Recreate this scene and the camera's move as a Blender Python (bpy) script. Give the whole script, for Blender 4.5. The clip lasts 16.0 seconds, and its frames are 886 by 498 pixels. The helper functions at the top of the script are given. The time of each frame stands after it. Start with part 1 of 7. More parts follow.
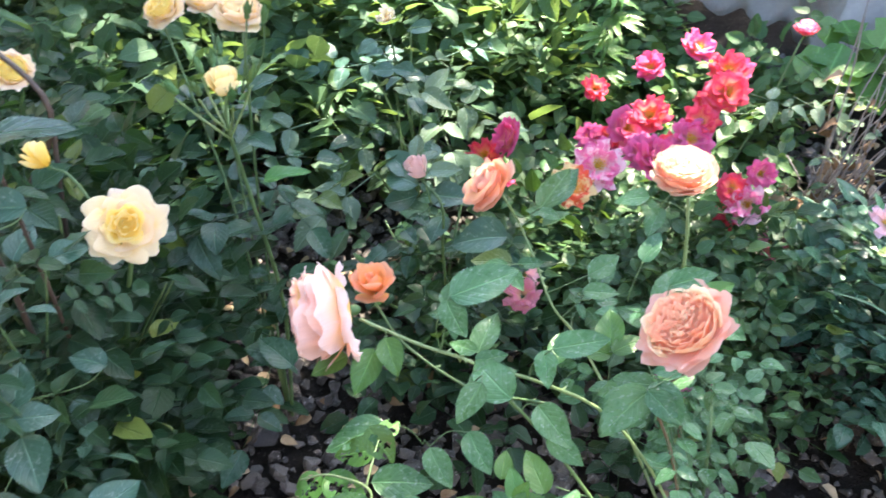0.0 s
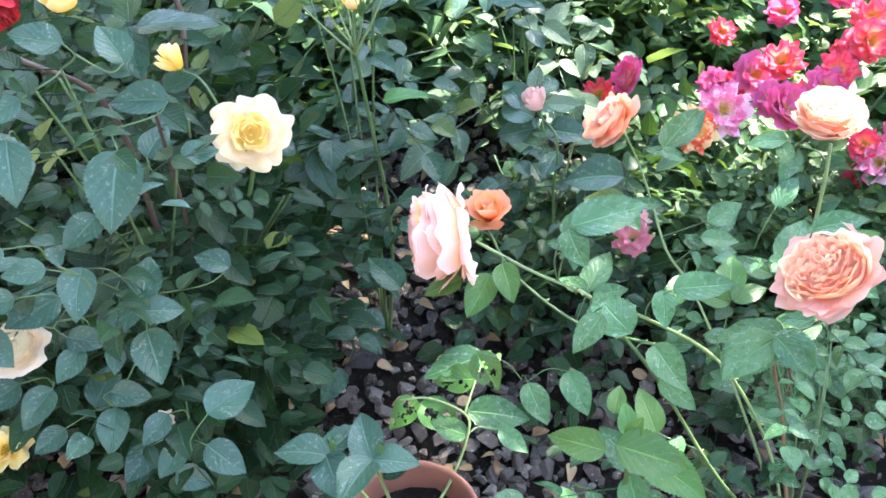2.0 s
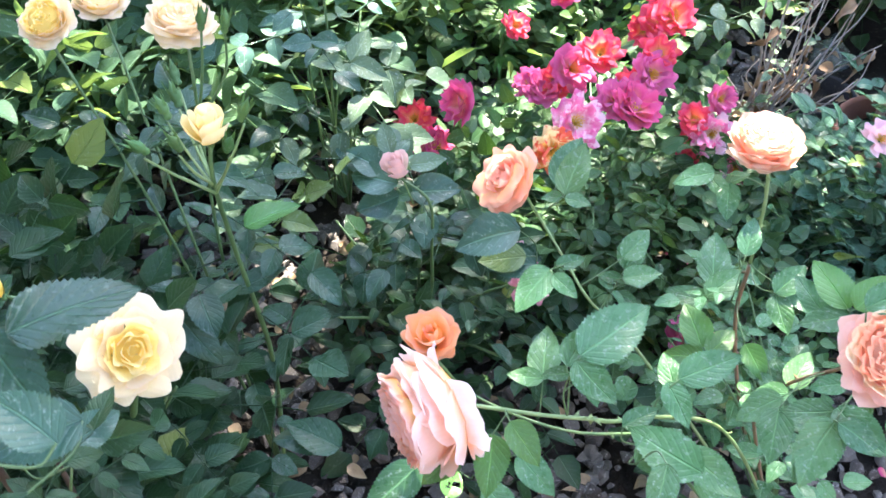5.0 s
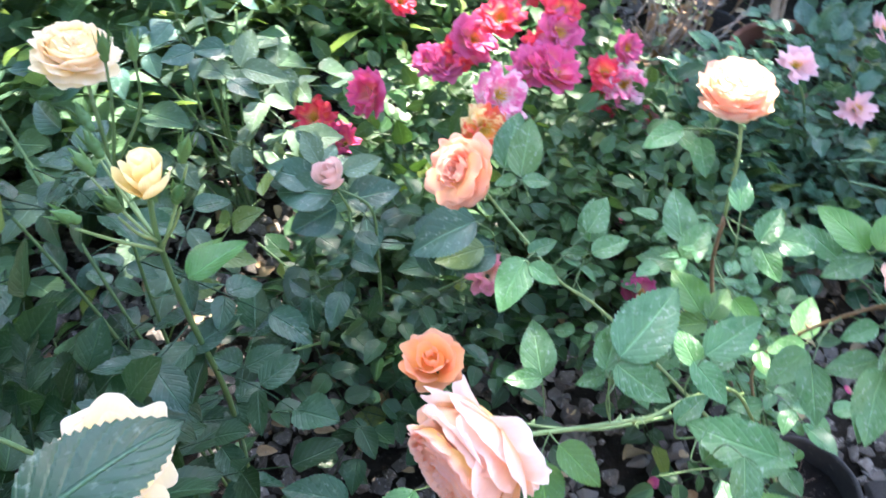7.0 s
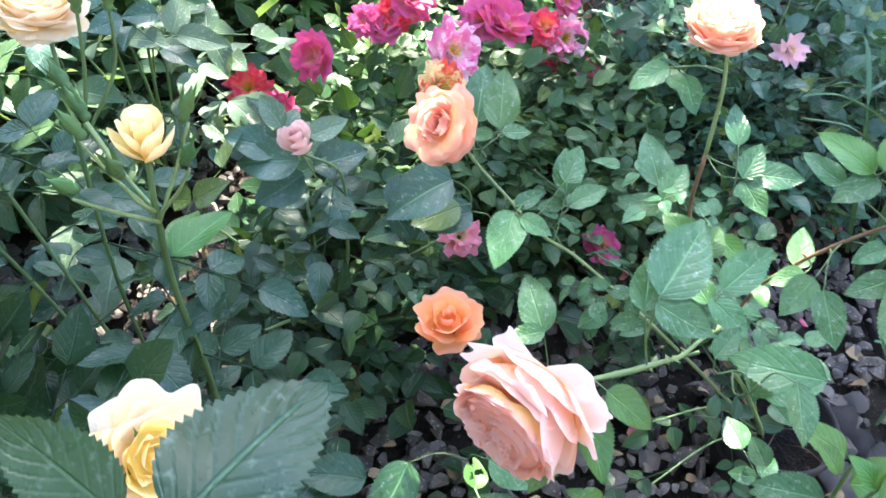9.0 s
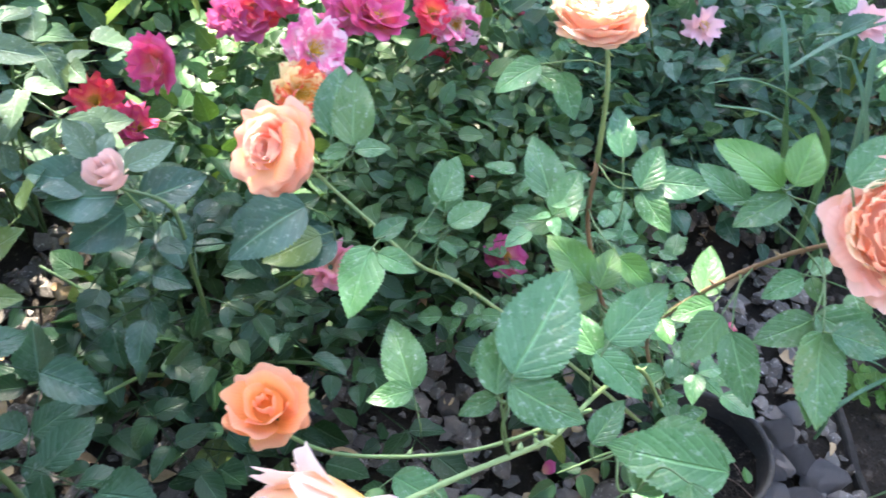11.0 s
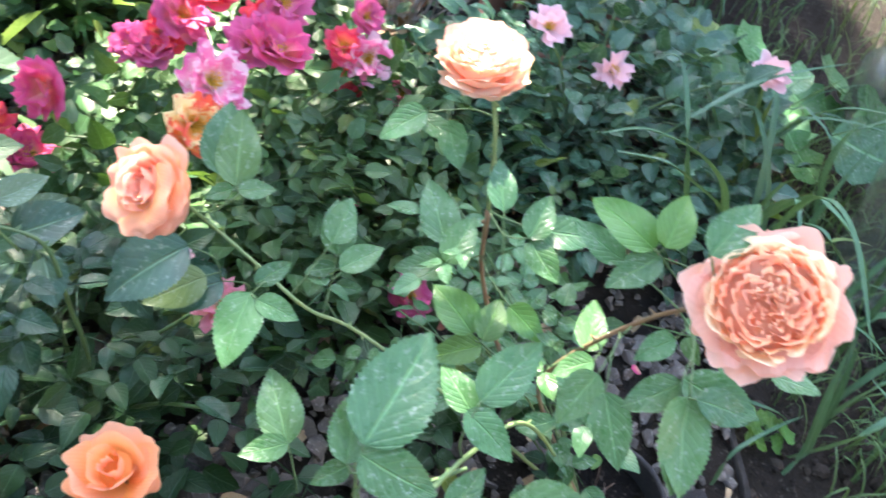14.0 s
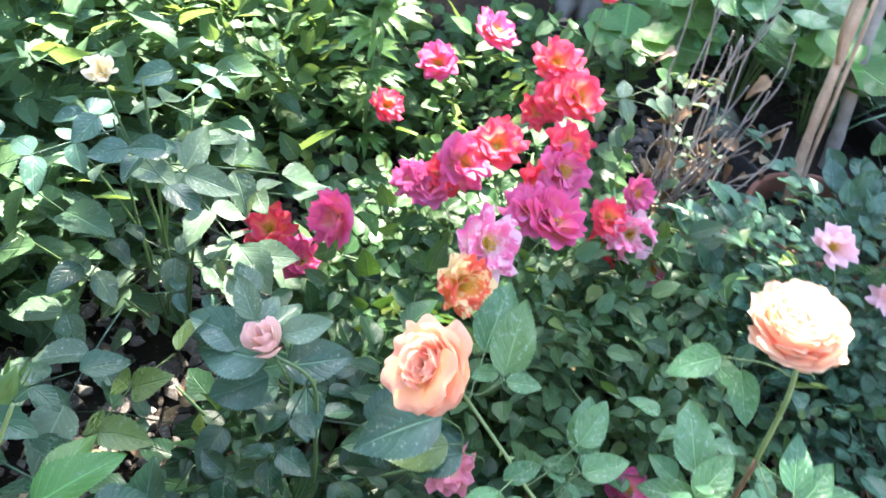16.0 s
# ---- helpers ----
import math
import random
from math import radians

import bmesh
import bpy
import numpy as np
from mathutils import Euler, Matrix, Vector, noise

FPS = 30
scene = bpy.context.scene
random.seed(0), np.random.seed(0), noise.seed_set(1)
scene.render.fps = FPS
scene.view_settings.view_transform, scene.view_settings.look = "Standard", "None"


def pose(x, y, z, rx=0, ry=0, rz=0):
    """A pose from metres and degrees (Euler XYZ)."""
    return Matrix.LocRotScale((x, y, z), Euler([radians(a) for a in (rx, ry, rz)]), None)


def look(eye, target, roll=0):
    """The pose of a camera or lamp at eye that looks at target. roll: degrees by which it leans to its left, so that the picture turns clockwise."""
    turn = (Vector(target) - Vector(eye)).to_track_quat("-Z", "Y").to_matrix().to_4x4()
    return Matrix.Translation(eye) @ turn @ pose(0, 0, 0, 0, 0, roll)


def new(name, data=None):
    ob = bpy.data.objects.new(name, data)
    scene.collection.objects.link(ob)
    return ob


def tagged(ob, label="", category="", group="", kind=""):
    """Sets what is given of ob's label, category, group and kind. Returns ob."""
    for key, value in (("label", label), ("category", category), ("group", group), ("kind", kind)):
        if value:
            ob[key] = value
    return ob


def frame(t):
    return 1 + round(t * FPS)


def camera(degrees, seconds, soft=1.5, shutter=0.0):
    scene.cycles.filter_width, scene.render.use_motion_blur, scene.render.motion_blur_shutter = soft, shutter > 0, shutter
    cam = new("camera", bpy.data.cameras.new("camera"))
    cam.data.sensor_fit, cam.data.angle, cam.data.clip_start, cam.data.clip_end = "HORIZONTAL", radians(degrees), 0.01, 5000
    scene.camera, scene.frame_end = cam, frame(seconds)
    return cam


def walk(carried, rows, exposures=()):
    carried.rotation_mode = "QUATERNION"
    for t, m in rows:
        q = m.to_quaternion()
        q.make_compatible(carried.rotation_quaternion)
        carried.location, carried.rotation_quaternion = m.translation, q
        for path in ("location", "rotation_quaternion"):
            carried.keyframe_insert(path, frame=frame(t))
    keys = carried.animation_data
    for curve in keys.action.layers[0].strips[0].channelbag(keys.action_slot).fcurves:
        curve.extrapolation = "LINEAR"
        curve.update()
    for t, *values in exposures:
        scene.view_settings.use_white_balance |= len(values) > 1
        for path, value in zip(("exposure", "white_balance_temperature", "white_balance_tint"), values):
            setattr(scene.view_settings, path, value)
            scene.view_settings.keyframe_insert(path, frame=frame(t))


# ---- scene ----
cam = camera(56.35, 16.0, soft=1.6, shutter=0.4)
walk(cam, [
    (0, look((0.0000, 0.0000, 1.2733), (0.0000, 0.7753, 0.6416), 0.40)),
    (0.5, look((-0.0270, -0.0120, 1.2662), (-0.0789, 0.7506, 0.6214), -0.08)),
    (1, look((-0.0494, -0.0241, 1.2612), (-0.1407, 0.7267, 0.6070), -0.43)),
    (1.5, look((-0.0542, -0.0276, 1.2519), (-0.1556, 0.7134, 0.5880), 0.04)),
    (2, look((-0.0412, -0.0080, 1.2401), (-0.1396, 0.7206, 0.5624), -0.42)),
    (2.5, look((-0.0464, 0.0110, 1.2417), (-0.1142, 0.7380, 0.5585), 0.42)),
    (3, look((-0.0717, 0.0561, 1.2425), (-0.0988, 0.7805, 0.5536), 0.03)),
    (3.5, look((-0.1188, 0.1345, 1.2506), (-0.0619, 0.8488, 0.5531), 1.05)),
    (4, look((-0.1787, 0.1993, 1.2493), (-0.0389, 0.8886, 0.5385), 2.05)),
    (4.2, look((-0.2089, 0.2149, 1.2524), (-0.0409, 0.8982, 0.5419), 2.26)),
    (6.3, look((-0.2725, 0.3776, 1.2346), (-0.0258, 1.0390, 0.5263), 0.79)),
    (6.5, look((-0.2776, 0.3878, 1.2307), (-0.0113, 1.0373, 0.5184), 0.89)),
    (7, look((-0.3271, 0.4149, 1.2065), (0.0187, 1.0065, 0.4782), 0.28)),
    (7.5, look((-0.3709, 0.4162, 1.1853), (0.0373, 0.9528, 0.4467), 1.05)),
    (8, look((-0.4082, 0.4208, 1.1662), (0.0334, 0.9343, 0.4305), 3.29)),
    (8.2, look((-0.4159, 0.4287, 1.1667), (0.0338, 0.9341, 0.4302), 3.88)),
    (10.3, look((-0.3246, 0.5574, 1.1113), (0.0971, 1.0647, 0.3597), 3.69)),
    (10.5, look((-0.2943, 0.5547, 1.1016), (0.1405, 1.0474, 0.3479), 3.77)),
    (11, look((-0.2285, 0.5316, 1.0824), (0.2403, 0.9881, 0.3261), 3.74)),
    (11.5, look((-0.1916, 0.5090, 1.0736), (0.2989, 0.9409, 0.3167), 4.03)),
    (12, look((-0.1416, 0.4868, 1.0673), (0.3632, 0.8910, 0.3045), 4.15)),
    (12.5, look((-0.1107, 0.4712, 1.0699), (0.4138, 0.8545, 0.3097), 5.40)),
    (13, look((-0.1087, 0.4662, 1.0759), (0.4394, 0.8447, 0.3300), 6.33)),
    (13.5, look((-0.1328, 0.4769, 1.0804), (0.4267, 0.8577, 0.3442), 8.42)),
    (14, look((-0.1687, 0.5188, 1.0884), (0.3652, 0.9398, 0.3552), 9.52)),
    (14.5, look((-0.2021, 0.5652, 1.0961), (0.2945, 1.0385, 0.3686), 9.45)),
    (15, look((-0.2337, 0.5989, 1.1078), (0.2455, 1.1264, 0.4063), 8.45)),
    (15.5, look((-0.2378, 0.6145, 1.1329), (0.2078, 1.1913, 0.4483), 7.81)),
    (16, look((-0.2022, 0.6370, 1.1469), (0.1979, 1.2592, 0.4740), 8.76)),
], exposures=[(0.0, 3.44, 6980, 12.5), (1.5, 3.79, 6780, 12.5), (2.5, 3.74, 6580, 12.5), (8.5, 3.69, 6580, 12.5), (12.5, 3.67, 6910, 12.5), (15.0, 3.67, 6910, 12.5), (16.0, 3.79, 6650, 12.0)])

# ---- light ----
SUN_AZ, SUN_EL = 38.0, 52.0        # degrees: from +y towards +x, above the horizon
sun_way = Vector((math.sin(radians(SUN_AZ)) * math.cos(radians(SUN_EL)),
                  math.cos(radians(SUN_AZ)) * math.cos(radians(SUN_EL)), math.sin(radians(SUN_EL))))
world = bpy.data.worlds.new("sky")
scene.world = world
world.use_nodes = True
wn = world.node_tree.nodes
wn.clear()
sky = wn.new("ShaderNodeTexSky")
sky.sky_type, sky.sun_disc = "NISHITA", False
sky.sun_elevation, sky.sun_rotation = radians(SUN_EL), radians(SUN_AZ)
bg = wn.new("ShaderNodeBackground")
bg.inputs["Strength"].default_value = 0.118
wout = wn.new("ShaderNodeOutputWorld")
world.node_tree.links.new(sky.outputs[0], bg.inputs["Color"])
world.node_tree.links.new(bg.outputs[0], wout.inputs["Surface"])
sun_data = bpy.data.lights.new("sun", "SUN")
sun_data.energy, sun_data.angle, sun_data.color = 5.0, radians(0.6), (1.0, 0.93, 0.80)
sun = new("sun", sun_data)
sun.matrix_world = look(sun_way * 10, (0, 0, 0))


# ---- materials ----
class Nodes:
    """Short forms for node trees."""

    def __init__(self, name):
        self.mat = bpy.data.materials.new(name)
        self.mat.use_nodes = True
        self.tree = self.mat.node_tree
        self.tree.nodes.clear()
        self.out = self.tree.nodes.new("ShaderNodeOutputMaterial")

    def add(self, kind, *links, **values):
        node = self.tree.nodes.new("ShaderNode" + kind)
        for key, value in values.items():
            key = key.replace("__", " ")
            if key == "operation":
                node.operation = value
            elif key == "data_type":
                node.data_type = value
            elif key == "blend_type":
                node.blend_type = value
            elif key == "clamp":
                node.clamp = value
            elif isinstance(value, bpy.types.NodeSocket):
                self.tree.links.new(value, node.inputs[key])
            else:
                node.inputs[key].default_value = value
        for n, value in enumerate(links):
            if isinstance(value, bpy.types.NodeSocket):
                self.tree.links.new(value, node.inputs[n])
            elif value is not None:
                node.inputs[n].default_value = value
        return node

    def math(self, op, a, b=0.0, c=0.0):
        return self.add("Math", a, b, c, operation=op).outputs[0]

    def ramp(self, value, lo, hi):
        return self.add("MapRange", value, lo, hi, 0.0, 1.0, clamp=True).outputs[0]

    def mix(self, fac, a, b, blend="MIX"):
        node = self.add("Mix", data_type="RGBA", blend_type=blend)
        for n, value in ((0, fac), (6, a), (7, b)):
            if isinstance(value, bpy.types.NodeSocket):
                self.tree.links.new(value, node.inputs[n])
            else:
                node.inputs[n].default_value = value if n == 0 else (*value, 1)
        return node.outputs[2]

    def noise(self, vector, scale, detail=3.0, rough=0.55):
        return self.add("TexNoise", Vector=vector, Scale=scale, Detail=detail, Roughness=rough).outputs["Fac"]

    def finish(self, shader):
        self.tree.links.new(shader, self.out.inputs["Surface"])
        return self.mat


def leaf_material(name, dark, light, through_colour, gloss=0.36, spots=0.0, island=False, thin=0.15, veins=1.0, hue=0.035, sheen=0.36):
    dark, light = (0.55 * dark[0], 0.60 * dark[1], 0.66 * dark[2]), (0.72 * light[0], 0.76 * light[1], 0.82 * light[2])
    n = Nodes(name)
    co = n.add("TexCoord")
    uv = n.add("SeparateXYZ", co.outputs["UV"])
    side = n.math("ABSOLUTE", n.math("SUBTRACT", uv.outputs[0], 0.5))
    mid = n.math("SUBTRACT", 1.0, n.ramp(side, 0.010, 0.036))
    rib = n.math("FRACT", n.math("MULTIPLY", n.math("SUBTRACT", uv.outputs[1], n.math("MULTIPLY", side, 0.75)), 7.0))
    rib = n.math("SUBTRACT", 1.0, n.ramp(n.math("ABSOLUTE", n.math("SUBTRACT", rib, 0.5)), 0.0, 0.22))
    vein = n.math("MAXIMUM", n.math("MULTIPLY", mid, 0.85), n.math("MULTIPLY", rib, 0.16))
    vein = n.math("MULTIPLY", vein, veins)
    rand = n.add("NewGeometry").outputs["Random Per Island"] if island else n.add("ObjectInfo").outputs["Random"]
    grain = n.noise(co.outputs["Object"], 55.0)
    fine = n.noise(co.outputs["Object"], 420.0, 2.0)
    tone = n.math("ADD", n.math("MULTIPLY", rand, 0.62), n.math("MULTIPLY", grain, 0.45))
    colour = n.mix(n.ramp(tone, 0.1, 0.95), dark, light)
    colour = n.mix(n.math("MULTIPLY", vein, 0.55), colour, tuple(min(1.0, c * 1.9 + 0.03) for c in light))
    turn = n.math("ADD", 0.5 - hue / 2, n.math("MULTIPLY", n.math("FRACT", n.math("MULTIPLY", rand, 7.31)), hue))
    colour = n.add("HueSaturation", Hue=turn, Saturation=1.0, Value=n.math("ADD", 0.82, n.math("MULTIPLY", fine, 0.36)), Color=colour).outputs[0]
    # sallow, ageing leaves here and there
    old = n.ramp(n.math("FRACT", n.math("MULTIPLY", rand, 13.7)), 0.972, 0.99)
    colour = n.mix(n.math("MULTIPLY", old, 0.7), colour, (0.16, 0.21, 0.04))
    rough = n.math("ADD", gloss - 0.08, n.math("MULTIPLY", grain, 0.2))
    if spots:
        blot = n.ramp(n.noise(co.outputs["Object"], 190.0, 3.0, 0.6), 0.56, 0.72)
        patch = n.ramp(n.noise(co.outputs["Object"], 38.0, 1.0), 0.36, 0.58)
        blot = n.math("MULTIPLY", n.math("MULTIPLY", blot, patch), spots)
        colour = n.mix(blot, colour, (0.42, 0.50, 0.42))
        rough = n.math("ADD", rough, n.math("MULTIPLY", blot, 0.25))
    bump = n.add("Bump", Strength=0.7, Distance=0.0022,
                 Height=n.math("ADD", n.math("ADD", n.math("MULTIPLY", mid, -0.7), n.math("MULTIPLY", rib, -0.15 * veins)), n.math("MULTIPLY", grain, 0.30))).outputs[0]
    body = n.add("BsdfPrincipled", Base__Color=colour, Roughness=rough, Normal=bump)
    body.inputs["Specular IOR Level"].default_value = sheen
    glow = n.add("BsdfTranslucent", Color=n.mix(0.6, colour, through_colour), Normal=bump).outputs[0]
    return n.finish(n.add("MixShader", thin, body.outputs[0], glow).outputs[0])


def petal_material(name, base, edge, back, spread=(0.15, 0.8), thin=0.48, blotch=0.0, blotch_colour=(0.8, 0.75, 0.6), island=False):
    """From base (claw) to edge (rim); back tints the rim unevenly."""
    n = Nodes(name)
    co = n.add("TexCoord")
    uv = n.add("SeparateXYZ", co.outputs["UV"])
    rand = n.add("NewGeometry").outputs["Random Per Island"] if island else n.add("ObjectInfo").outputs["Random"]
    soft = n.noise(co.outputs["Object"], 60.0)
    along = n.math("ADD", uv.outputs[1], n.math("MULTIPLY", n.math("SUBTRACT", soft, 0.5), 0.35))
    along = n.math("ADD", along, n.math("MULTIPLY", n.math("SUBTRACT", rand, 0.5), 0.25))
    colour = n.mix(n.ramp(along, *spread), base, edge)
    rim = n.ramp(n.math("ADD", uv.outputs[1], n.math("MULTIPLY", n.math("SUBTRACT", rand, 0.5), 0.5)), 0.7, 1.1)
    colour = n.mix(n.math("MULTIPLY", rim, 0.7), colour, back)
    streak = n.add("TexWave", Vector=n.add("CombineXYZ", uv.outputs[0], n.math("MULTIPLY", uv.outputs[1], 0.15)).outputs[0],
                   Scale=5.0, Distortion=2.0, Detail=2.0).outputs["Fac"]
    colour = n.mix(n.math("MULTIPLY", streak, 0.05), colour, tuple(c * 0.75 for c in edge))
    if blotch:
        patch = n.ramp(n.noise(co.outputs["Object"], 60.0, 3.0, 0.7), 0.55 - 0.09 * blotch, 0.60 - 0.07 * blotch)
        colour = n.mix(n.math("MULTIPLY", patch, blotch), colour, blotch_colour)
    bump = n.add("Bump", Strength=0.35, Distance=0.0008, Height=n.math("ADD", n.math("MULTIPLY", streak, 0.3), soft)).outputs[0]
    body = n.add("BsdfPrincipled", Base__Color=colour, Roughness=0.62, Normal=bump)
    body.inputs["Specular IOR Level"].default_value = 0.25
    body.inputs["Sheen Weight"].default_value = 0.15
    glow = n.add("BsdfTranslucent", Color=colour, Normal=bump).outputs[0]
    return n.finish(n.add("MixShader", thin, body.outputs[0], glow).outputs[0])


def rough_material(name, dark, light, scale, rough=0.85, bump=0.6, distance=0.004, fleck=None, random_by="object", metal=0.0, sheen=0.2):
    n = Nodes(name)
    co = n.add("TexCoord").outputs["Object"]
    big, small = n.noise(co, scale), n.noise(co, scale * 9.0, 4.0, 0.65)
    rand = n.add("NewGeometry").outputs["Random Per Island"] if random_by == "island" else n.add("ObjectInfo").outputs["Random"]
    tone = n.math("ADD", n.math("MULTIPLY", big, 0.6), n.math("ADD", n.math("MULTIPLY", small, 0.35), n.math("MULTIPLY", n.math("SUBTRACT", rand, 0.5), 0.45)))
    colour = n.mix(n.ramp(tone, 0.22, 0.75), dark, light)
    if fleck:
        colour = n.mix(n.ramp(n.noise(co, scale * 4.0, 3.0, 0.7), 0.6, 0.68), colour, fleck)
    relief = n.add("Bump", Strength=bump, Distance=distance, Height=n.math("ADD", big, n.math("MULTIPLY", small, 0.6))).outputs[0]
    body = n.add("BsdfPrincipled", Base__Color=colour, Roughness=rough, Metallic=metal, Normal=relief)
    body.inputs["Specular IOR Level"].default_value = sheen
    return n.finish(body.outputs[0])


def stem_material(name, low, high, scale=120.0, rough=0.5):
    n = Nodes(name)
    co = n.add("TexCoord").outputs["Object"]
    tone = n.math("ADD", n.math("MULTIPLY", n.noise(co, 14.0), 0.8), n.math("MULTIPLY", n.noise(co, scale), 0.35))
    colour = n.mix(n.ramp(tone, 0.35, 0.8), low, high)
    relief = n.add("Bump", Strength=0.4, Distance=0.001, Height=n.noise(co, scale * 3)).outputs[0]
    return n.finish(n.add("BsdfPrincipled", Base__Color=colour, Roughness=rough, Normal=relief).outputs[0])


M_LEAF_GLOSSY = leaf_material("glossy_blue_green_leaf", (0.014, 0.049, 0.028), (0.042, 0.104, 0.050), (0.16, 0.36, 0.04), 0.27, 0.22, sheen=0.3)
M_LEAF_MID = leaf_material("spotted_mid_green_leaf", (0.050, 0.150, 0.052), (0.130, 0.290, 0.105), (0.24, 0.46, 0.06), 0.27, 0.65)
M_LEAF_DUSTY = leaf_material("dusty_blue_green_leaf", (0.029, 0.090, 0.056), (0.086, 0.182, 0.114), (0.18, 0.38, 0.07), 0.30, 0.5, sheen=0.45)
M_LEAF_FRESH = leaf_material("fresh_yellow_green_leaf", (0.062, 0.175, 0.036), (0.140, 0.310, 0.066), (0.32, 0.5, 0.06), 0.34, 0.25, thin=0.26)
M_LEAF_SMALL = leaf_material("small_shrub_leaf", (0.024, 0.076, 0.026), (0.075, 0.165, 0.048), (0.24, 0.44, 0.05), 0.34, 0.25, sheen=0.3)
M_LEAF_SMALL_STUFF = leaf_material("low_shrub_leaf", (0.022, 0.068, 0.024), (0.066, 0.145, 0.045), (0.24, 0.44, 0.05), 0.36, 0.25, island=True, sheen=0.28)
M_LEAF_PALE_STUFF = leaf_material("small_dark_glossy_leaf", (0.030, 0.095, 0.052), (0.082, 0.180, 0.100), (0.20, 0.40, 0.08), 0.26, 0.15, island=True)
M_LEAF_BACK = leaf_material("back_bush_leaf", (0.040, 0.105, 0.052), (0.100, 0.200, 0.090), (0.30, 0.46, 0.08), 0.56, 0.4, island=True, thin=0.32, sheen=0.25)
# two darkened leaf copies: shade inside and under the bushes is put in their colour
M_LEAF_SHADE_STUFF = leaf_material("shade_dark_bush_leaf", (0.011, 0.038, 0.017), (0.033, 0.085, 0.032), (0.16, 0.36, 0.04), 0.32, 0.15, island=True, sheen=0.22)
M_LEAF_SHADE = leaf_material("shade_dark_rose_leaf", (0.011, 0.038, 0.017), (0.035, 0.090, 0.036), (0.16, 0.36, 0.04), 0.34, 0.12, sheen=0.22)
M_LEAF_BRIGHT = leaf_material("herb_leaf", (0.048, 0.125, 0.036), (0.115, 0.228, 0.066), (0.34, 0.50, 0.10), 0.45, 0.1, island=True, hue=0.05, thin=0.26)
M_LEAF_MILDEW = leaf_material("mildewed_leaf", (0.065, 0.13, 0.07), (0.18, 0.27, 0.155), (0.34, 0.46, 0.12), 0.5, 0.95, thin=0.26)
M_GRASS = leaf_material("grass_blade", (0.040, 0.120, 0.060), (0.110, 0.245, 0.125), (0.26, 0.42, 0.06), 0.42, 0.1, veins=0.35)
M_GRASS_STUFF = leaf_material("fine_grass", (0.045, 0.120, 0.040), (0.135, 0.255, 0.085), (0.3, 0.44, 0.06), 0.45, 0.0, island=True, veins=0.3)
M_CANOPY = leaf_material("tree_leaf", (0.03, 0.08, 0.02), (0.08, 0.16, 0.04), (0.2, 0.35, 0.04), 0.45, 0.0, island=True, veins=0.0)
M_PEACH = petal_material("coral_pink_petal", (0.98, 0.58, 0.18), (0.98, 0.51, 0.33), (0.98, 0.62, 0.47))
M_PEACH_IN = petal_material("coral_heart_petal", (1.0, 0.47, 0.30), (1.0, 0.62, 0.44), (1.0, 0.88, 0.66), thin=0.65, spread=(0.1, 0.75))
M_BLUSH_IN = petal_material("blush_heart_petal", (0.98, 0.50, 0.30), (0.97, 0.62, 0.50), (0.95, 0.72, 0.72), thin=0.5, spread=(0.2, 0.8))
M_CREAM_IN = petal_material("cream_heart_petal", (0.97, 0.44, 0.30), (0.97, 0.72, 0.54), (0.98, 0.88, 0.72), thin=0.5, spread=(0.3, 0.95))
M_APRICOT_IN = petal_material("apricot_heart_petal", (1.0, 0.50, 0.33), (1.0, 0.60, 0.46), (1.0, 0.70, 0.58), thin=0.62)
M_BLUSH = petal_material("blush_petal", (0.97, 0.64, 0.34), (0.97, 0.55, 0.43), (0.97, 0.66, 0.58))
M_BLUSH_PALE = petal_material("pale_blush_petal", (0.97, 0.68, 0.24), (0.97, 0.64, 0.48), (0.95, 0.76, 0.76), spread=(0.25, 0.8))
M_BLUSH_GUARD = petal_material("pale_pink_guard_petal", (0.96, 0.72, 0.22), (0.96, 0.72, 0.62), (0.94, 0.82, 0.84), spread=(0.15, 0.6))
M_RIM = petal_material("cream_rim_petal", (0.98, 0.58, 0.34), (0.98, 0.78, 0.54), (0.99, 0.87, 0.66))
M_CREAM_OUT = petal_material("cream_petal_with_pink_foot", (0.95, 0.50, 0.36), (0.96, 0.62, 0.45), (0.97, 0.78, 0.60), spread=(0.3, 0.9))
M_ORANGE = petal_material("orange_petal", (0.97, 0.54, 0.12), (0.97, 0.44, 0.22), (0.97, 0.55, 0.38))
M_CREAM = petal_material("cream_peach_petal", (0.93, 0.72, 0.42), (0.94, 0.68, 0.50), (0.94, 0.56, 0.46), thin=0.5)
M_YELLOW = petal_material("yellow_cream_petal", (0.95, 0.70, 0.14), (0.96, 0.80, 0.52), (0.96, 0.80, 0.68), spread=(0.1, 0.65))
M_YELLOW_IN = petal_material("deep_yellow_petal", (0.97, 0.68, 0.09), (0.97, 0.80, 0.30), (0.97, 0.87, 0.56), thin=0.5)
M_YELLOW_BUD = petal_material("apricot_yellow_petal", (0.97, 0.70, 0.22), (0.98, 0.82, 0.42), (0.98, 0.88, 0.58))
M_MAUVE = petal_material("dusky_pink_petal", (0.86, 0.62, 0.50), (0.80, 0.53, 0.48), (0.80, 0.56, 0.54))
M_MAGENTA = petal_material("magenta_petal", (0.92, 0.42, 0.34), (0.70, 0.065, 0.23), (0.76, 0.16, 0.36), island=True)
M_PURPLE = petal_material("violet_pink_petal", (0.88, 0.42, 0.44), (0.62, 0.085, 0.27), (0.70, 0.19, 0.38), island=True)
M_RED = petal_material("cherry_red_petal", (0.92, 0.40, 0.22), (0.74, 0.045, 0.11), (0.80, 0.14, 0.24), island=True)
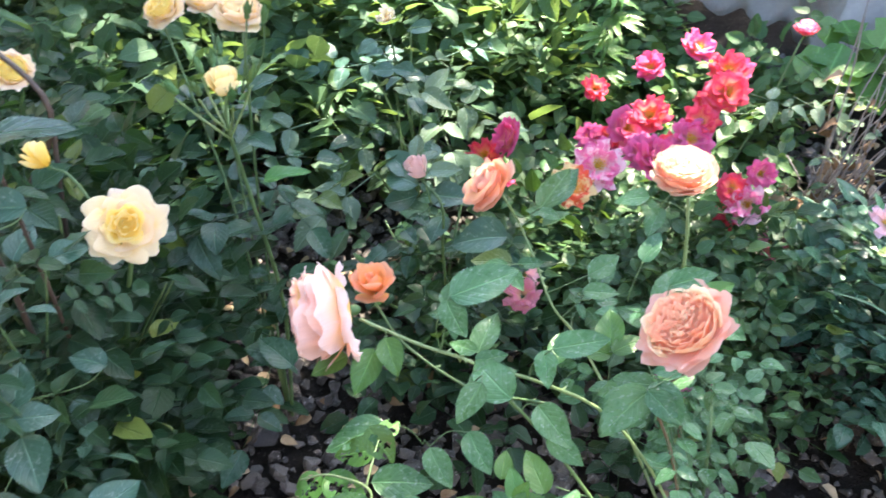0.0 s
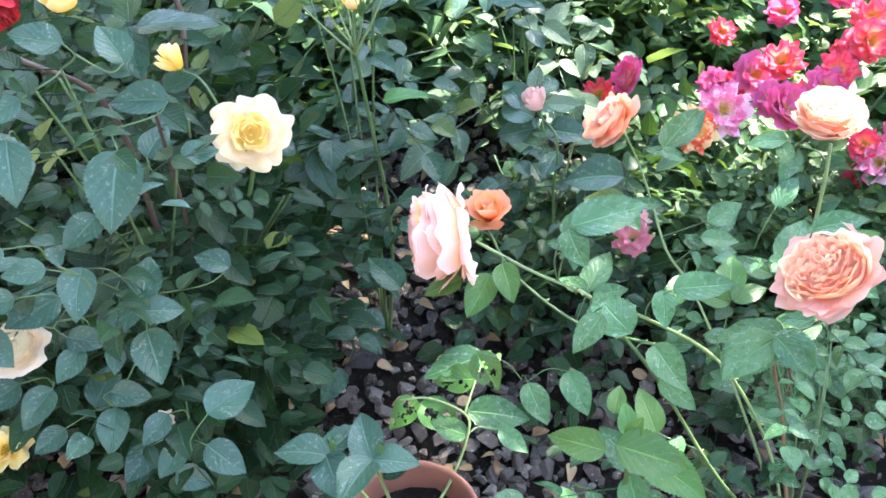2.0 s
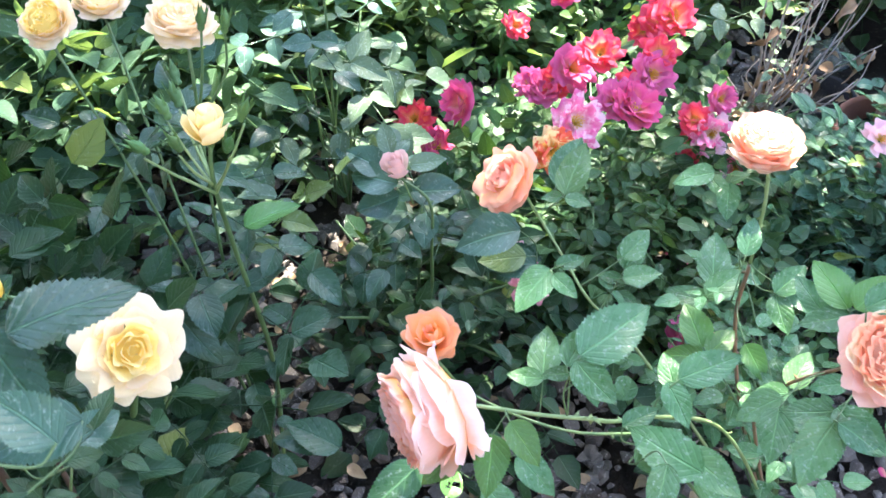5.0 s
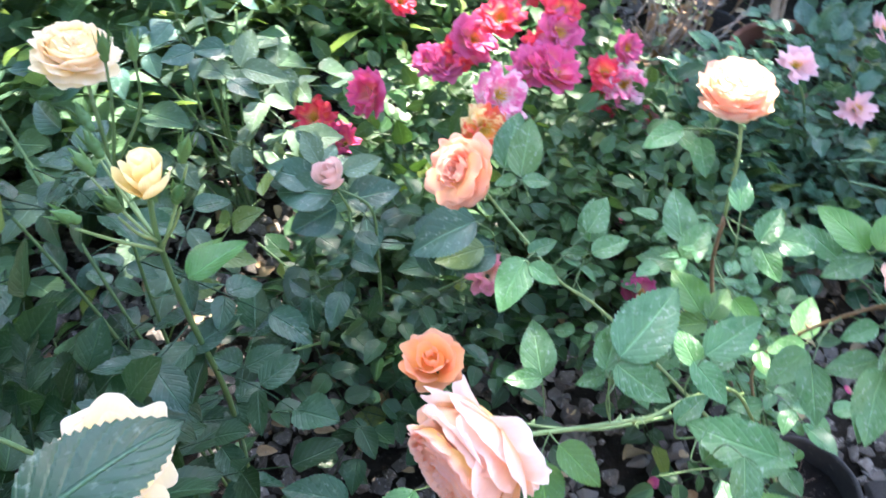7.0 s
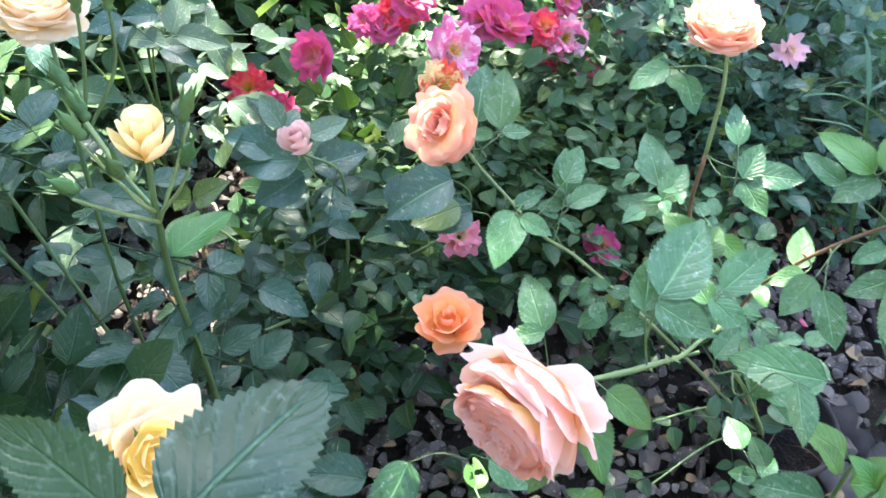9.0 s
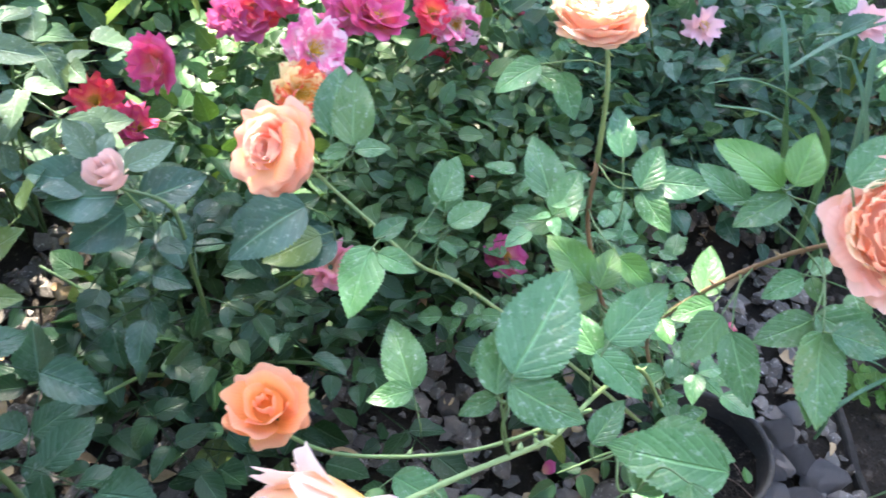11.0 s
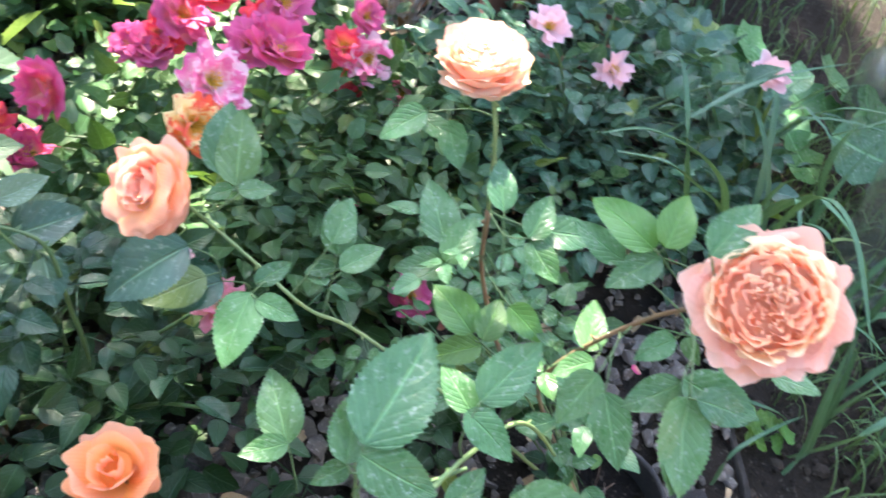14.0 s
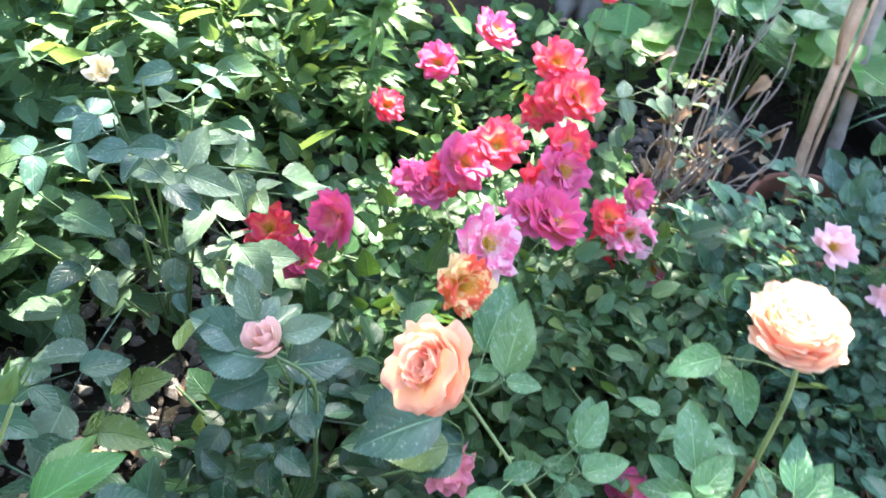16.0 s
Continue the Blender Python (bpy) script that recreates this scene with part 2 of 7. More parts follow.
M_STRIPED = petal_material("red_cream_striped_petal", (0.94, 0.60, 0.10), (0.84, 0.14, 0.08), (0.86, 0.20, 0.14), blotch=0.9, blotch_colour=(0.95, 0.80, 0.42), island=True)
M_PINKWHITE = petal_material("pink_white_petal", (0.92, 0.80, 0.74), (0.76, 0.12, 0.34), (0.86, 0.40, 0.56), blotch=0.7, blotch_colour=(0.9, 0.72, 0.76), island=True)
M_PALEPINK = petal_material("pale_pink_petal", (0.90, 0.58, 0.56), (0.90, 0.56, 0.62), (0.93, 0.68, 0.72), blotch=0.25, blotch_colour=(0.7, 0.3, 0.4), island=True)
M_CRIMSON = petal_material("crimson_petal", (0.42, 0.01, 0.015), (0.52, 0.012, 0.02), (0.62, 0.03, 0.05), thin=0.25)
M_WHITE = petal_material("off_white_petal", (0.92, 0.78, 0.40), (0.92, 0.82, 0.62), (0.90, 0.76, 0.66), island=True)
M_WILT = petal_material("wilted_petal", (0.72, 0.48, 0.30), (0.74, 0.26, 0.38), (0.62, 0.30, 0.32), island=True)
M_STAMEN = rough_material("stamen", (0.65, 0.35, 0.03), (0.85, 0.55, 0.08), 300.0)
M_SEPAL = leaf_material("sepal", (0.07, 0.17, 0.05), (0.14, 0.28, 0.09), (0.3, 0.45, 0.08), 0.5, 0.0, veins=0.2)
M_STEM_GREEN = stem_material("green_cane", (0.055, 0.115, 0.04), (0.12, 0.20, 0.075))
M_STEM_PALE = stem_material("pale_green_cane", (0.13, 0.22, 0.075), (0.25, 0.34, 0.15))
M_STEM_BROWN = stem_material("red_brown_cane", (0.16, 0.085, 0.055), (0.25, 0.175, 0.10))
M_STEM_DARK = stem_material("dark_old_cane", (0.05, 0.032, 0.025), (0.12, 0.08, 0.06))
M_STEM_DRY = stem_material("dry_grey_cane", (0.12, 0.10, 0.092), (0.33, 0.295, 0.27), rough=0.85)
M_BARK = stem_material("peeling_red_bark", (0.20, 0.125, 0.075), (0.50, 0.37, 0.26), 70.0, 0.85)
M_BARK_GREY = stem_material("grey_bark", (0.14, 0.13, 0.12), (0.34, 0.33, 0.30), 60.0, 0.9)
M_SOIL = rough_material("dark_soil", (0.009, 0.0075, 0.0065), (0.044, 0.036, 0.030), 22.0, 0.95, 1.0, 0.03, (0.11, 0.095, 0.08))
M_CLOD = rough_material("soil_clod", (0.016, 0.013, 0.011), (0.075, 0.062, 0.052), 60.0, 0.95, 0.8, 0.006, None, "island")
M_STONE = rough_material("crushed_grey_stone", (0.055, 0.048, 0.044), (0.20, 0.182, 0.168), 40.0, 0.88, 0.7, 0.004, (0.36, 0.34, 0.32))
M_STONE_STUFF = rough_material("crushed_stone", (0.050, 0.044, 0.040), (0.185, 0.168, 0.155), 40.0, 0.88, 0.7, 0.004, (0.35, 0.33, 0.31), "island")
M_LUMP = rough_material("broken_grey_stone", (0.075, 0.074, 0.078), (0.27, 0.265, 0.275), 70.0, 0.92, 1.0, 0.014, (0.46, 0.46, 0.47))
M_BOARD = rough_material("weathered_board", (0.022, 0.020, 0.019), (0.065, 0.058, 0.053), 14.0, 0.9, 0.8, 0.006)
M_LITTER = rough_material("dry_leaf_litter", (0.16, 0.10, 0.055), (0.42, 0.32, 0.20), 60.0, 0.9, 0.4, 0.002, None, "island")
M_LITTER_LEAF = rough_material("withered_leaf", (0.14, 0.085, 0.05), (0.40, 0.29, 0.19), 60.0, 0.9, 0.4, 0.002)
M_TERRACOTTA = rough_material("brown_plastic_pot", (0.17, 0.075, 0.055), (0.26, 0.125, 0.09), 20.0, 0.5, 0.15, 0.001)
M_BLACK_POT = rough_material("black_plastic", (0.012, 0.012, 0.013), (0.04, 0.04, 0.042), 25.0, 0.65, 0.2, 0.001, (0.06, 0.055, 0.05))
M_FLEECE = rough_material("white_garden_fleece", (0.27, 0.26, 0.245), (0.44, 0.43, 0.41), 9.0, 0.9, 0.5, 0.006)
M_BLUE_CAP = rough_material("blue_grey_plastic", (0.05, 0.08, 0.12), (0.10, 0.14, 0.19), 40.0, 0.4, 0.1, 0.001)
M_RED_PLASTIC = rough_material("red_plastic", (0.42, 0.05, 0.05), (0.58, 0.09, 0.085), 40.0, 0.4, 0.1, 0.001)
M_FENCE = rough_material("grey_boards", (0.16, 0.14, 0.12), (0.32, 0.29, 0.26), 8.0, 0.9, 0.6, 0.006)


def bottle_material(name, tone, dullness):
    n = Nodes(name)
    co = n.add("TexCoord").outputs["Object"]
    relief = n.add("Bump", Strength=0.5, Distance=0.006, Height=n.noise(co, 22.0)).outputs[0]
    clear = n.add("BsdfTransparent", Color=(0.86, 0.92, 0.87, 1)).outputs[0]
    gloss = n.add("BsdfGlossy", Color=(0.7, 0.76, 0.74, 1), Roughness=0.16, Normal=relief).outputs[0]
    haze = n.add("BsdfDiffuse", Color=(*tone, 1)).outputs[0]
    facing = n.add("LayerWeight", Blend=0.5, Normal=relief).outputs["Facing"]
    weight = n.math("ADD", 0.04, n.math("MULTIPLY", n.math("POWER", facing, 3.0), 0.75))
    dull = n.add("MixShader", dullness, clear, haze).outputs[0]
    return n.finish(n.add("MixShader", weight, dull, gloss).outputs[0])


M_BOTTLE = bottle_material("clear_green_plastic", (0.15, 0.18, 0.15), 0.24)
M_DULL_PLASTIC = bottle_material("scratched_clear_plastic", (0.22, 0.24, 0.22), 0.55)


# ---- mesh helpers ----
def mesh_from(name, verts, faces, material, uvs=None, smooth=True):
    me = bpy.data.meshes.new(name)
    me.from_pydata([tuple(v) for v in verts], [], faces)
    if uvs is not None:
        layer = me.uv_layers.new(name="UVMap")
        loops = np.zeros(len(me.loops), dtype=np.int32)
        me.loops.foreach_get("vertex_index", loops)
        layer.data.foreach_set("uv", np.asarray(uvs, dtype=np.float32)[loops].ravel())
    me.materials.append(material)
    if smooth:
        me.polygons.foreach_set("use_smooth", [True] * len(me.polygons))
    me.update()
    return me


class Soup:
    """Gathers pieces of geometry into one mesh."""

    def __init__(self):
        self.v, self.f, self.u, self.n = [], [], [], 0

    def add(self, verts, faces, uvs=None, m=None):
        verts = np.asarray(verts, float)
        if m is not None:
            a = np.array(m)
            verts = verts @ a[:3, :3].T + a[:3, 3]
        self.v.append(verts)
        self.f += [tuple(i + self.n for i in face) for face in faces]
        self.u.append(np.asarray(uvs, float) if uvs is not None else np.full((len(verts), 2), 0.5))
        self.n += len(verts)

    def mesh(self, name, material, smooth=True):
        return mesh_from(name, np.concatenate(self.v), self.f, material, np.concatenate(self.u), smooth)


def put(name, me, parent=None, m=None, label=""):
    ob = new(name, me)
    if parent is not None:
        ob.parent = parent
        if parent.type == "EMPTY":
            ob.matrix_parent_inverse = Matrix.Translation(-parent.location)
    if m is not None:
        ob.matrix_basis = m
    return tagged(ob, label) if label else ob


def thing(name, label, category, group="", kind="", at=(0, 0, 0)):
    ob = new(name)
    ob.location = at
    ob.empty_display_size = 0.05
    return tagged(ob, label, category, group, kind)


def aim(base, way, normal=(0, 0, 1), scale=1.0):
    """A pose with +y along way and +z near normal."""
    y = Vector(way).normalized()
    z = Vector(normal) - y * y.dot(Vector(normal))
    if z.length < 1e-4:
        z = y.orthogonal()
    z.normalize()
    x = y.cross(z)
    m = Matrix((x, y, z)).transposed().to_4x4()
    return Matrix.Translation(base) @ m @ Matrix.Scale(scale, 4)


def smooth_line(points, steps=6):
    """A Catmull-Rom line through the points."""
    p = [Vector(q) for q in points]
    p = [p[0] * 2 - p[1]] + p + [p[-1] * 2 - p[-2]]
    out = []
    for i in range(1, len(p) - 2):
        for k in range(steps):
            s = k / steps
            out.append(0.5 * (2 * p[i] + (p[i + 1] - p[i - 1]) * s + (2 * p[i - 1] - 5 * p[i] + 4 * p[i + 1] - p[i + 2]) * s * s
                              + (3 * p[i] - p[i - 1] - 3 * p[i + 1] + p[i + 2]) * s ** 3))
    out.append(p[-2])
    return out


def tube(soup, line, r0, r1, sides=6, knobs=0.0, rng=None):
    verts, faces, uvs = [], [], []
    for i, q in enumerate(line):
        t = (line[min(i + 1, len(line) - 1)] - line[max(i - 1, 0)]).normalized()
        a = t.orthogonal().normalized() if i == 0 else (a - t * a.dot(t)).normalized()
        b = t.cross(a)
        r = r0 + (r1 - r0) * i / (len(line) - 1)
        if knobs and rng:
            r *= 1 + rng.uniform(-knobs, knobs)
        for k in range(sides):
            w = 2 * math.pi * k / sides
            verts.append(q + (a * math.cos(w) + b * math.sin(w)) * r)
            uvs.append((k / sides, i / len(line)))
    for i in range(len(line) - 1):
        for k in range(sides):
            faces.append((i * sides + k, i * sides + (k + 1) % sides, (i + 1) * sides + (k + 1) % sides, (i + 1) * sides + k))
    faces.append(tuple(range(sides - 1, -1, -1)))
    faces.append(tuple((len(line) - 1) * sides + k for k in range(sides)))
    soup.add(verts, faces, uvs)


def thorns(soup, line, rng, count, size=0.006):
    for _ in range(count):
        i = rng.randrange(1, len(line) - 1)
        t = (line[i + 1] - line[i]).normalized()
        a = t.orthogonal().normalized()
        out = (Matrix.Rotation(rng.uniform(0, 6.28), 3, t) @ a)
        q, side = line[i] + out * 0.002, t.cross(out)
        soup.add([q + t * size * 0.5, q - t * size * 0.5, q + side * size * 0.2, q - side * size * 0.2, q + out * size - t * size * 0.4],
                 [(0, 2, 4), (2, 1, 4), (1, 3, 4), (3, 0, 4)])


def leaflet(length, width, rng, fold=0.22, curl=0.22, teeth=0.06, rows=14, half=2, wave=0.02):
    """One leaf blade along +y from the origin, upper face to +z."""
    verts, faces, uvs = [], [], []
    sway, twist = rng.uniform(-0.12, 0.12), rng.uniform(-0.25, 0.25)
    ph = rng.uniform(0, 6.28)
    for i in range(rows + 1):
        v = i / rows
        w = width / 2 * 2.68 * v ** 0.55 * (1 - v) ** 0.95
        if 0 < i < rows:
            w *= 1 + (teeth if i % 2 else -teeth)
        if i == 0:
            w = width * 0.03
        for c in range(-half, half + 1):
            u = c / half
            x = u * w
            y = v * length - (0.25 * teeth * length * abs(u) if i % 2 == 0 else 0)
            z = fold * abs(x) - curl * length * v * v + wave * length * math.sin(ph + 9 * v + 2 * u) * abs(u)
            z += twist * x * v
            verts.append((x + sway * length * v * v, y, z))
            uvs.append((0.5 + 0.5 * u, v))
    n = 2 * half + 1
    for i in range(rows):
        for c in range(n - 1):
            faces.append((i * n + c, i * n + c + 1, (i + 1) * n + c + 1, (i + 1) * n + c))
    return verts, faces, uvs


def compound(name, material, seed, count=5, size=0.05, fine=True):
    """A pinnate rose leaf along +y: a stalk with one end leaflet and pairs of side leaflets."""
    rng, soup = random.Random(seed), Soup()
    gap = size * 0.92
    pairs = count // 2
    stalk = [Vector((0, 0, 0))]
    for k in range(1, pairs + 2):
        q = stalk[-1] + Vector((rng.uniform(-0.1, 0.1) * gap, gap * (1.1 if k == 1 else 0.9), -0.10 * gap * k + rng.uniform(-0.1, 0.1) * gap))
        stalk.append(q)
    tube(soup, smooth_line(stalk, 3), size * 0.022, size * 0.012, 4)
    kw = dict(rows=20, half=2) if fine else dict(rows=6, half=1)

    def blade(at, turn, length):
        v, f, u = leaflet(length, length * rng.uniform(0.58, 0.74), rng, rng.uniform(0.10, 0.42), rng.uniform(0.0, 0.34),
                          0.05 if fine else 0.05, **kw)
        turned = Euler((rng.uniform(-0.35, 0.2), rng.uniform(-0.4, 0.4), turn)).to_matrix().to_4x4()
        soup.add(v, f, u, Matrix.Translation(at) @ turned @ Matrix.Translation((0, length * 0.07, 0)))

    blade(stalk[-1], rng.uniform(-0.2, 0.2), size * rng.uniform(0.95, 1.15))
    for k in range(1, pairs + 1):
        for side in (-1, 1):
            blade(stalk[k], side * rng.uniform(0.95, 1.35), size * rng.uniform(0.70, 0.92) * (0.85 if k == 1 and pairs > 1 else 1))
    return soup, name, material


def leaf_set(material, seed, size, fine=True, kinds=(3, 5, 5, 5, 7)):
    made = []
    for i, c in enumerate(kinds):
        soup, name, mat = compound("leaf", material, seed + i, c, size, fine)
        made.append(soup.mesh("leaf", mat))
    return made


def single_set(material, seed, count=5, length=0.07, width=0.041, rows=38):
    made = []
    for i in range(count):
        rng = random.Random(seed + i)
        v, f, u = leaflet(length, width * rng.uniform(0.92, 1.08), rng, rng.uniform(0.10, 0.38), rng.uniform(0.0, 0.26), 0.048, rows, 3)
        made.append(mesh_from("leaf", v, f, material, u))
    return made


def eaten_set(material, seed, count=4):
    """Leaves with holes that insects have bitten."""
    made = []
    for i in range(count):
        rng = random.Random(seed + i)
        v, f, u = leaflet(0.07, 0.05, rng, 0.2, 0.25, 0.03, 30, 6, 0.03)
        bites = [(rng.uniform(-0.018, 0.018), rng.uniform(0.012, 0.062), rng.uniform(0.002, 0.0065)) for _ in range(11)]
        keep = []
        for q in f:
            cx, cy = sum(v[k][0] for k in q) / 4, sum(v[k][1] for k in q) / 4
            if abs(cx) < 0.0012 or all(math.hypot(cx - bx, cy - by) > r * (1 + 0.3 * math.sin(5 * math.atan2(cy - by, cx - bx))) for bx, by, r in bites):
                keep.append(q)
        made.append(mesh_from("leaf", v, keep, material, u))
    return made


# ---- flowers ----
def petal(width, height, phi0, phi1, r0, cup, ruffle, rng, rows=6, cols=6, notch=0.0, tip=0.0, scallop=0.0, flat=0.9):
    """One petal that rises from radius r0 on +y round the axis z; phi: degrees it leans outwards at foot and rim."""
    verts, faces, uvs = [], [], []
    ph, k = rng.uniform(0, 6.28), rng.uniform(2.0, 4.0)
    y, z, prev = r0, 0.0, 0.0
    prof = []
    fine = 24
    for i in range(fine + 1):
        s = i / fine
        prof.append((y, z))
        phi = radians(phi0 + (phi1 - phi0) * s ** 1.5)
        if s > 0.8:
            phi += radians(tip) * (s - 0.8) * 5
        y += math.sin(phi) * height / fine
        z += math.cos(phi) * height / fine
    for i in range(rows + 1):
        s = i / rows
        half = width / 2 * (0.22 + 0.78 * math.sin(min(1.88, 0.1 + s * 1.9)))
        for c in range(cols + 1):
            a = 2 * c / cols - 1
            se = s * (1 - 0.03 * a * a - 0.13 * a ** 8 - notch * math.exp(-(a * 4) ** 2) - scallop * (0.5 + 0.5 * math.sin(2.1 * ph + (3.5 + 1.5 * k) * a) + 0.45 * math.sin(5.3 * ph + 15.0 * a))) * fine
            lo = min(int(se), fine - 1)
            fr = se - lo
            py = prof[lo][0] * (1 - fr) + prof[lo + 1][0] * fr
            pz = prof[lo][1] * (1 - fr) + prof[lo + 1][1] * fr
            bow = cup * (1 + flat * s ** 4)
            b = a * half / bow
            wob = ruffle * s * s * (math.sin(ph + k * a * 2) + 0.5 * math.sin(2 * ph + 7 * a))
            verts.append((bow * math.sin(b), py - bow * (1 - math.cos(b)) + wob, pz + wob * 0.6))
            uvs.append((c / cols, s))
    n = cols + 1
    for i in range(rows):
        for c in range(cols):
            faces.append((i * n + c, i * n + c + 1, (i + 1) * n + c + 1, (i + 1) * n + c))
    return verts, faces, uvs


def calyx(radius, rng, sepal_len, spread=70):
    """The green hip under a flower with five sepals."""
    soup = Soup()
    line = [Vector((0, 0, -1.15 * radius)), Vector((0, 0, -0.7 * radius)), Vector((0, 0, -0.25 * radius)), Vector((0, 0, 0.02))]
    verts, faces = [], []
    for j, (r, z) in enumerate(((0.25, -1.4), (0.55, -1.15), (0.78, -0.7), (0.72, -0.3), (0.9, 0.0), (0.3, 0.12))):
        for k in range(8):
            w = math.pi * k / 4
            verts.append((r * radius * math.cos(w), r * radius * math.sin(w), z * radius))
    for j in range(5):
        for k in range(8):
            faces.append((j * 8 + k, j * 8 + (k + 1) % 8, j * 8 + 8 + (k + 1) % 8, j * 8 + 8 + k))
    soup.add(verts, faces)
    for k in range(5):
        v, f, u = petal(sepal_len * 0.34, sepal_len, spread * 0.7, spread + rng.uniform(-15, 35), radius * 0.5, sepal_len, sepal_len * 0.05, rng, 5, 2)
        v = [(x * (1 - (uu[1] ** 2) * 0.85), y, z) for (x, y, z), uu in zip(v, u)]
        soup.add(v, f, u, Matrix.Rotation(k * 1.2566 + rng.uniform(-0.2, 0.2), 4, "Z"))
    return soup.mesh("flower", M_SEPAL)


def face(pos, way, spin=0.0):
    """A pose with +z along way."""
    return Matrix.Translation(pos) @ Vector(way).to_track_quat("Z", "Y").to_matrix().to_4x4() @ Matrix.Rotation(spin, 4, "Z")


def add_petals(flower, petals):
    for (v, f, u), m, mat in petals:
        put("petal", mesh_from("petal", v, f, mat, u), flower, m)


def bowl_angle(out, up):
    """The lean at the foot of a petal that ends upright after going out and up by the two lengths; and its length."""
    best = None
    for deg in range(4, 100, 2):
        y = z = 0.0
        for i in range(24):
            phi = radians(deg + (-8 - deg) * (i / 24) ** 1.5)
            y += math.sin(phi) / 24
            z += math.cos(phi) / 24
        miss = abs(y / z - out / up)
        if best is None or miss < best[0]:
            best = (miss, deg, up / z)
    return best[1], best[2]


def rosette(bush, pos, way, diameter, mat, mat_out, seed, full=5, guards=9, flare=80, deep=0.6, label="", spin=0.0, rim=0.62, dome=0.05, wall=None, layers=2, stray=12):
    """A full garden rose: a bowl packed with folded petals in quarters, walls of layered petals, and loose guard petals round it."""
    rng = random.Random(seed)
    R = diameter / 2
    rc, D = R * rim, R * deep
    flower = put("flower", calyx(R * 0.16, rng, R * 0.55), bush, face(pos, way, spin) @ Matrix.Translation((0, 0, -D * 0.75)), label)
    out = []

    def at(ang, r, z, yaw=0.0):
        return Matrix.Rotation(ang, 4, "Z") @ Matrix.Translation((0, r, z)) @ Matrix.Rotation(yaw, 4, "Z")

    h = min(D * 0.5, R * 0.25)
    wall = wall or mat_out
    top = D * (1.0 + dome)
    nest = 8 if full >= 5 else (3 if full == 4 else 2)
    swirl = rng.choice((-0.16, 0.16))
    for k in range(7):
        # the tight centre
        p = petal(rc * rng.uniform(0.22, 0.34), h, 0, rng.uniform(-6, 20), 0, rc * rng.uniform(0.10, 0.2), R * 0.02, rng, 6, 8, 0.05, 25)
        out.append((p, at(k * 0.9 + rng.uniform(-0.2, 0.2), rc * rng.uniform(0.03, 0.13), top - h * rng.uniform(0.95, 1.05), rng.uniform(-0.8, 0.8)), mat))
    for q in range(full):
        ang = 6.2832 * q / full + rng.uniform(-0.25, 0.25)
        for k in range(nest):
            # folds nested one in the other, all swept the same way
            s = (k + 0.5) / nest
            r = rc * (0.10 + 0.74 * s) * rng.uniform(0.88, 1.10)
            cup = rc * (0.05 + 0.34 * s) * rng.uniform(0.75, 1.35)
            hh = h * rng.uniform(0.9, 1.05)
            p = petal(cup * rng.uniform(1.9, 2.8), hh, rng.uniform(-4, 6), rng.uniform(0, 26), 0, cup, R * 0.035, rng, 6, 12, rng.uniform(0, 0.08), rng.uniform(0, 45))
            out.append((p, at(ang + swirl * s, r, top - hh * rng.uniform(0.94, 1.06) - D * dome * (r / rc) ** 2, swirl + rng.uniform(-0.2, 0.2)), mat))
    for j in range(-1, 2):
        # long thin edges that run round inside the rim
        n = 6 - j
        for k in range(n):
            r = rc * (0.95 - 0.085 * (j + 1)) * rng.uniform(0.96, 1.03)
            hh = h * rng.uniform(0.85, 1.15)
            p = petal(r * rng.uniform(1.0, 1.5), hh, rng.uniform(0, 12), rng.uniform(5, 35), 0, r * 0.95, R * 0.04, rng, 6, 12, rng.uniform(0, 0.12), rng.uniform(-30, 40), 0.05)
            out.append((p, at(6.2832 * k / n + j * 0.5 + rng.uniform(-0.2, 0.2), r, top - hh * rng.uniform(0.95, 1.1) - D * dome * (r / rc) ** 2), wall if j < 0 else mat))
    for j in range(layers):
        # the wall of the bowl, its petals broad, shorter and looser outwards
        foot, length = bowl_angle(rc * (1.0 + 0.09 * j) - R * 0.12, D * (1.0 - 0.13 * j))
        for k in range(5):
            p = petal(R * rng.uniform(1.05, 1.5), length * rng.uniform(0.86, 1.08), foot, -8 + rng.uniform(-6, 14) + 14 * j, R * 0.12, rc * rng.uniform(0.95, 1.15), R * (0.03 + 0.015 * j), rng, 10, 16,
                      rng.uniform(0, 0.10), rng.uniform(-10, 60), 0.025)
            out.append((p, Matrix.Rotation(6.2832 * k / 5 + j * 0.6 + rng.uniform(-0.3, 0.3), 4, "Z"), wall if j == 0 else mat_out))
    for k in range(guards):
        # guard petals, broad, spread and bent back, their edges wavy
        s = (k + 0.5) / guards
        lean = flare - 18 * (1 - s) + rng.uniform(-stray, stray)
        reach = R * (0.90 + 0.10 * s) * rng.uniform(0.86, 1.06) - R * 0.12
        length = reach / max(0.6, math.sin(radians(min(lean, 95))))
        p = petal(R * rng.uniform(1.1, 1.6), length, lean * 0.85, lean + rng.uniform(0, 18), R * 0.12, R * rng.uniform(1.3, 2.6), R * (0.05 + 0.04 * s), rng, 10, 20,
                  rng.uniform(0, 0.12), rng.uniform(-40, 55), 0.055)
        out.append((p, Matrix.Rotation(k * 2.39996 + 1.0 + rng.uniform(-0.4, 0.4), 4, "Z") @ Matrix.Translation((0, 0, D * 0.10 * (1 - s))), mat_out))
    add_petals(flower, out)
    # the heart: the packed feet of the petals
    soup = Soup()
    low = top - h * 0.45
    verts, faces, uvs = [(0, 0, low)], [], [(0.5, 0.55)]
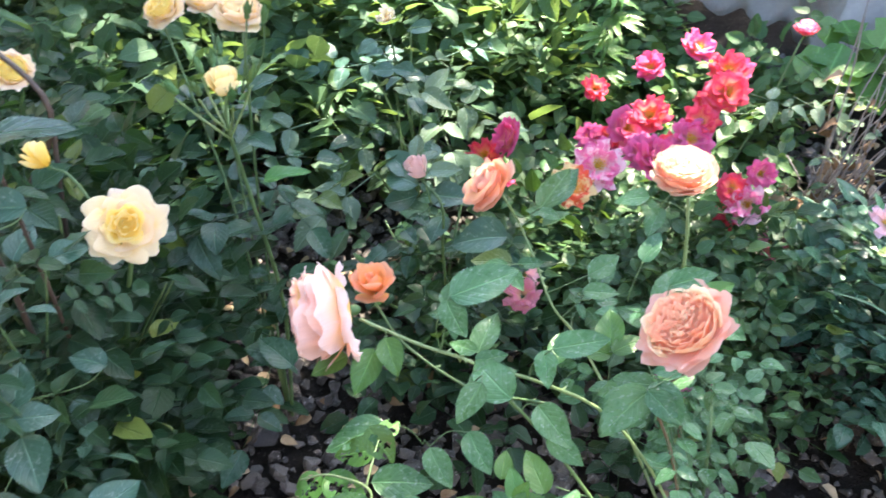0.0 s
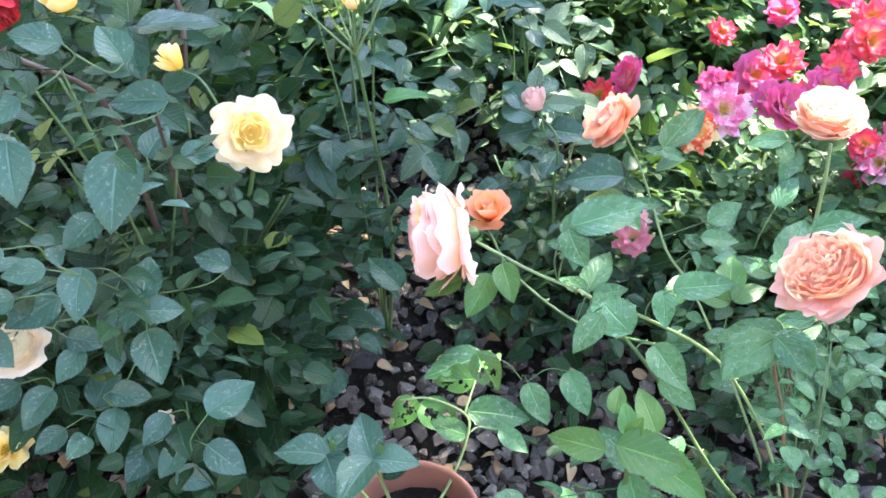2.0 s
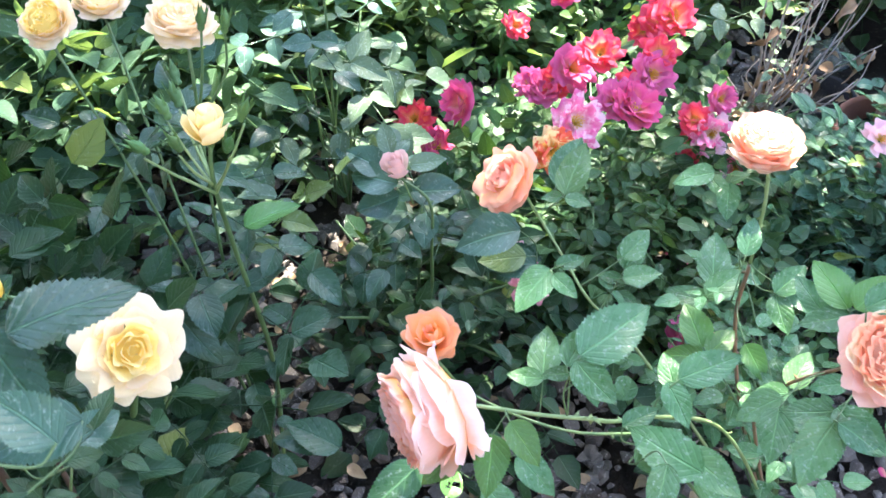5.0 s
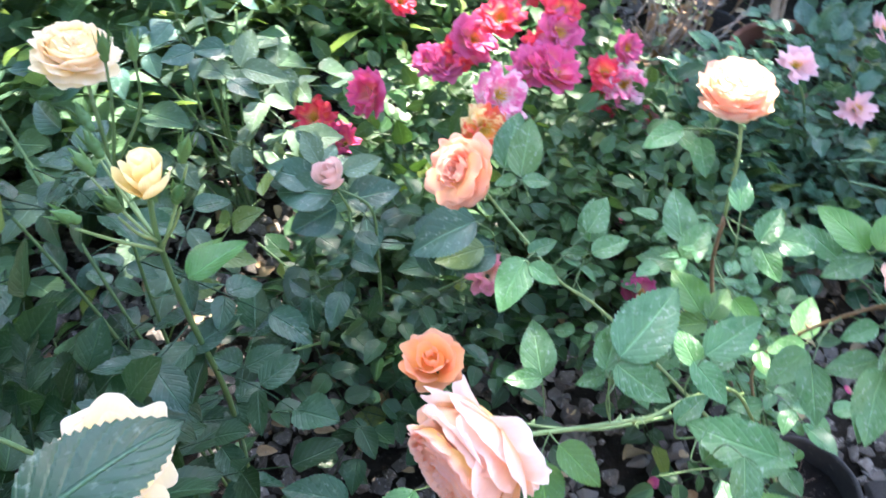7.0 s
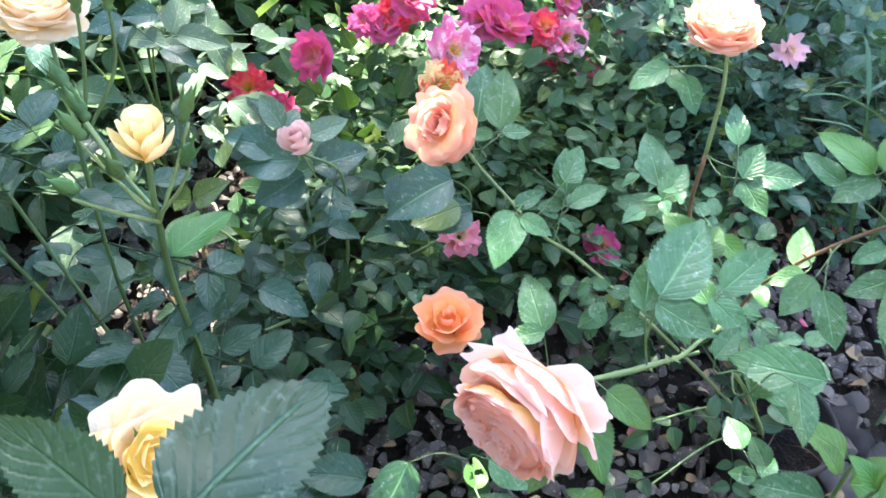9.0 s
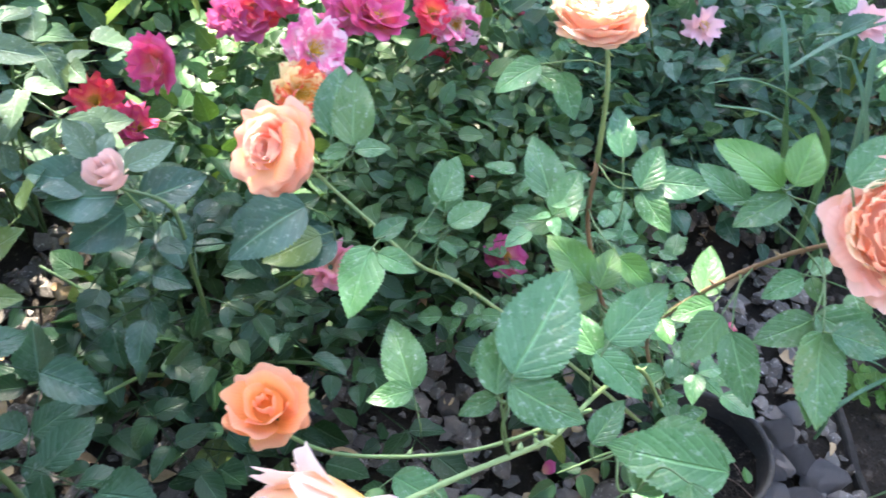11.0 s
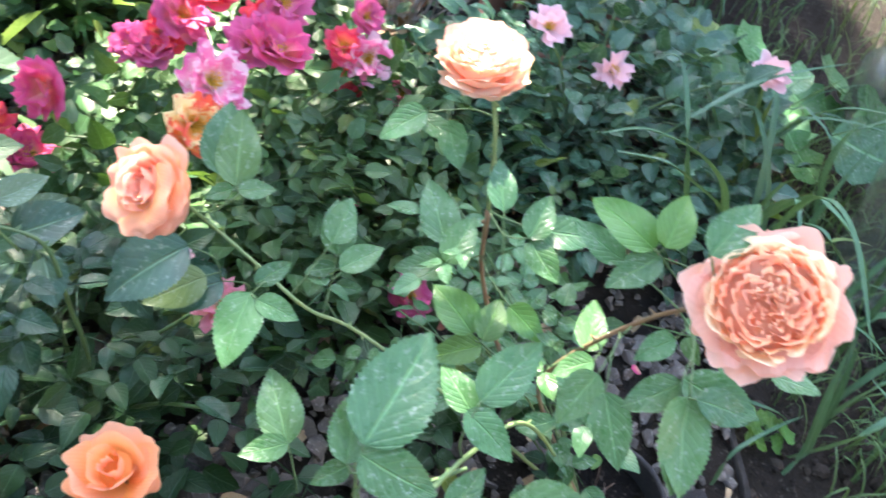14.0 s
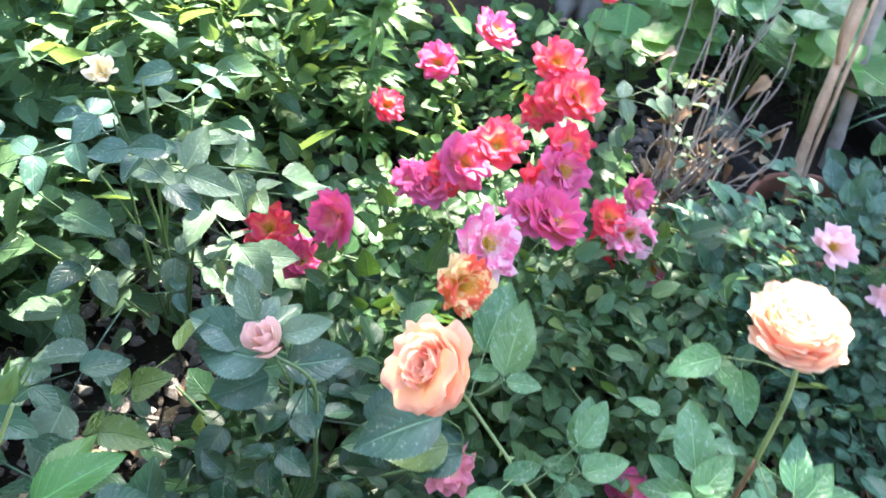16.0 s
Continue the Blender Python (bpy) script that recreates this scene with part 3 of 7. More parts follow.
    for j in range(1, 6):
        for k in range(20):
            a, q = 2 * math.pi * k / 20, j / 5
            r = rc * 0.93 * q * (1 + 0.03 * math.sin(5 * a + j))
            verts.append((r * math.cos(a), r * math.sin(a), low - D * 0.18 * q ** 6 + R * 0.02 * math.sin(7 * a + 3 * j)))
            uvs.append((k / 20, 0.55))
    for k in range(20):
        faces.append((0, 1 + k, 1 + (k + 1) % 20))
        for j in range(4):
            faces.append((1 + j * 20 + k, 21 + j * 20 + k, 21 + j * 20 + (k + 1) % 20, 1 + j * 20 + (k + 1) % 20))
    soup.add(verts, faces, uvs)
    put("heart", soup.mesh("heart", mat), flower)
    return flower


def reflexed(flower, R, mat, rows, seed):
    """Guard petals bent back behind a bloom; rows: angle, lean at foot and rim, width, length and height on the axis, in radii."""
    rng = random.Random(seed)
    add_petals(flower, [(petal(R * wide, R * reach, foot, rim, R * 0.12, R * rng.uniform(0.8, 1.3), R * 0.045, rng, 12, 18, rng.uniform(0, 0.1), 40, 0.022),
                         Matrix.Rotation(radians(ang), 4, "Z") @ Matrix.Translation((0, 0, R * z)), mat) for ang, foot, rim, wide, reach, z in rows])


def whorl(bush, pos, way, diameter, mat, mat_out, seed, count=26, flare=70, deep=0.9, label="", spin=0.0, guards=6, ruffle=0.03, late=2.4, drop=0.34):
    """A full rose whose broad petals wrap round a tight heart in a spiral and open outwards."""
    rng = random.Random(seed)
    R = diameter / 2
    D = R * deep
    flower = put("flower", calyx(R * 0.17, rng, R * 0.6), bush, face(pos, way, spin) @ Matrix.Translation((0, 0, -D * 0.7)), label)
    out = []
    for i in range(count):
        s = (i + 0.5) / count
        r = R * (0.05 + 0.72 * s ** 0.9)
        up = D * (1.0 - 0.10 * (1 - s) ** 2 - drop * s ** 2.5) * rng.uniform(0.93, 1.05)
        foot, length = bowl_angle(max(r - R * 0.07, R * 0.03), up)
        lip = -14 + (flare * 0.75 + 14) * s ** late + rng.uniform(-5, 8)
        wide = min(2.7 * r, R * 1.45) * rng.uniform(0.88, 1.12) + R * 0.08
        p = petal(wide, length, foot, lip, R * 0.07, max(r * rng.uniform(0.92, 1.1), R * 0.07), R * ruffle * (0.4 + s), rng, 9, 14,
                  rng.uniform(0, 0.08), rng.uniform(0, 20 + 35 * s), 0.02 * s + ruffle * 0.3, 0.2 + 0.5 * s)
        out.append((p, Matrix.Rotation(i * 2.39996 + rng.uniform(-0.25, 0.25), 4, "Z"), mat if s < 0.6 else mat_out))
    for k in range(guards):
        lean = flare + rng.uniform(-14, 16)
        length = R * rng.uniform(0.80, 1.04) / max(0.6, math.sin(radians(min(lean, 92))))
        p = petal(R * rng.uniform(1.35, 1.75), length, lean * 0.9, lean + rng.uniform(0, 20), R * 0.08, R * rng.uniform(1.7, 3.0), R * (0.04 + ruffle), rng, 10, 18,
                  rng.uniform(0, 0.10), rng.uniform(-30, 60), 0.012)
        out.append((p, Matrix.Rotation(k * 6.2832 / guards + rng.uniform(-0.4, 0.4), 4, "Z"), mat_out))
    add_petals(flower, out)
    # the heart between the innermost petals
    ring = [(R * 0.42 * q * math.cos(k * 0.5236), R * 0.42 * q * math.sin(k * 0.5236), D * (0.46 + 0.10 * (1 - q))) for q in (0.4, 1.0) for k in range(12)]
    faces = [(0, 1 + k, 1 + (k + 1) % 12) for k in range(12)] + [(1 + k, 13 + k, 13 + (k + 1) % 12, 1 + (k + 1) % 12) for k in range(12)]
    put("heart", mesh_from("heart", [(0, 0, D * 0.58)] + ring, faces, mat, [(0.5, 0.5)] * 25), flower)
    return flower


def bud(bush, pos, way, width, mat, mat_out, seed, label="", loose=3, tall=1.25):
    """A scrolled, part-open rose bud with a few loose outer petals."""
    rng = random.Random(seed)
    w = width
    flower = put("flower", calyx(w * 0.17, rng, w * 0.62, 95), bush, face(pos, way) @ Matrix.Translation((0, 0, -w * 0.55)), label)
    out = []
    for i in range(9):
        s = i / 8
        v, f, u = petal(w * (0.62 + 0.45 * s), w * tall * (1.0 - 0.10 * s), 12 + 50 * s, -14 + 4 * s, w * (0.01 + 0.08 * s), w * (0.13 + 0.31 * s), w * 0.02, rng, 8, 8, 0, 20 * s)
        out.append(((v, f, u), Matrix.Rotation(i * 2.1, 4, "Z"), mat))
    for i in range(loose):
        v, f, u = petal(w * 1.05, w * tall * 0.86, 58, 4 + 15 * i, w * 0.08, w * 0.48, w * 0.05, rng, 8, 10, 0.04, 40, 0.03)
        out.append(((v, f, u), Matrix.Rotation(i * 2.3 + 0.7, 4, "Z"), mat_out))
    add_petals(flower, out)
    return flower


def green_bud(bush, pos, way, width, seed):
    rng, soup = random.Random(seed), Soup()
    verts, faces = [], []
    prof = ((0.2, -0.75), (0.34, -0.6), (0.36, -0.35), (0.30, -0.18), (0.46, 0.05), (0.5, 0.4), (0.36, 0.85), (0.14, 1.3), (0.02, 1.75))
    for r, z in prof:
        for k in range(10):
            a = math.pi * k / 5
            rr = r * (1 + 0.07 * math.cos(5 * a)) * width
            verts.append((rr * math.cos(a), rr * math.sin(a), z * width))
    for j in range(len(prof) - 1):
        for k in range(10):
            faces.append((j * 10 + k, j * 10 + (k + 1) % 10, j * 10 + 10 + (k + 1) % 10, j * 10 + 10 + k))
    soup.add(verts, faces)
    for k in range(5):
        v, f, u = petal(width * 0.5, width * 2.0, 22, -8 + rng.uniform(-6, 18), width * 0.30, width * 0.5, width * 0.03, rng, 6, 2)
        v = [(x * (1 - uu[1] ** 1.5 * 0.9), y, z) for (x, y, z), uu in zip(v, u)]
        soup.add(v, f, u, Matrix.Rotation(k * 1.2566, 4, "Z"))
    return put("flower_bud", soup.mesh("flower_bud", M_SEPAL), bush, face(pos, way), "closed green bud")


def ruffled_mesh(diameter, mat, seed, petals=18, flat=62):
    """An open, ruffled, half-double bloom."""
    rng, soup = random.Random(seed), Soup()
    R = diameter / 2
    for i in range(petals):
        s = (i + 0.5) / petals
        lean = 16 + flat * s ** 0.8 + rng.uniform(-14, 14)
        v, f, u = petal(R * rng.uniform(1.15, 1.5), R * (0.72 + 0.24 * s), lean * 0.75, lean + 12, R * 0.10, R * (0.9 + 1.5 * s), R * 0.13, rng, 6, 10, rng.uniform(0, 0.2), rng.uniform(-25, 40))
        soup.add(v, f, u, Matrix.Rotation(i * 2.39996 + rng.uniform(-0.3, 0.3), 4, "Z") @ Matrix.Translation((0, 0, R * 0.1 * (1 - s))))
    return soup.mesh("flower", mat)


def stamen_mesh(R):
    rng, soup = random.Random(5), Soup()
    for i in range(26):
        a, r = i * 2.4, R * 0.26 * math.sqrt((i + 1) / 26)
        foot = Vector((0, 0, 0))
        top = Vector((r * math.cos(a), r * math.sin(a), R * rng.uniform(0.3, 0.42)))
        tube(soup, [foot, top * 0.6, top], R * 0.012, R * 0.012, 3)
        soup.add([top + Vector(d) * R * 0.045 for d in ((1, 0, 0), (-0.5, 0.8, 0), (-0.5, -0.8, 0), (0, 0, 1), (0, 0, -1))],
                 [(0, 1, 3), (1, 2, 3), (2, 0, 3), (1, 0, 4), (2, 1, 4), (0, 2, 4)])
    return soup.mesh("stamen_boss", M_STAMEN)


STAMENS = stamen_mesh(0.027)
RUFFLED = {}


def ruffled(bush, pos, way, diameter, mat, seed, label="", open_heart=True, petals=13, flat=70):
    key = (mat.name, seed % 3, petals, flat)
    if key not in RUFFLED:
        RUFFLED[key] = ruffled_mesh(0.054, mat, seed % 3 + 11 * petals, petals, flat)
    k = diameter / 0.054
    ob = put("flower", RUFFLED[key], bush, face(pos, way, seed * 1.7) @ Matrix.Scale(k, 4), label)
    if open_heart:
        put("stamen_boss", STAMENS, ob, None, "golden yellow stamens")
    return ob


# ---- bushes ----
def ground_z(x, y):
    def ss(a, b, v):
        v = min(1.0, max(0.0, (v - a) / (b - a)))
        return v * v * (3 - 2 * v)
    return 0.17 * ss(0.45, 1.0, x) * ss(0.7, 1.4, y) * (1 - ss(1.6, 4.0, abs(y - 1.5) + abs(x - 1.2))) - 0.05 * ss(0.7, 1.1, x) * (1 - ss(0.4, 0.8, y))


def cane(bush, points, r0, r1, mat, seed, thorn=0, name="cane"):
    rng, soup = random.Random(seed), Soup()
    line = smooth_line(points, 6)
    tube(soup, line, r0, r1, 6, 0.06, rng)
    if thorn:
        thorns(soup, line, rng, thorn)
    put(name, soup.mesh(name, mat), bush)
    return line


def over_pot(q):
    """The open side of the bush, over the rim of its pot."""
    d = Vector((-0.48, -0.15, 0.86))
    p = Vector(q) - Vector((0.415, 0.625, 0.12))
    s = p.dot(d)
    return s < 0.36 and (p - d * s).length < 0.075


def leaves_along(bush, line, rng, leaves, step, start=0.2, up=0.25, scale=(0.8, 1.15), spread=1.0, stop=1.0):
    """Leaves set in turn round a cane, faces to the sky."""
    dist, ang = 0.0, rng.uniform(0, 6.28)
    total = sum((line[i + 1] - line[i]).length for i in range(len(line) - 1))
    run, due = 0.0, start * total
    for i in range(len(line) - 1):
        seg = line[i + 1] - line[i]
        while run + seg.length > due and due < stop * total:
            q = line[i] + seg * ((due - run) / seg.length)
            ang += 2.4 + rng.uniform(-0.4, 0.4)
            way = Vector((math.cos(ang), math.sin(ang), up + rng.uniform(-0.45, 0.35)))
            tilt = (rng.uniform(-0.5, 0.4), rng.uniform(-0.45, 0.35), 1.0)
            m = aim(q, way, tilt, rng.uniform(*scale))
            pick = rng.choice(leaves)
            if not over_pot(q) and not over_pot(m @ Vector((0, 0.07, 0))):
                put("leaf", pick, bush, m)
            due += step * rng.uniform(0.7, 1.3)
        run += seg.length


def leaf_arrays(count_kinds, size, seed, rows=6, half=1):
    """Plain arrays of compound leaves, to be gathered into one mesh."""
    made = []
    for i, c in enumerate(count_kinds):
        soup, _, _ = compound("leaf", None, seed + i, c, size, rows > 6)
        made.append((np.concatenate(soup.v), soup.f, np.concatenate(soup.u)))
    return made


def foliage(bush, name, mat, arrays, spots, seed, up=0.3, scale=(0.75, 1.2), label=""):
    """A mass of leaves at the spots, one mesh."""
    rng, soup = random.Random(seed), Soup()
    for q, out in spots:
        way = Vector((out[0] + rng.uniform(-0.9, 0.9), out[1] + rng.uniform(-0.9, 0.9), up + rng.uniform(-0.5, 0.4)))
        v, f, u = rng.choice(arrays)
        soup.add(v, f, u, aim(q, way, (rng.uniform(-0.5, 0.5), rng.uniform(-0.55, 0.4), 1.0), rng.uniform(*scale)))
    ob = put(name, soup.mesh(name, mat), bush)
    return tagged(ob, label, kind="stuff")


def crown_spots(rng, centre, radius, height, count, low=0.0, hollow=0.35):
    """Spots through an uneven mound over the ground."""
    out = []
    lumps = [(rng.uniform(0, 6.28), rng.uniform(0.7, 1.1)) for _ in range(5)]
    while len(out) < count:
        a, r = rng.uniform(0, 6.28), math.sqrt(rng.random())
        edge = 0.82 + 0.22 * sum(math.cos(2 * (a - p)) * w for p, w in lumps) / 5
        h = rng.uniform(low, 1.0)
        top = math.sqrt(max(0.05, 1 - (r * 0.85) ** 2)) * edge
        if h > top or (r < hollow and h < 0.45):
            continue
        x, y = centre[0] + r * radius * edge * math.cos(a), centre[1] + r * radius * edge * math.sin(a)
        out.append((Vector((x, y, ground_z(x, y) + h * height)), (math.cos(a) * r, math.sin(a) * r)))
    return out


def back_bush(name, label, centre, radius, height, count, mat, arrays, seed, canes=7, stem=None, category="bush", group="", low=0.1, scale=(0.75, 1.2)):
    rng = random.Random(seed)
    base = (centre[0], centre[1], ground_z(*centre))
    bush = thing(name, label, category, group, at=base)
    spots = crown_spots(rng, centre, radius, height, count, low)
    for i in range(canes):
        tip = rng.choice(spots)[0]
        foot = Vector(base) + Vector((rng.uniform(-0.04, 0.04), rng.uniform(-0.04, 0.04), -0.02))
        mid = foot.lerp(tip, 0.5) + Vector((rng.uniform(-0.05, 0.05), rng.uniform(-0.05, 0.05), 0.05))
        cane(bush, [foot, mid, tip], 0.006, 0.002, stem or M_STEM_GREEN, seed * 31 + i)
    foliage(bush, "foliage", mat, arrays, spots, seed + 1, scale=scale)
    return bush


# ---- setting ----
def make_ground():
    verts, faces = [], []
    xs = [-60, -25, -10, -5, -3] + [-2 + 0.08 * i for i in range(64)] + [3.5, 5, 10, 25, 60]
    ys = [-60, -25, -10, -5, -2] + [-0.8 + 0.08 * i for i in range(60)] + [4.5, 6, 10, 25, 60]
    for y in ys:
        for x in xs:
            bump = 0.018 * noise.noise(Vector((x * 5, y * 5, 0))) + 0.008 * noise.noise(Vector((x * 17, y * 17, 3)))
            verts.append((x, y, ground_z(x, y) + bump - 0.012))
    n = len(xs)
    for j in range(len(ys) - 1):
        for i in range(n - 1):
            faces.append((j * n + i, j * n + i + 1, (j + 1) * n + i + 1, (j + 1) * n + i))
    ground = put("ground", mesh_from("ground", verts, faces, M_SOIL))
    return tagged(ground, "dark crumbly garden soil under the plants", "ground", kind="structure")


make_ground()

EDGE_A, EDGE_B = Vector((0.44, 0.33, 0)), Vector((0.92, 0.81, 0))     # line of the bed's edging board


def right_of_edge(x, y):
    d = EDGE_B - EDGE_A
    return d.x * (y - EDGE_A.y) - d.y * (x - EDGE_A.x) < 0


def make_edging():
    rng, soup = random.Random(3), Soup()
    d = (EDGE_B - EDGE_A)
    side = Vector((d.y, -d.x, 0)).normalized()
    verts, faces = [], []
    for i in range(25):
        q = EDGE_A + d * (i / 24)
        wob = 0.0015 * math.sin(i * 1.3)
        g = ground_z(q.x, q.y)
        for off, h in ((0, -0.03), (0, 0.006), (0.002, 0.009), (0.010, 0.009), (0.012, 0.006), (0.012, -0.03)):
            p = q + side * (off + wob)
            verts.append((p.x, p.y, g + h + 0.002 * math.sin(i * 2.1 + off * 60)))
    for i in range(24):
        for k in range(5):
            faces.append((i * 6 + k, i * 6 + k + 1, i * 6 + 7 + k, i * 6 + 6 + k))
    faces += [(5, 4, 3, 2, 1, 0), tuple(24 * 6 + k for k in range(6))]
    tagged(put("edging_board", mesh_from("edging_board", verts, faces, M_BOARD, smooth=False)),
           "thin dark edging strip between gravel and bed", "edging")


make_edging()


# ---- leaf stock ----
L_GLOSSY = leaf_set(M_LEAF_GLOSSY, 100, 0.052)
# rose leaves with shade mixed into the colour, for inner and low canes
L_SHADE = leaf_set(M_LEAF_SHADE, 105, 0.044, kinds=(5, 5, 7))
L_FRONT = leaf_set(M_LEAF_DUSTY, 115, 0.042, kinds=(3, 5, 5, 5))
L_DUSTY = leaf_set(M_LEAF_DUSTY, 110, 0.046, kinds=(3, 5, 5, 5))
S_DUSTY = single_set(M_LEAF_DUSTY, 210, 5, 0.07, 0.049)
S_EATEN = eaten_set(M_LEAF_FRESH, 280)
L_MID = leaf_set(M_LEAF_MID, 120, 0.044, kinds=(3, 3, 5, 5))
L_SMALL = leaf_set(M_LEAF_SMALL, 140, 0.036)
L_SMALL_DARK = leaf_set(M_LEAF_GLOSSY, 150, 0.036)
L_MILDEW = leaf_set(M_LEAF_MILDEW, 160, 0.066, kinds=(3, 3, 5))
S_GLOSSY = single_set(M_LEAF_GLOSSY, 200)
S_MID = single_set(M_LEAF_MID, 220)
S_FRESH = single_set(M_LEAF_FRESH, 240)
S_BROAD = single_set(M_LEAF_GLOSSY, 250, 3, 0.07, 0.050)
S_MILDEW = single_set(M_LEAF_MILDEW, 260)
A_BACK = leaf_arrays((5, 5, 3, 5), 0.080, 300, 8)
A_SMALL = leaf_arrays((5, 7, 5), 0.035, 320)
A_ROUND = leaf_arrays((5, 5, 3), 0.046, 330, 14, 2)
A_DARK = leaf_arrays((5, 5, 3), 0.050, 340)
A_HERB = leaf_arrays((3, 3, 5), 0.048, 360)


def blade(bush, stock, base, way, length, seed, normal=(-0.25, -0.02, 1.0)):
    """One large leaf, placed singly, on a short stalk."""
    put("leaf", stock[seed % len(stock)], bush, aim(base, way, normal, length / 0.07))


def leaf_stalk(bush, base, way, canes, mat, seed):
    """A thin leaf stalk that bends from a leaf's foot to the nearest cane below it."""
    base = Vector(base)
    spots = [q for line in canes for q in line if q.z < base.z + 0.01]
    near = min(spots, key=lambda q: (q - base).length) if spots else None
    if near is None or (near - base).length > 0.09:
        near = base - Vector(way).normalized() * 0.03 - Vector((0, 0, 0.035))
    mid = near.lerp(base, 0.55) - Vector(way).normalized() * min(0.012, (near - base).length * 0.3)
    return cane(bush, [near, mid, base], 0.0009, 0.0007, mat, seed, 0, "leaf_stalk")


def blades(bush, stock, rows, seed, normal=(-0.25, -0.02, 1.0), canes=None, stalk_mat=None):
    known = list(canes or ())
    for i, (x, y, z, a, b, c, length) in enumerate(rows):
        blade(bush, stock, (x, y, z), (a, b, c), length, seed + i, normal)
        if canes and min((q - Vector((x, y, z))).length for line in known for q in line) > 0.008:
            known.append(leaf_stalk(bush, (x, y, z), (a, b, c), known, stalk_mat or M_STEM_GREEN, seed * 50 + i))


# ---- the coral rose bush in the black pot ----
def make_pot(name, label, centre, radius, top, height, mat, soil=True, sides=28):
    pot = thing(name, label, "pot", at=(centre[0], centre[1], top - height))
    verts, faces = [], []
    prof = ((0.76, 0.0), (0.80, 0.03), (0.95, 0.86), (1.0, 0.87), (1.03, 0.89), (1.03, 0.985), (1.0, 1.0), (0.96, 0.995), (0.94, 0.96), (0.90, 0.55))
    for r, h in prof:
        for k in range(sides):
            a = 2 * math.pi * k / sides
            verts.append((centre[0] + radius * r * math.cos(a), centre[1] + radius * r * math.sin(a), top - height + h * height))
    for j in range(len(prof) - 1):
        for k in range(sides):
            faces.append((j * sides + k, j * sides + (k + 1) % sides, (j + 1) * sides + (k + 1) % sides, (j + 1) * sides + k))
    faces.append(tuple(range(sides - 1, -1, -1)))
    put("body", mesh_from("body", verts, faces, mat), pot)
    if soil:
        rng = random.Random(9)
        v = [(centre[0], centre[1], top - height * 0.26)]
        f = []
        for j in range(1, 5):
            for k in range(sides):
                a = 2 * math.pi * k / sides
                r = radius * 0.925 * j / 4
                v.append((centre[0] + r * math.cos(a), centre[1] + r * math.sin(a), top - height * 0.28 + rng.uniform(-0.006, 0.006)))
        for k in range(sides):
            f.append((0, 1 + k, 1 + (k + 1) % sides))
            for j in range(3):
                f.append((1 + j * sides + k, 1 + (j + 1) * sides + k, 1 + (j + 1) * sides + (k + 1) % sides, 1 + j * sides + (k + 1) % sides))
        put("soil", mesh_from("soil", v, f, M_SOIL), pot, None, "dark potting soil")
    return pot


make_pot("plant_pot", "black plastic plant pot sunk among grey stones", (0.392, 0.640), 0.085, 0.125, 0.15, M_BLACK_POT)
coral = thing("rose_bush", "coral-pink rose bush with broad spray-spotted green leaves", "rose bush", at=(0.38, 0.65, 0.085))
crown = (0.38, 0.65, 0.085)
rosette(coral, (0.231, 0.574, 0.716), (-0.62, -0.10, 0.76), 0.106, M_PEACH_IN, M_BLUSH, 41, 5, 11, 82, 0.56, "large open coral-pink rose, quartered", 0.4, 0.64, 0.03, M_RIM, 2, 8)
blush = rosette(coral, (-0.152, 0.690, 0.609), (-0.95, -0.16, -0.06), 0.106, M_BLUSH_IN, M_BLUSH_PALE, 52, 5, 2, 88, 1.16, "blush-pink full rose nodding to one side", 0.0, 0.82, 0.12, M_BLUSH_PALE, 3, 10)
reflexed(blush, 0.055, M_BLUSH_GUARD, ((8, 55, 100, 1.25, 1.05, 0.5), (-52, 70, 150, 1.2, 1.0, 0.15), (-105, 78, 138, 1.3, 0.95, 0.1), (-78, 40, 64, 0.8, 1.02, 0.45),
                                       (-150, 80, 125, 1.2, 0.95, 0.1), (70, 75, 130, 1.3, 0.95, 0.15), (125, 75, 120, 1.2, 0.95, 0.15)), 53)
whorl(coral, (-0.096, 0.834, 0.543), (-0.22, -0.16, 0.94), 0.062, M_ORANGE, M_ORANGE, 66, 8, 50, 1.3, "half-open orange rose", 0.6, 4, 0.03, 3.6, 0.12)
rosette(coral, (0.308, 0.886, 0.690), (-0.12, -0.10, 0.96), 0.080, M_CREAM_IN, M_CREAM_OUT, 72, 5, 7, 64, 0.98, "cream and peach rose in full sun", 0.0, 0.76, 0.12, M_CREAM, 3, 12)
apricot = whorl(coral, (0.062, 1.052, 0.553), (-0.74, -0.10, 0.60), 0.090, M_APRICOT_IN, M_PEACH, 83, 34, 74, 0.80, "apricot-coral rose, petals curled back", 0.3, 3, 0.03)
reflexed(apricot, 0.044, M_PEACH, ((-95, 50, 92, 1.3, 0.98, 0.4), (-150, 50, 100, 1.35, 1.0, 0.35), (160, 55, 96, 1.3, 1.0, 0.35), (-120, 60, 112, 1.3, 0.98, 0.2),
                                   (85, 55, 100, 1.3, 0.95, 0.25)), 84)
s_a = cane(coral, [crown, (0.335, 0.735, 0.28), (0.288, 0.722, 0.41), (0.282, 0.692, 0.496), (0.290, 0.650, 0.575), (0.272, 0.604, 0.650), (0.248, 0.580, 0.692)], 0.0026, 0.0018, M_STEM_BROWN, 1, 14)
s_b = cane(coral, [crown, (0.32, 0.70, 0.25), (0.22, 0.70, 0.42), (0.12, 0.685, 0.505), (0.05, 0.672, 0.545), (0.021, 0.670, 0.564), (-0.029, 0.684, 0.572), (-0.096, 0.690, 0.606)], 0.0024, 0.0019, M_STEM_PALE, 2, 14)
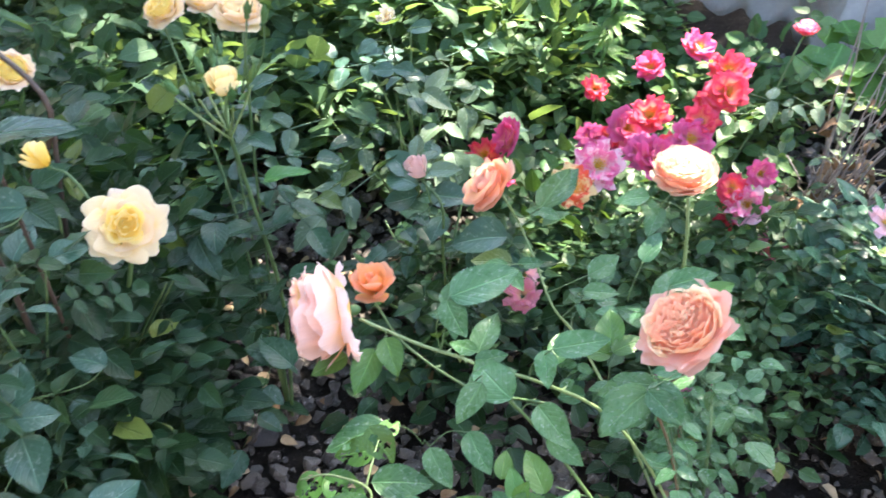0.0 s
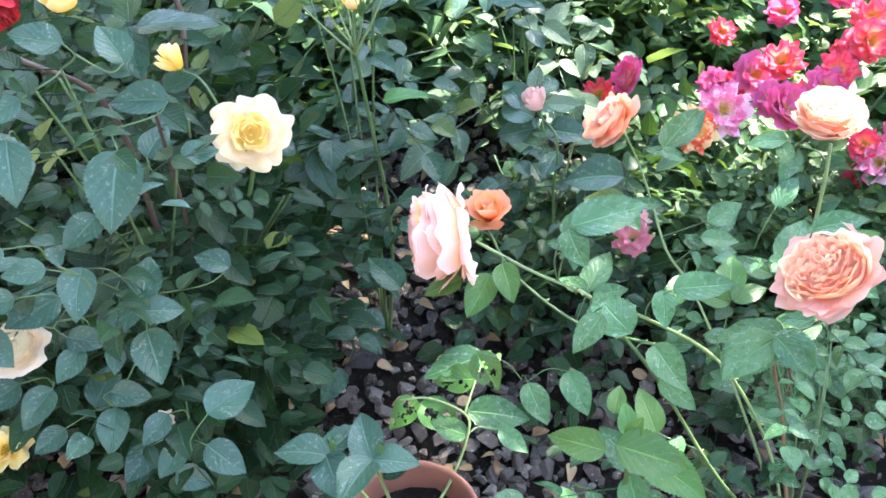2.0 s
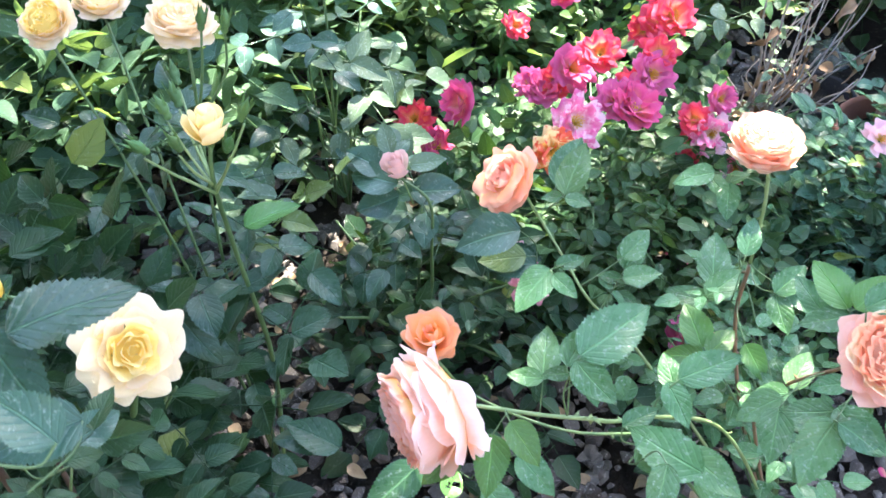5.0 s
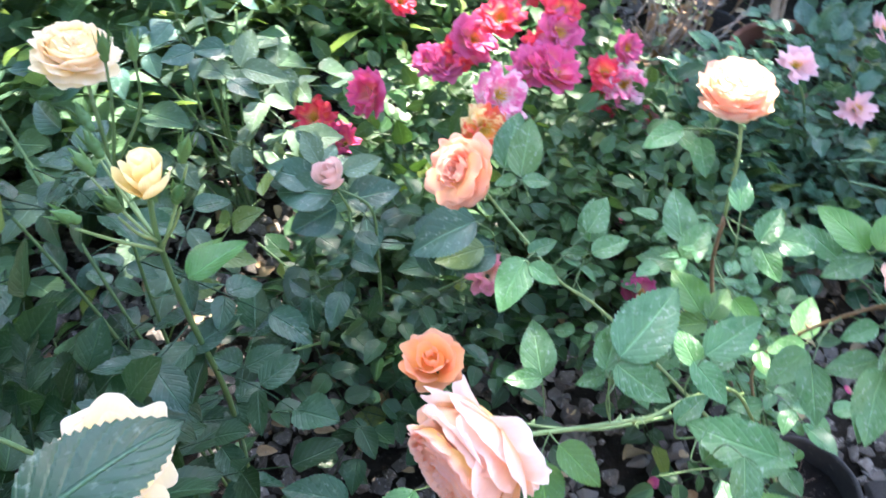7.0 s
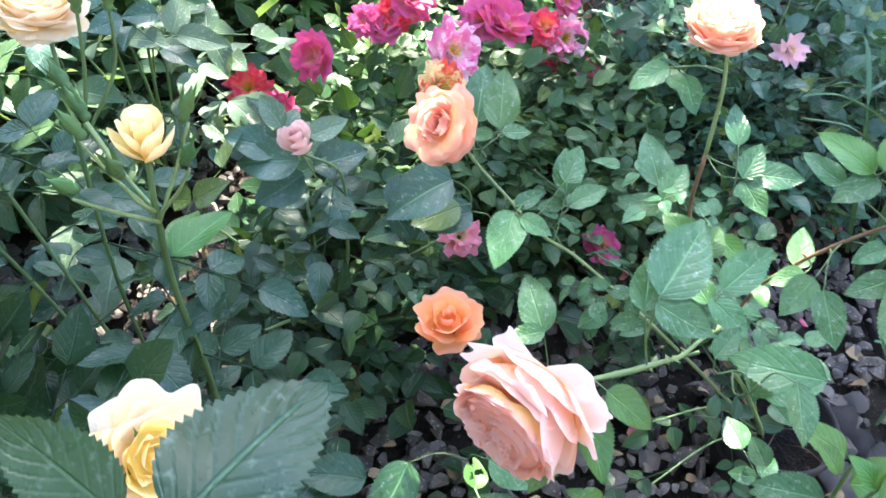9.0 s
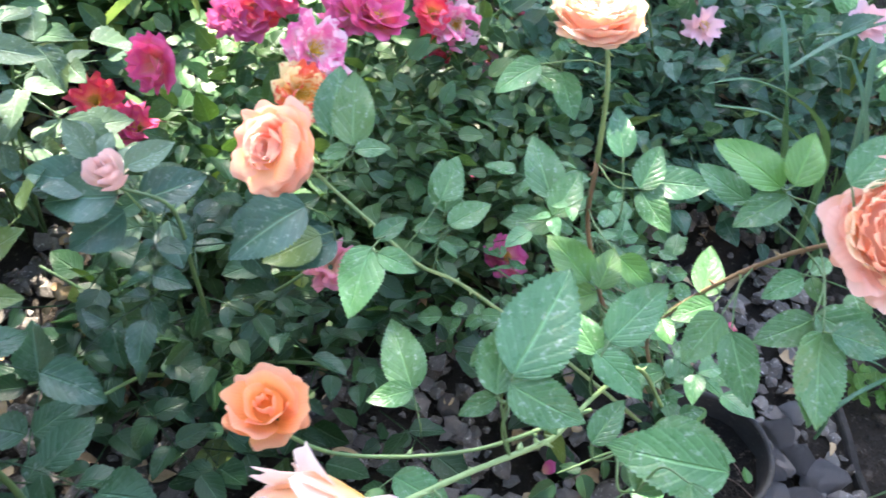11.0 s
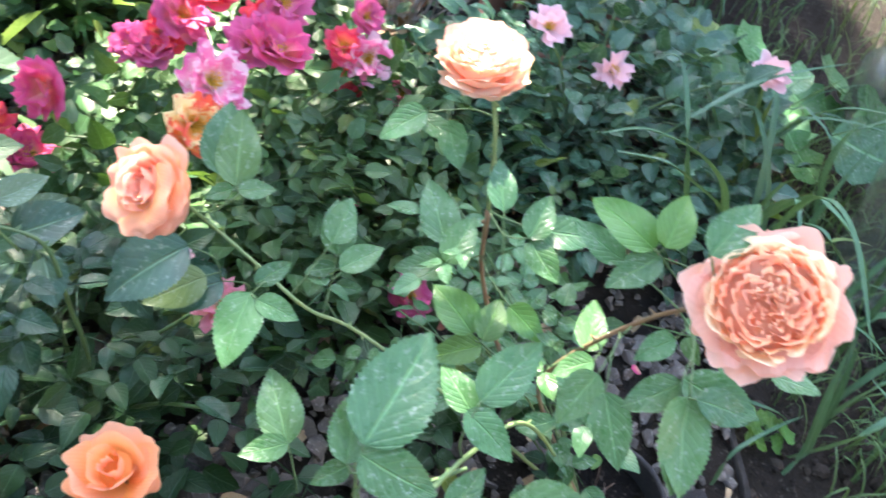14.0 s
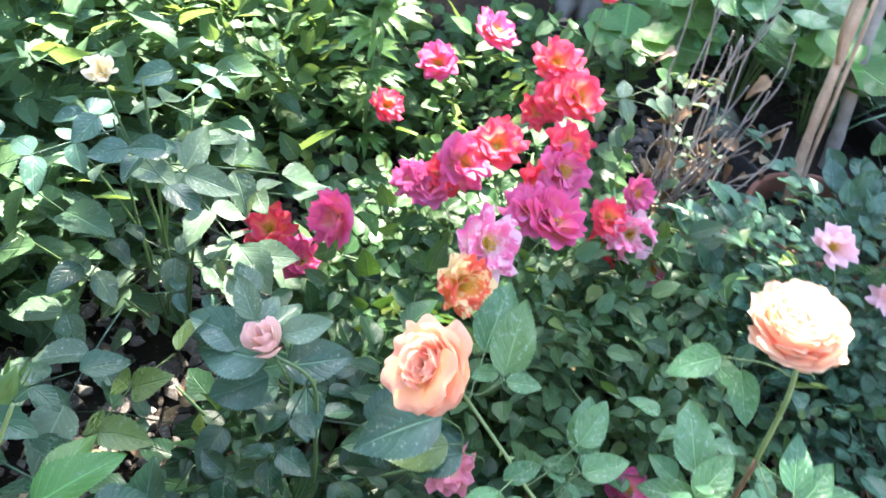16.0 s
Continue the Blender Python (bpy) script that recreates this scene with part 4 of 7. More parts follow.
cane(coral, [(0.13, 0.69, 0.46), (0.04, 0.74, 0.43), (-0.05, 0.80, 0.45), (-0.094, 0.830, 0.505)], 0.0020, 0.0016, M_STEM_GREEN, 3, 5)
s_w = cane(coral, [crown, (0.372, 0.80, 0.22), (0.345, 0.860, 0.385), (0.335, 0.866, 0.50)], 0.0034, 0.0026, M_STEM_BROWN, 4, 12)
s_v = cane(coral, [(0.335, 0.866, 0.50), (0.325, 0.868, 0.594), (0.318, 0.875, 0.648)], 0.0026, 0.0023, M_STEM_PALE, 14, 4)
s_p = cane(coral, [crown, (0.31, 0.80, 0.20), (0.225, 0.925, 0.320), (0.176, 0.963, 0.371), (0.150, 1.012, 0.418), (0.124, 1.052, 0.465), (0.092, 1.054, 0.525)], 0.0028, 0.0018, M_STEM_PALE, 5, 12)
s_f = cane(coral, [crown, (0.24, 0.62, 0.28), (0.13, 0.63, 0.46), (0.06, 0.63, 0.56)], 0.0030, 0.0018, M_STEM_GREEN, 7, 8)
CORAL_CANES = (s_a, s_b, s_w, s_v, s_p, s_f)
TO_RIGHT, TO_PATH = (-0.28, -0.27, 0.91), (-0.12, -0.46, 0.88)
blades(coral, S_FRESH, (
    (0.277, 0.670, 0.649, -0.04, 0.97, 0.26, 0.063), (0.276, 0.662, 0.658, 0.84, 0.26, 0.48, 0.048), (0.226, 0.779, 0.473, 0.10, 0.94, 0.32, 0.062),
    (0.227, 0.767, 0.474, 0.88, 0.29, 0.37, 0.048), (0.311, 0.798, 0.426, 0.07, -0.97, -0.22, 0.052), (0.226, 0.767, 0.467, -0.87, 0.49, -0.11, 0.051)), 2, TO_RIGHT, CORAL_CANES)
blades(coral, S_MID, (
    (0.226, 0.618, 0.724, 0.89, -0.06, 0.45, 0.049), (0.277, 0.663, 0.646, -0.90, 0.29, -0.32, 0.050), (0.336, 0.811, 0.502, 0.87, 0.21, 0.44, 0.053),
    (0.271, 0.687, 0.625, -0.17, 0.97, 0.20, 0.049), (0.338, 0.810, 0.498, -0.24, -0.90, -0.35, 0.051), (0.328, 0.908, 0.418, 0.39, 0.80, 0.45, 0.080),
    (0.250, 0.792, 0.610, 0.53, 0.70, 0.48, 0.047), (0.302, 0.883, 0.428, 0.91, 0.17, 0.38, 0.062), (0.312, 0.887, 0.411, -0.82, 0.57, -0.06, 0.061),
    (0.239, 0.988, 0.393, 0.66, 0.61, 0.45, 0.067), (0.220, 0.960, 0.408, 0.96, -0.22, 0.18, 0.055), (0.238, 0.988, 0.371, -0.87, 0.49, -0.02, 0.038),
    (0.233, 0.982, 0.349, 0.63, -0.76, -0.12, 0.032)), 3, TO_RIGHT, CORAL_CANES)
blades(coral, S_MID, (
    (0.152, 1.040, 0.510, 0.58, 0.64, 0.50, 0.082), (0.160, 1.060, 0.487, -0.95, 0.32, -0.04, 0.031), (0.148, 1.031, 0.512, 0.89, -0.46, -0.01, 0.037),
    (0.098, 0.945, 0.474, -0.87, -0.39, -0.29, 0.074), (0.098, 0.936, 0.474, 0.47, -0.85, -0.25, 0.043), (0.114, 0.961, 0.462, 0.98, -0.10, 0.16, 0.041),
    (0.009, 0.694, 0.639, 0.94, 0.23, 0.26, 0.086), (-0.001, 0.697, 0.623, 0.70, 0.64, 0.31, 0.053), (0.005, 0.692, 0.634, 0.28, -0.94, -0.20, 0.053),
    (0.009, 0.705, 0.597, -0.97, 0.25, -0.05, 0.028), (0.134, 0.697, 0.552, 0.96, -0.02, 0.28, 0.070), (0.142, 0.707, 0.515, 0.20, 0.93, 0.30, 0.046),
    (0.123, 0.700, 0.545, 0.10, -0.98, -0.19, 0.051)), 4, TO_RIGHT, CORAL_CANES)
blades(coral, S_MID, (
    (0.281, 0.690, 0.491, 0.79, 0.46, 0.40, 0.051), (0.227, 0.594, 0.604, -0.89, 0.35, -0.27, 0.048), (0.228, 0.594, 0.609, 0.16, -0.99, -0.05, 0.058),
    (0.212, 0.582, 0.605, -0.73, -0.60, -0.32, 0.065), (0.215, 0.638, 0.551, -0.57, -0.76, -0.30, 0.061), (0.234, 0.656, 0.538, -0.95, -0.00, -0.31, 0.054),
    (0.317, 0.708, 0.306, -0.86, 0.48, -0.16, 0.044), (0.266, 0.622, 0.594, -0.86, 0.45, -0.26, 0.036), (0.112, 0.631, 0.525, 0.47, -0.88, -0.01, 0.066),
    (0.037, 0.641, 0.588, 0.97, 0.12, 0.21, 0.039)), 5, TO_RIGHT, CORAL_CANES)
blades(coral, S_MID, (
    (0.013, 0.695, 0.634, 0.09, -0.87, -0.48, 0.048), (0.029, 0.599, 0.593, 0.97, 0.17, 0.17, 0.056),
    (0.041, 0.576, 0.625, -0.54, -0.75, -0.40, 0.049), (0.126, 0.618, 0.485, 0.74, -0.65, -0.18, 0.053), (0.218, 0.582, 0.608, -0.82, -0.44, -0.36, 0.070),
    (0.215, 0.577, 0.615, 0.62, -0.75, -0.21, 0.047), (0.230, 0.987, 0.419, 0.89, 0.30, 0.34, 0.059), (0.168, 1.099, 0.474, 0.64, 0.58, 0.50, 0.086)), 1, TO_PATH, CORAL_CANES)
blades(coral, S_MID, (
    (0.052, 0.833, 0.401, 0.37, 0.87, 0.34, 0.075), (0.050, 0.830, 0.407, -0.89, 0.46, -0.07, 0.046), (0.268, 0.676, 0.503, -0.79, 0.54, -0.28, 0.039),
    (0.072, 0.566, 0.613, -0.56, 0.82, -0.12, 0.076), (0.280, 0.917, 0.620, -0.87, 0.39, -0.30, 0.050), (0.276, 0.919, 0.614, 0.20, -0.97, -0.17, 0.038),
    (0.292, 0.901, 0.614, -0.42, -0.81, -0.41, 0.050), (0.361, 0.815, 0.494, 0.51, -0.85, 0.13, 0.063)), 3, TO_RIGHT, CORAL_CANES)
blades(coral, S_FRESH, (
    (-0.079, 0.676, 0.570, -0.32, -0.88, -0.36, 0.059), (-0.112, 0.673, 0.562, -0.88, -0.44, -0.17, 0.047), (-0.065, 0.670, 0.595, 0.32, -0.88, -0.36, 0.048)), 1, (0.0, -0.39, 0.92), CORAL_CANES)
rngc = random.Random(88)
for s, start, stop in ((s_a, 0.40, 0.85), (s_w, 0.45, 0.95), (s_p, 0.35, 0.70)):
    leaves_along(coral, s, rngc, L_MID, 0.075, start, 0.05, (0.65, 0.9), 1.0, stop)
for i in range(15):
    # lower growth between the canes
    tip = Vector((rngc.uniform(0.0, 0.46), rngc.uniform(0.66, 1.02), rngc.uniform(0.14, 0.34)))
    if tip.x > 0.28 and tip.y < 0.80:
        tip.y += 0.16
    if tip.x < 0.24 and i % 3:
        continue
    s = cane(coral, [crown, Vector(crown).lerp(tip, 0.55) + Vector((0, 0, 0.05)), tip], 0.0018, 0.0011, M_STEM_GREEN, 600 + i)
    # growth on the left takes leaves coloured as if shaded
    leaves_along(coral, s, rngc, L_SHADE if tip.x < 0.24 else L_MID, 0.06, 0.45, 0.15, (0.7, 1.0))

# ---- the dusky bud's bush ----
dusky = thing("rose_bush", "young rose bush with bluish leaves and one dusky pink bud", "rose bush", at=(-0.01, 1.22, 0))
bud(dusky, (-0.044, 1.192, 0.481), (-0.30, -0.10, 0.93), 0.032, M_MAUVE, M_MAUVE, 91, "closed dusky pink rosebud", 0, 1.35)
dusky_cane = cane(dusky, [(-0.01, 1.22, -0.02), (0.005, 1.18, 0.2), (0.0, 1.161, 0.32), (-0.003, 1.163, 0.425), (-0.04, 1.192, 0.458)], 0.0032, 0.002, M_STEM_GREEN, 8, 8)
leaves_along(dusky, dusky_cane, random.Random(4), L_GLOSSY, 0.035, 0.35, 0.1, (0.85, 1.2), 1.0, 0.95)
for i, tip in enumerate(((-0.16, 1.12, 0.26), (0.12, 1.10, 0.28), (0.04, 1.36, 0.30), (-0.12, 1.36, 0.24), (0.08, 1.0, 0.22))):
    s = cane(dusky, [(-0.01, 1.22, 0), ((tip[0] - 0.01) / 2, (tip[1] + 1.22) / 2, tip[2] * 0.65), tip], 0.004, 0.002, M_STEM_GREEN, 20 + i)
    # lower canes bear the shade-coloured leaves
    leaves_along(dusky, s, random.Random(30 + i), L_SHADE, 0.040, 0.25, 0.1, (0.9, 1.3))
TILT = (-0.33, -0.43, 0.89)
for k, (x, y, z, a, b, c, n) in enumerate(((-0.045, 1.194, 0.446, -0.56, 0.50, -0.03, 0.085), (-0.045, 1.185, 0.430, -0.50, 0.14, -0.32, 0.075), (-0.02, 1.2, 0.42, 0.75, -0.3, 0.1, 0.075),
                                           (0.0, 1.19, 0.38, -0.3, -0.8, -0.2, 0.065))):
    blade(dusky, S_DUSTY, (x, y, z), (a, b, c), n, k, TILT)
blades(dusky, S_DUSTY, (
    (0.130, 1.052, 0.369, -0.96, 0.29, -0.02, 0.074), (-0.052, 1.231, 0.447, -0.82, 0.54, 0.17, 0.069), (0.104, 1.068, 0.430, -0.97, 0.20, -0.14, 0.098),
    (0.116, 1.062, 0.379, -0.96, 0.26, -0.13, 0.072), (-0.025, 1.212, 0.371, -0.96, 0.29, 0.03, 0.068), (-0.057, 1.250, 0.427, -0.83, 0.53, 0.21, 0.061)), 0, (-0.3, -0.35, 0.89), (dusky_cane,))
blades(dusky, S_MILDEW, (
    (0.002, 1.452, 0.249, -0.07, 0.89, 0.44, 0.062), (0.032, 1.329, 0.319, 0.97, -0.22, 0.09, 0.053)), 1, (-0.2, -0.5, 0.84), (dusky_cane,))
# pale, mildewed leaves by the bud
for k, (x, y, z, a, b, c, n) in enumerate(((-0.046, 1.225, 0.480, -0.02, 0.41, 0.22, 0.054), (-0.023, 1.201, 0.472, 0.49, -0.12, 0.04, 0.056), (-0.040, 1.222, 0.478, 0.6, 0.5, 0.1, 0.04))):
    blade(dusky, S_MILDEW, (x, y, z), (a, b, c), n, k, TILT)
cane(dusky, [(-0.02, 1.195, 0.40), (-0.035, 1.205, 0.45), (-0.043, 1.222, 0.479)], 0.0014, 0.001, M_STEM_PALE, 28)
cane(dusky, [(-0.035, 1.205, 0.45), (-0.03, 1.203, 0.463), (-0.023, 1.201, 0.472)], 0.0012, 0.001, M_STEM_PALE, 29)


def low_spots(seed, x0, x1, y0, y1, low, high, count, skip=()):
    rng, out = random.Random(seed), []
    while len(out) < count:
        x, y = rng.uniform(x0, x1), rng.uniform(y0, y1)
        if noise.noise(Vector((x * 9, y * 9, seed))) < -0.12 or any(math.hypot(x - a, y - b) < r for a, b, r in skip):
            continue
        out.append((Vector((x, y, ground_z(x, y) + rng.uniform(low, high))), (rng.uniform(-0.3, 0.3), rng.uniform(-0.3, 0.3))))
    return out


# low leaf masses in the darkened colour, standing for shaded gaps
foliage(dusky, "foliage", M_LEAF_SHADE_STUFF, A_DARK, low_spots(5, -0.14, 0.26, 1.06, 1.40, 0.04, 0.22, 70), 95)
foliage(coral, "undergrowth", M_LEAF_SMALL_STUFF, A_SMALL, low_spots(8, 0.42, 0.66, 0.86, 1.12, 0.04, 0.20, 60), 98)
foliage(coral, "foliage", M_LEAF_SHADE_STUFF, A_DARK, low_spots(6, 0.02, 0.36, 0.80, 1.0, 0.03, 0.16, 14, ((0.39, 0.64, 0.14),)), 96)

# ---- the yellow rose bush ----
yellow = thing("rose_bush", "tall yellow rose bush with a spray of green buds", "rose bush", at=(-0.29, 1.03, 0))
fork = (-0.290, 0.965, 0.690)
s = cane(yellow, [(-0.29, 1.03, -0.02), (-0.27, 1.03, 0.3), (-0.285, 1.0, 0.55), fork, (-0.285, 0.963, 0.745)], 0.0042, 0.0022, M_STEM_GREEN, 40, 8)
leaves_along(yellow, s, random.Random(41), L_GLOSSY, 0.06, 0.35, 0.15, (0.9, 1.25), 1.0, 0.75)
bud(yellow, (-0.285, 0.962, 0.765), (-0.03, -0.05, 1), 0.034, M_YELLOW_BUD, M_YELLOW_BUD, 42, "opening golden yellow rosebud", 0, 1.2)
for i, (x, y, z) in enumerate(((-0.346, 0.945, 0.763), (-0.321, 0.989, 0.770), (-0.309, 1.012, 0.767), (-0.249, 0.965, 0.771), (-0.268, 0.930, 0.761), (-0.314, 0.940, 0.764), (-0.307, 1.048, 0.769))):
    line = cane(yellow, [Vector(fork) + Vector((0, 0, 0.006 * (i % 3) - 0.012)), Vector(fork).lerp((x, y, z), 0.6) + Vector((0, 0, -0.014)), (x, y, z - 0.012)], 0.0018, 0.0012, M_STEM_PALE, 50 + i)
    green_bud(yellow, (x, y, z), (line[-1] - line[-4]), 0.0115, 60 + i)
rosette(yellow, (-0.291, 1.123, 0.798), (0.15, -0.15, 0.95), 0.078, M_YELLOW, M_YELLOW, 63, 4, 8, 88, 0.7, "pale yellow open rose")
rosette(yellow, (-0.39, 1.30, 0.74), (0.1, -0.2, 0.95), 0.074, M_YELLOW, M_YELLOW, 64, 4, 8, 88, 0.7, "pale yellow open rose")
rosette(yellow, (-0.455, 1.27, 0.735), (-0.2, -0.5, 0.8), 0.074, M_YELLOW_IN, M_YELLOW, 65, 4, 8, 88, 0.7, "pale yellow open rose")
for i, tip in enumerate(((-0.291, 1.123, 0.765), (-0.39, 1.30, 0.71), (-0.455, 1.27, 0.70))):
    s = cane(yellow, [(-0.29, 1.03, 0), (-0.31 - 0.03 * i, 1.12 + 0.03 * i, 0.4), tip], 0.003, 0.002, M_STEM_GREEN, 44 + i, 6)
    leaves_along(yellow, s, random.Random(47 + i), L_GLOSSY, 0.07, 0.4, 0.15, (0.9, 1.3), 1.0, 0.85)
for i, (x, y, z) in enumerate(((-0.272, 1.086, 0.805), (-0.249, 1.084, 0.80))):
    cane(yellow, [(-0.298, 1.09, 0.68), (x - 0.01, y, z - 0.06), (x, y, z)], 0.0019, 0.0013, M_STEM_GREEN, 70 + i)
    green_bud(yellow, (x, y, z), (0.2, 0, 1), 0.0115, 71 + i)
blades(yellow, S_GLOSSY, ((-0.361, 0.95, 0.522, 0.43, -0.73, -0.53, 0.075), (-0.30, 1.014, 0.478, 0.96, -0.04, 0.29, 0.075),
                          (-0.338, 1.019, 0.444, 0.31, -0.74, -0.59, 0.07), (-0.29, 1.0, 0.50, -0.7, -0.4, 0.1, 0.07)), 0)
blades(yellow, S_FRESH, ((-0.27, 1.03, 0.565, 0.80, 0.2, 0.15, 0.072), (-0.26, 1.05, 0.55, 0.6, 0.7, 0.1, 0.06)), 1)

# ---- the dark bush on the left ----
dark = thing("rose_bush", "dense dark rose bush with glossy blue-green leaves", "rose bush", at=(-0.55, 0.85, 0))
whorl(dark, (-0.379, 0.783, 0.671), (0.30, -0.66, 0.66), 0.086, M_YELLOW_IN, M_YELLOW, 109, 17, 80, 0.62, "open yellow rose with pale outer petals", 0.0, 6, 0.06, 1.5, 0.4)
bud(dark, (-0.480, 0.828, 0.734), (-0.5, 0.1, 0.75), 0.024, M_YELLOW_IN, M_YELLOW_IN, 102, "small orange-yellow rosebud", 0, 1.5)
cane(dark, [(-0.55, 0.85, 0), (-0.46, 0.80, 0.35), (-0.40, 0.80, 0.58), (-0.375, 0.80, 0.65)], 0.006, 0.0026, M_STEM_GREEN, 103, 8)
cane(dark, [(-0.40, 0.80, 0.62), (-0.44, 0.815, 0.71), (-0.47, 0.826, 0.722)], 0.0022, 0.0014, M_STEM_GREEN, 104)
cane(dark, [(-0.55, 0.85, 0), (-0.50, 0.72, 0.45), (-0.47, 0.66, 0.76), (-0.50, 0.60, 0.86), (-0.56, 0.60, 0.875)], 0.0042, 0.0022, M_STEM_DARK, 105, 12)
cane(dark, [(-0.62, 0.95, 0.55), (-0.52, 0.96, 0.72), (-0.62, 0.98, 0.84), (-0.76, 1.0, 0.93)], 0.0045, 0.0032, M_STEM_DARK, 106, 8)
cane(dark, [(-0.55, 0.85, 0.0), (-0.56, 0.93, 0.4), (-0.52, 0.96, 0.72)], 0.0045, 0.0035, M_STEM_DARK, 107, 8)
blades(dark, S_BROAD, ((-0.399, 0.624, 0.889, 0.93, 0.26, 0.12, 0.074),), 2)
blades(dark, S_GLOSSY, ((-0.414, 0.640, 0.885, -0.29, 0.87, 0.40, 0.055), (-0.412, 0.630, 0.885, 0.39, -0.85, -0.35, 0.060)), 1)
DARK_CANES = [cane(dark, [(-0.55, 0.85, 0), (-0.50, 0.70, 0.42), (x, y, z)], 0.0030, 0.0010, M_STEM_GREEN, 180 + k, 8)
              for k, (x, y, z) in enumerate(((-0.47, 0.55, 0.80), (-0.43, 0.56, 0.62), (-0.52, 0.52, 0.60), (-0.42, 0.53, 0.42), (-0.50, 0.52, 0.46), (-0.42, 0.66, 0.70), (-0.42, 0.53, 0.90)))]
FACING = (0.25, -0.44, 0.86)
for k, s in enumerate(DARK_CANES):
    # lighter leaves at the far left only; the others carry shade in their colour
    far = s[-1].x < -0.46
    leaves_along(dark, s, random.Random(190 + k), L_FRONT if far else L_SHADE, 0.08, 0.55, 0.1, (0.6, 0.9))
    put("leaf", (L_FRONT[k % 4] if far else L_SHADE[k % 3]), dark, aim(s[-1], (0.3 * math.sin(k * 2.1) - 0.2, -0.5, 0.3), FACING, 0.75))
blades(dark, S_DUSTY, (
    (-0.398, 0.535, 0.817, 0.08, -0.86, -0.50, 0.072), (-0.463, 0.564, 0.714, -0.35, -0.88, -0.32, 0.045), (-0.376, 0.600, 0.829, -0.95, -0.21, 0.21, 0.052),
    (-0.437, 0.540, 0.609, -0.69, -0.72, -0.10, 0.041), (-0.435, 0.540, 0.606, 0.94, 0.31, -0.13, 0.044), (-0.429, 0.540, 0.624, -0.09, 0.89, 0.45, 0.051),
    (-0.447, 0.553, 0.559, 0.54, -0.71, -0.44, 0.064), (-0.360, 0.607, 0.614, -0.93, 0.18, 0.33, 0.042), (-0.521, 0.515, 0.461, 0.22, 0.93, 0.29, 0.057),
    (-0.457, 0.671, 0.707, 0.27, 0.86, 0.43, 0.046), (-0.417, 0.671, 0.711, 0.88, 0.48, 0.03, 0.041), (-0.369, 0.495, 0.499, 0.62, 0.77, 0.17, 0.060),
    (-0.473, 0.528, 0.675, 0.03, -0.91, -0.42, 0.054)), 0, FACING, DARK_CANES)
blades(dark, S_DUSTY, (
    (-0.473, 0.482, 0.718, -0.86, -0.49, 0.12, 0.038), (-0.484, 0.495, 0.666, -0.66, -0.75, -0.07, 0.055), (-0.451, 0.477, 0.865, 0.29, -0.78, -0.55, 0.053),
    (-0.565, 0.480, 0.538, -0.54, -0.84, -0.09, 0.050), (-0.543, 0.495, 0.514, -0.38, -0.91, -0.18, 0.051), (-0.395, 0.513, 0.408, 0.87, -0.38, -0.30, 0.059),
    (-0.459, 0.504, 0.409, -0.31, -0.93, -0.22, 0.050), (-0.482, 0.502, 0.480, 0.12, -0.93, -0.36, 0.052), (-0.509, 0.471, 0.686, -0.80, -0.59, 0.08, 0.037),
    (-0.479, 0.500, 0.513, 0.97, 0.06, -0.25, 0.044), (-0.427, 0.509, 0.469, -0.40, -0.89, -0.21, 0.043), (-0.545, 0.487, 0.451, -0.52, -0.84, -0.10, 0.041),
    (-0.431, 0.489, 0.378, 0.97, -0.06, -0.23, 0.046)), 13, FACING, DARK_CANES)
blades(dark, S_DUSTY, (
    (-0.427, 0.511, 0.405, -0.21, -0.94, -0.26, 0.044), (-0.500, 0.500, 0.600, 0.96, 0.09, -0.28, 0.041), (-0.485, 0.495, 0.590, -0.30, -0.92, -0.26, 0.042),
    (-0.556, 0.460, 0.644, 0.79, -0.40, -0.46, 0.048), (-0.488, 0.462, 0.759, -0.61, -0.79, -0.10, 0.032), (-0.406, 0.522, 0.928, -0.93, -0.30, 0.22, 0.039),
    (-0.364, 0.529, 0.910, -0.56, 0.56, 0.61, 0.040), (-0.433, 0.486, 0.898, -0.65, -0.74, -0.14, 0.037)), 26, FACING, DARK_CANES)
blades(dark, S_GLOSSY, (
    (-0.208, 0.826, 0.394, -0.97, 0.13, 0.18, 0.080), (-0.212, 0.806, 0.400, -0.73, 0.60, 0.32, 0.070)), 1, FACING)
s = cane(dark, [(-0.55, 0.85, 0), (-0.46, 0.72, 0.5), (-0.42, 0.65, 0.865)], 0.0036, 0.002, M_STEM_DARK, 108, 8)
rngd = random.Random(110)
for i in range(21):
    a = rngd.uniform(-2.9, 0.35)
    r = rngd.uniform(0.10, 0.42)
    tip = Vector((-0.60 + r * math.cos(a) * 1.0, 0.82 + r * math.sin(a) * 0.85, rngd.uniform(0.22, 0.80)))
    tip.y = max(tip.y, 0.47)
    tip.x = min(tip.x, -0.37 if tip.z > 0.55 else -0.47)
    if tip.x > -0.46 and tip.y > 0.76:
        tip.z = min(tip.z, 0.52)
    mid = Vector((-0.55, 0.85, 0)).lerp(tip, 0.55) + Vector((0, 0, 0.08))
    s = cane(dark, [(-0.55, 0.85, 0), mid, tip], 0.0028, 0.0015, M_STEM_GREEN, 120 + i)
    # inner canes: leaf colour darkened to stand for shade
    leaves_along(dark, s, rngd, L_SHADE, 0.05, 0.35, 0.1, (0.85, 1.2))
# inner leaf mass, its colour darkened in place of shade
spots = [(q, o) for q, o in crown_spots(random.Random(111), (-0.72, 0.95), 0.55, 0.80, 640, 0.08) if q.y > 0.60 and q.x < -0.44]
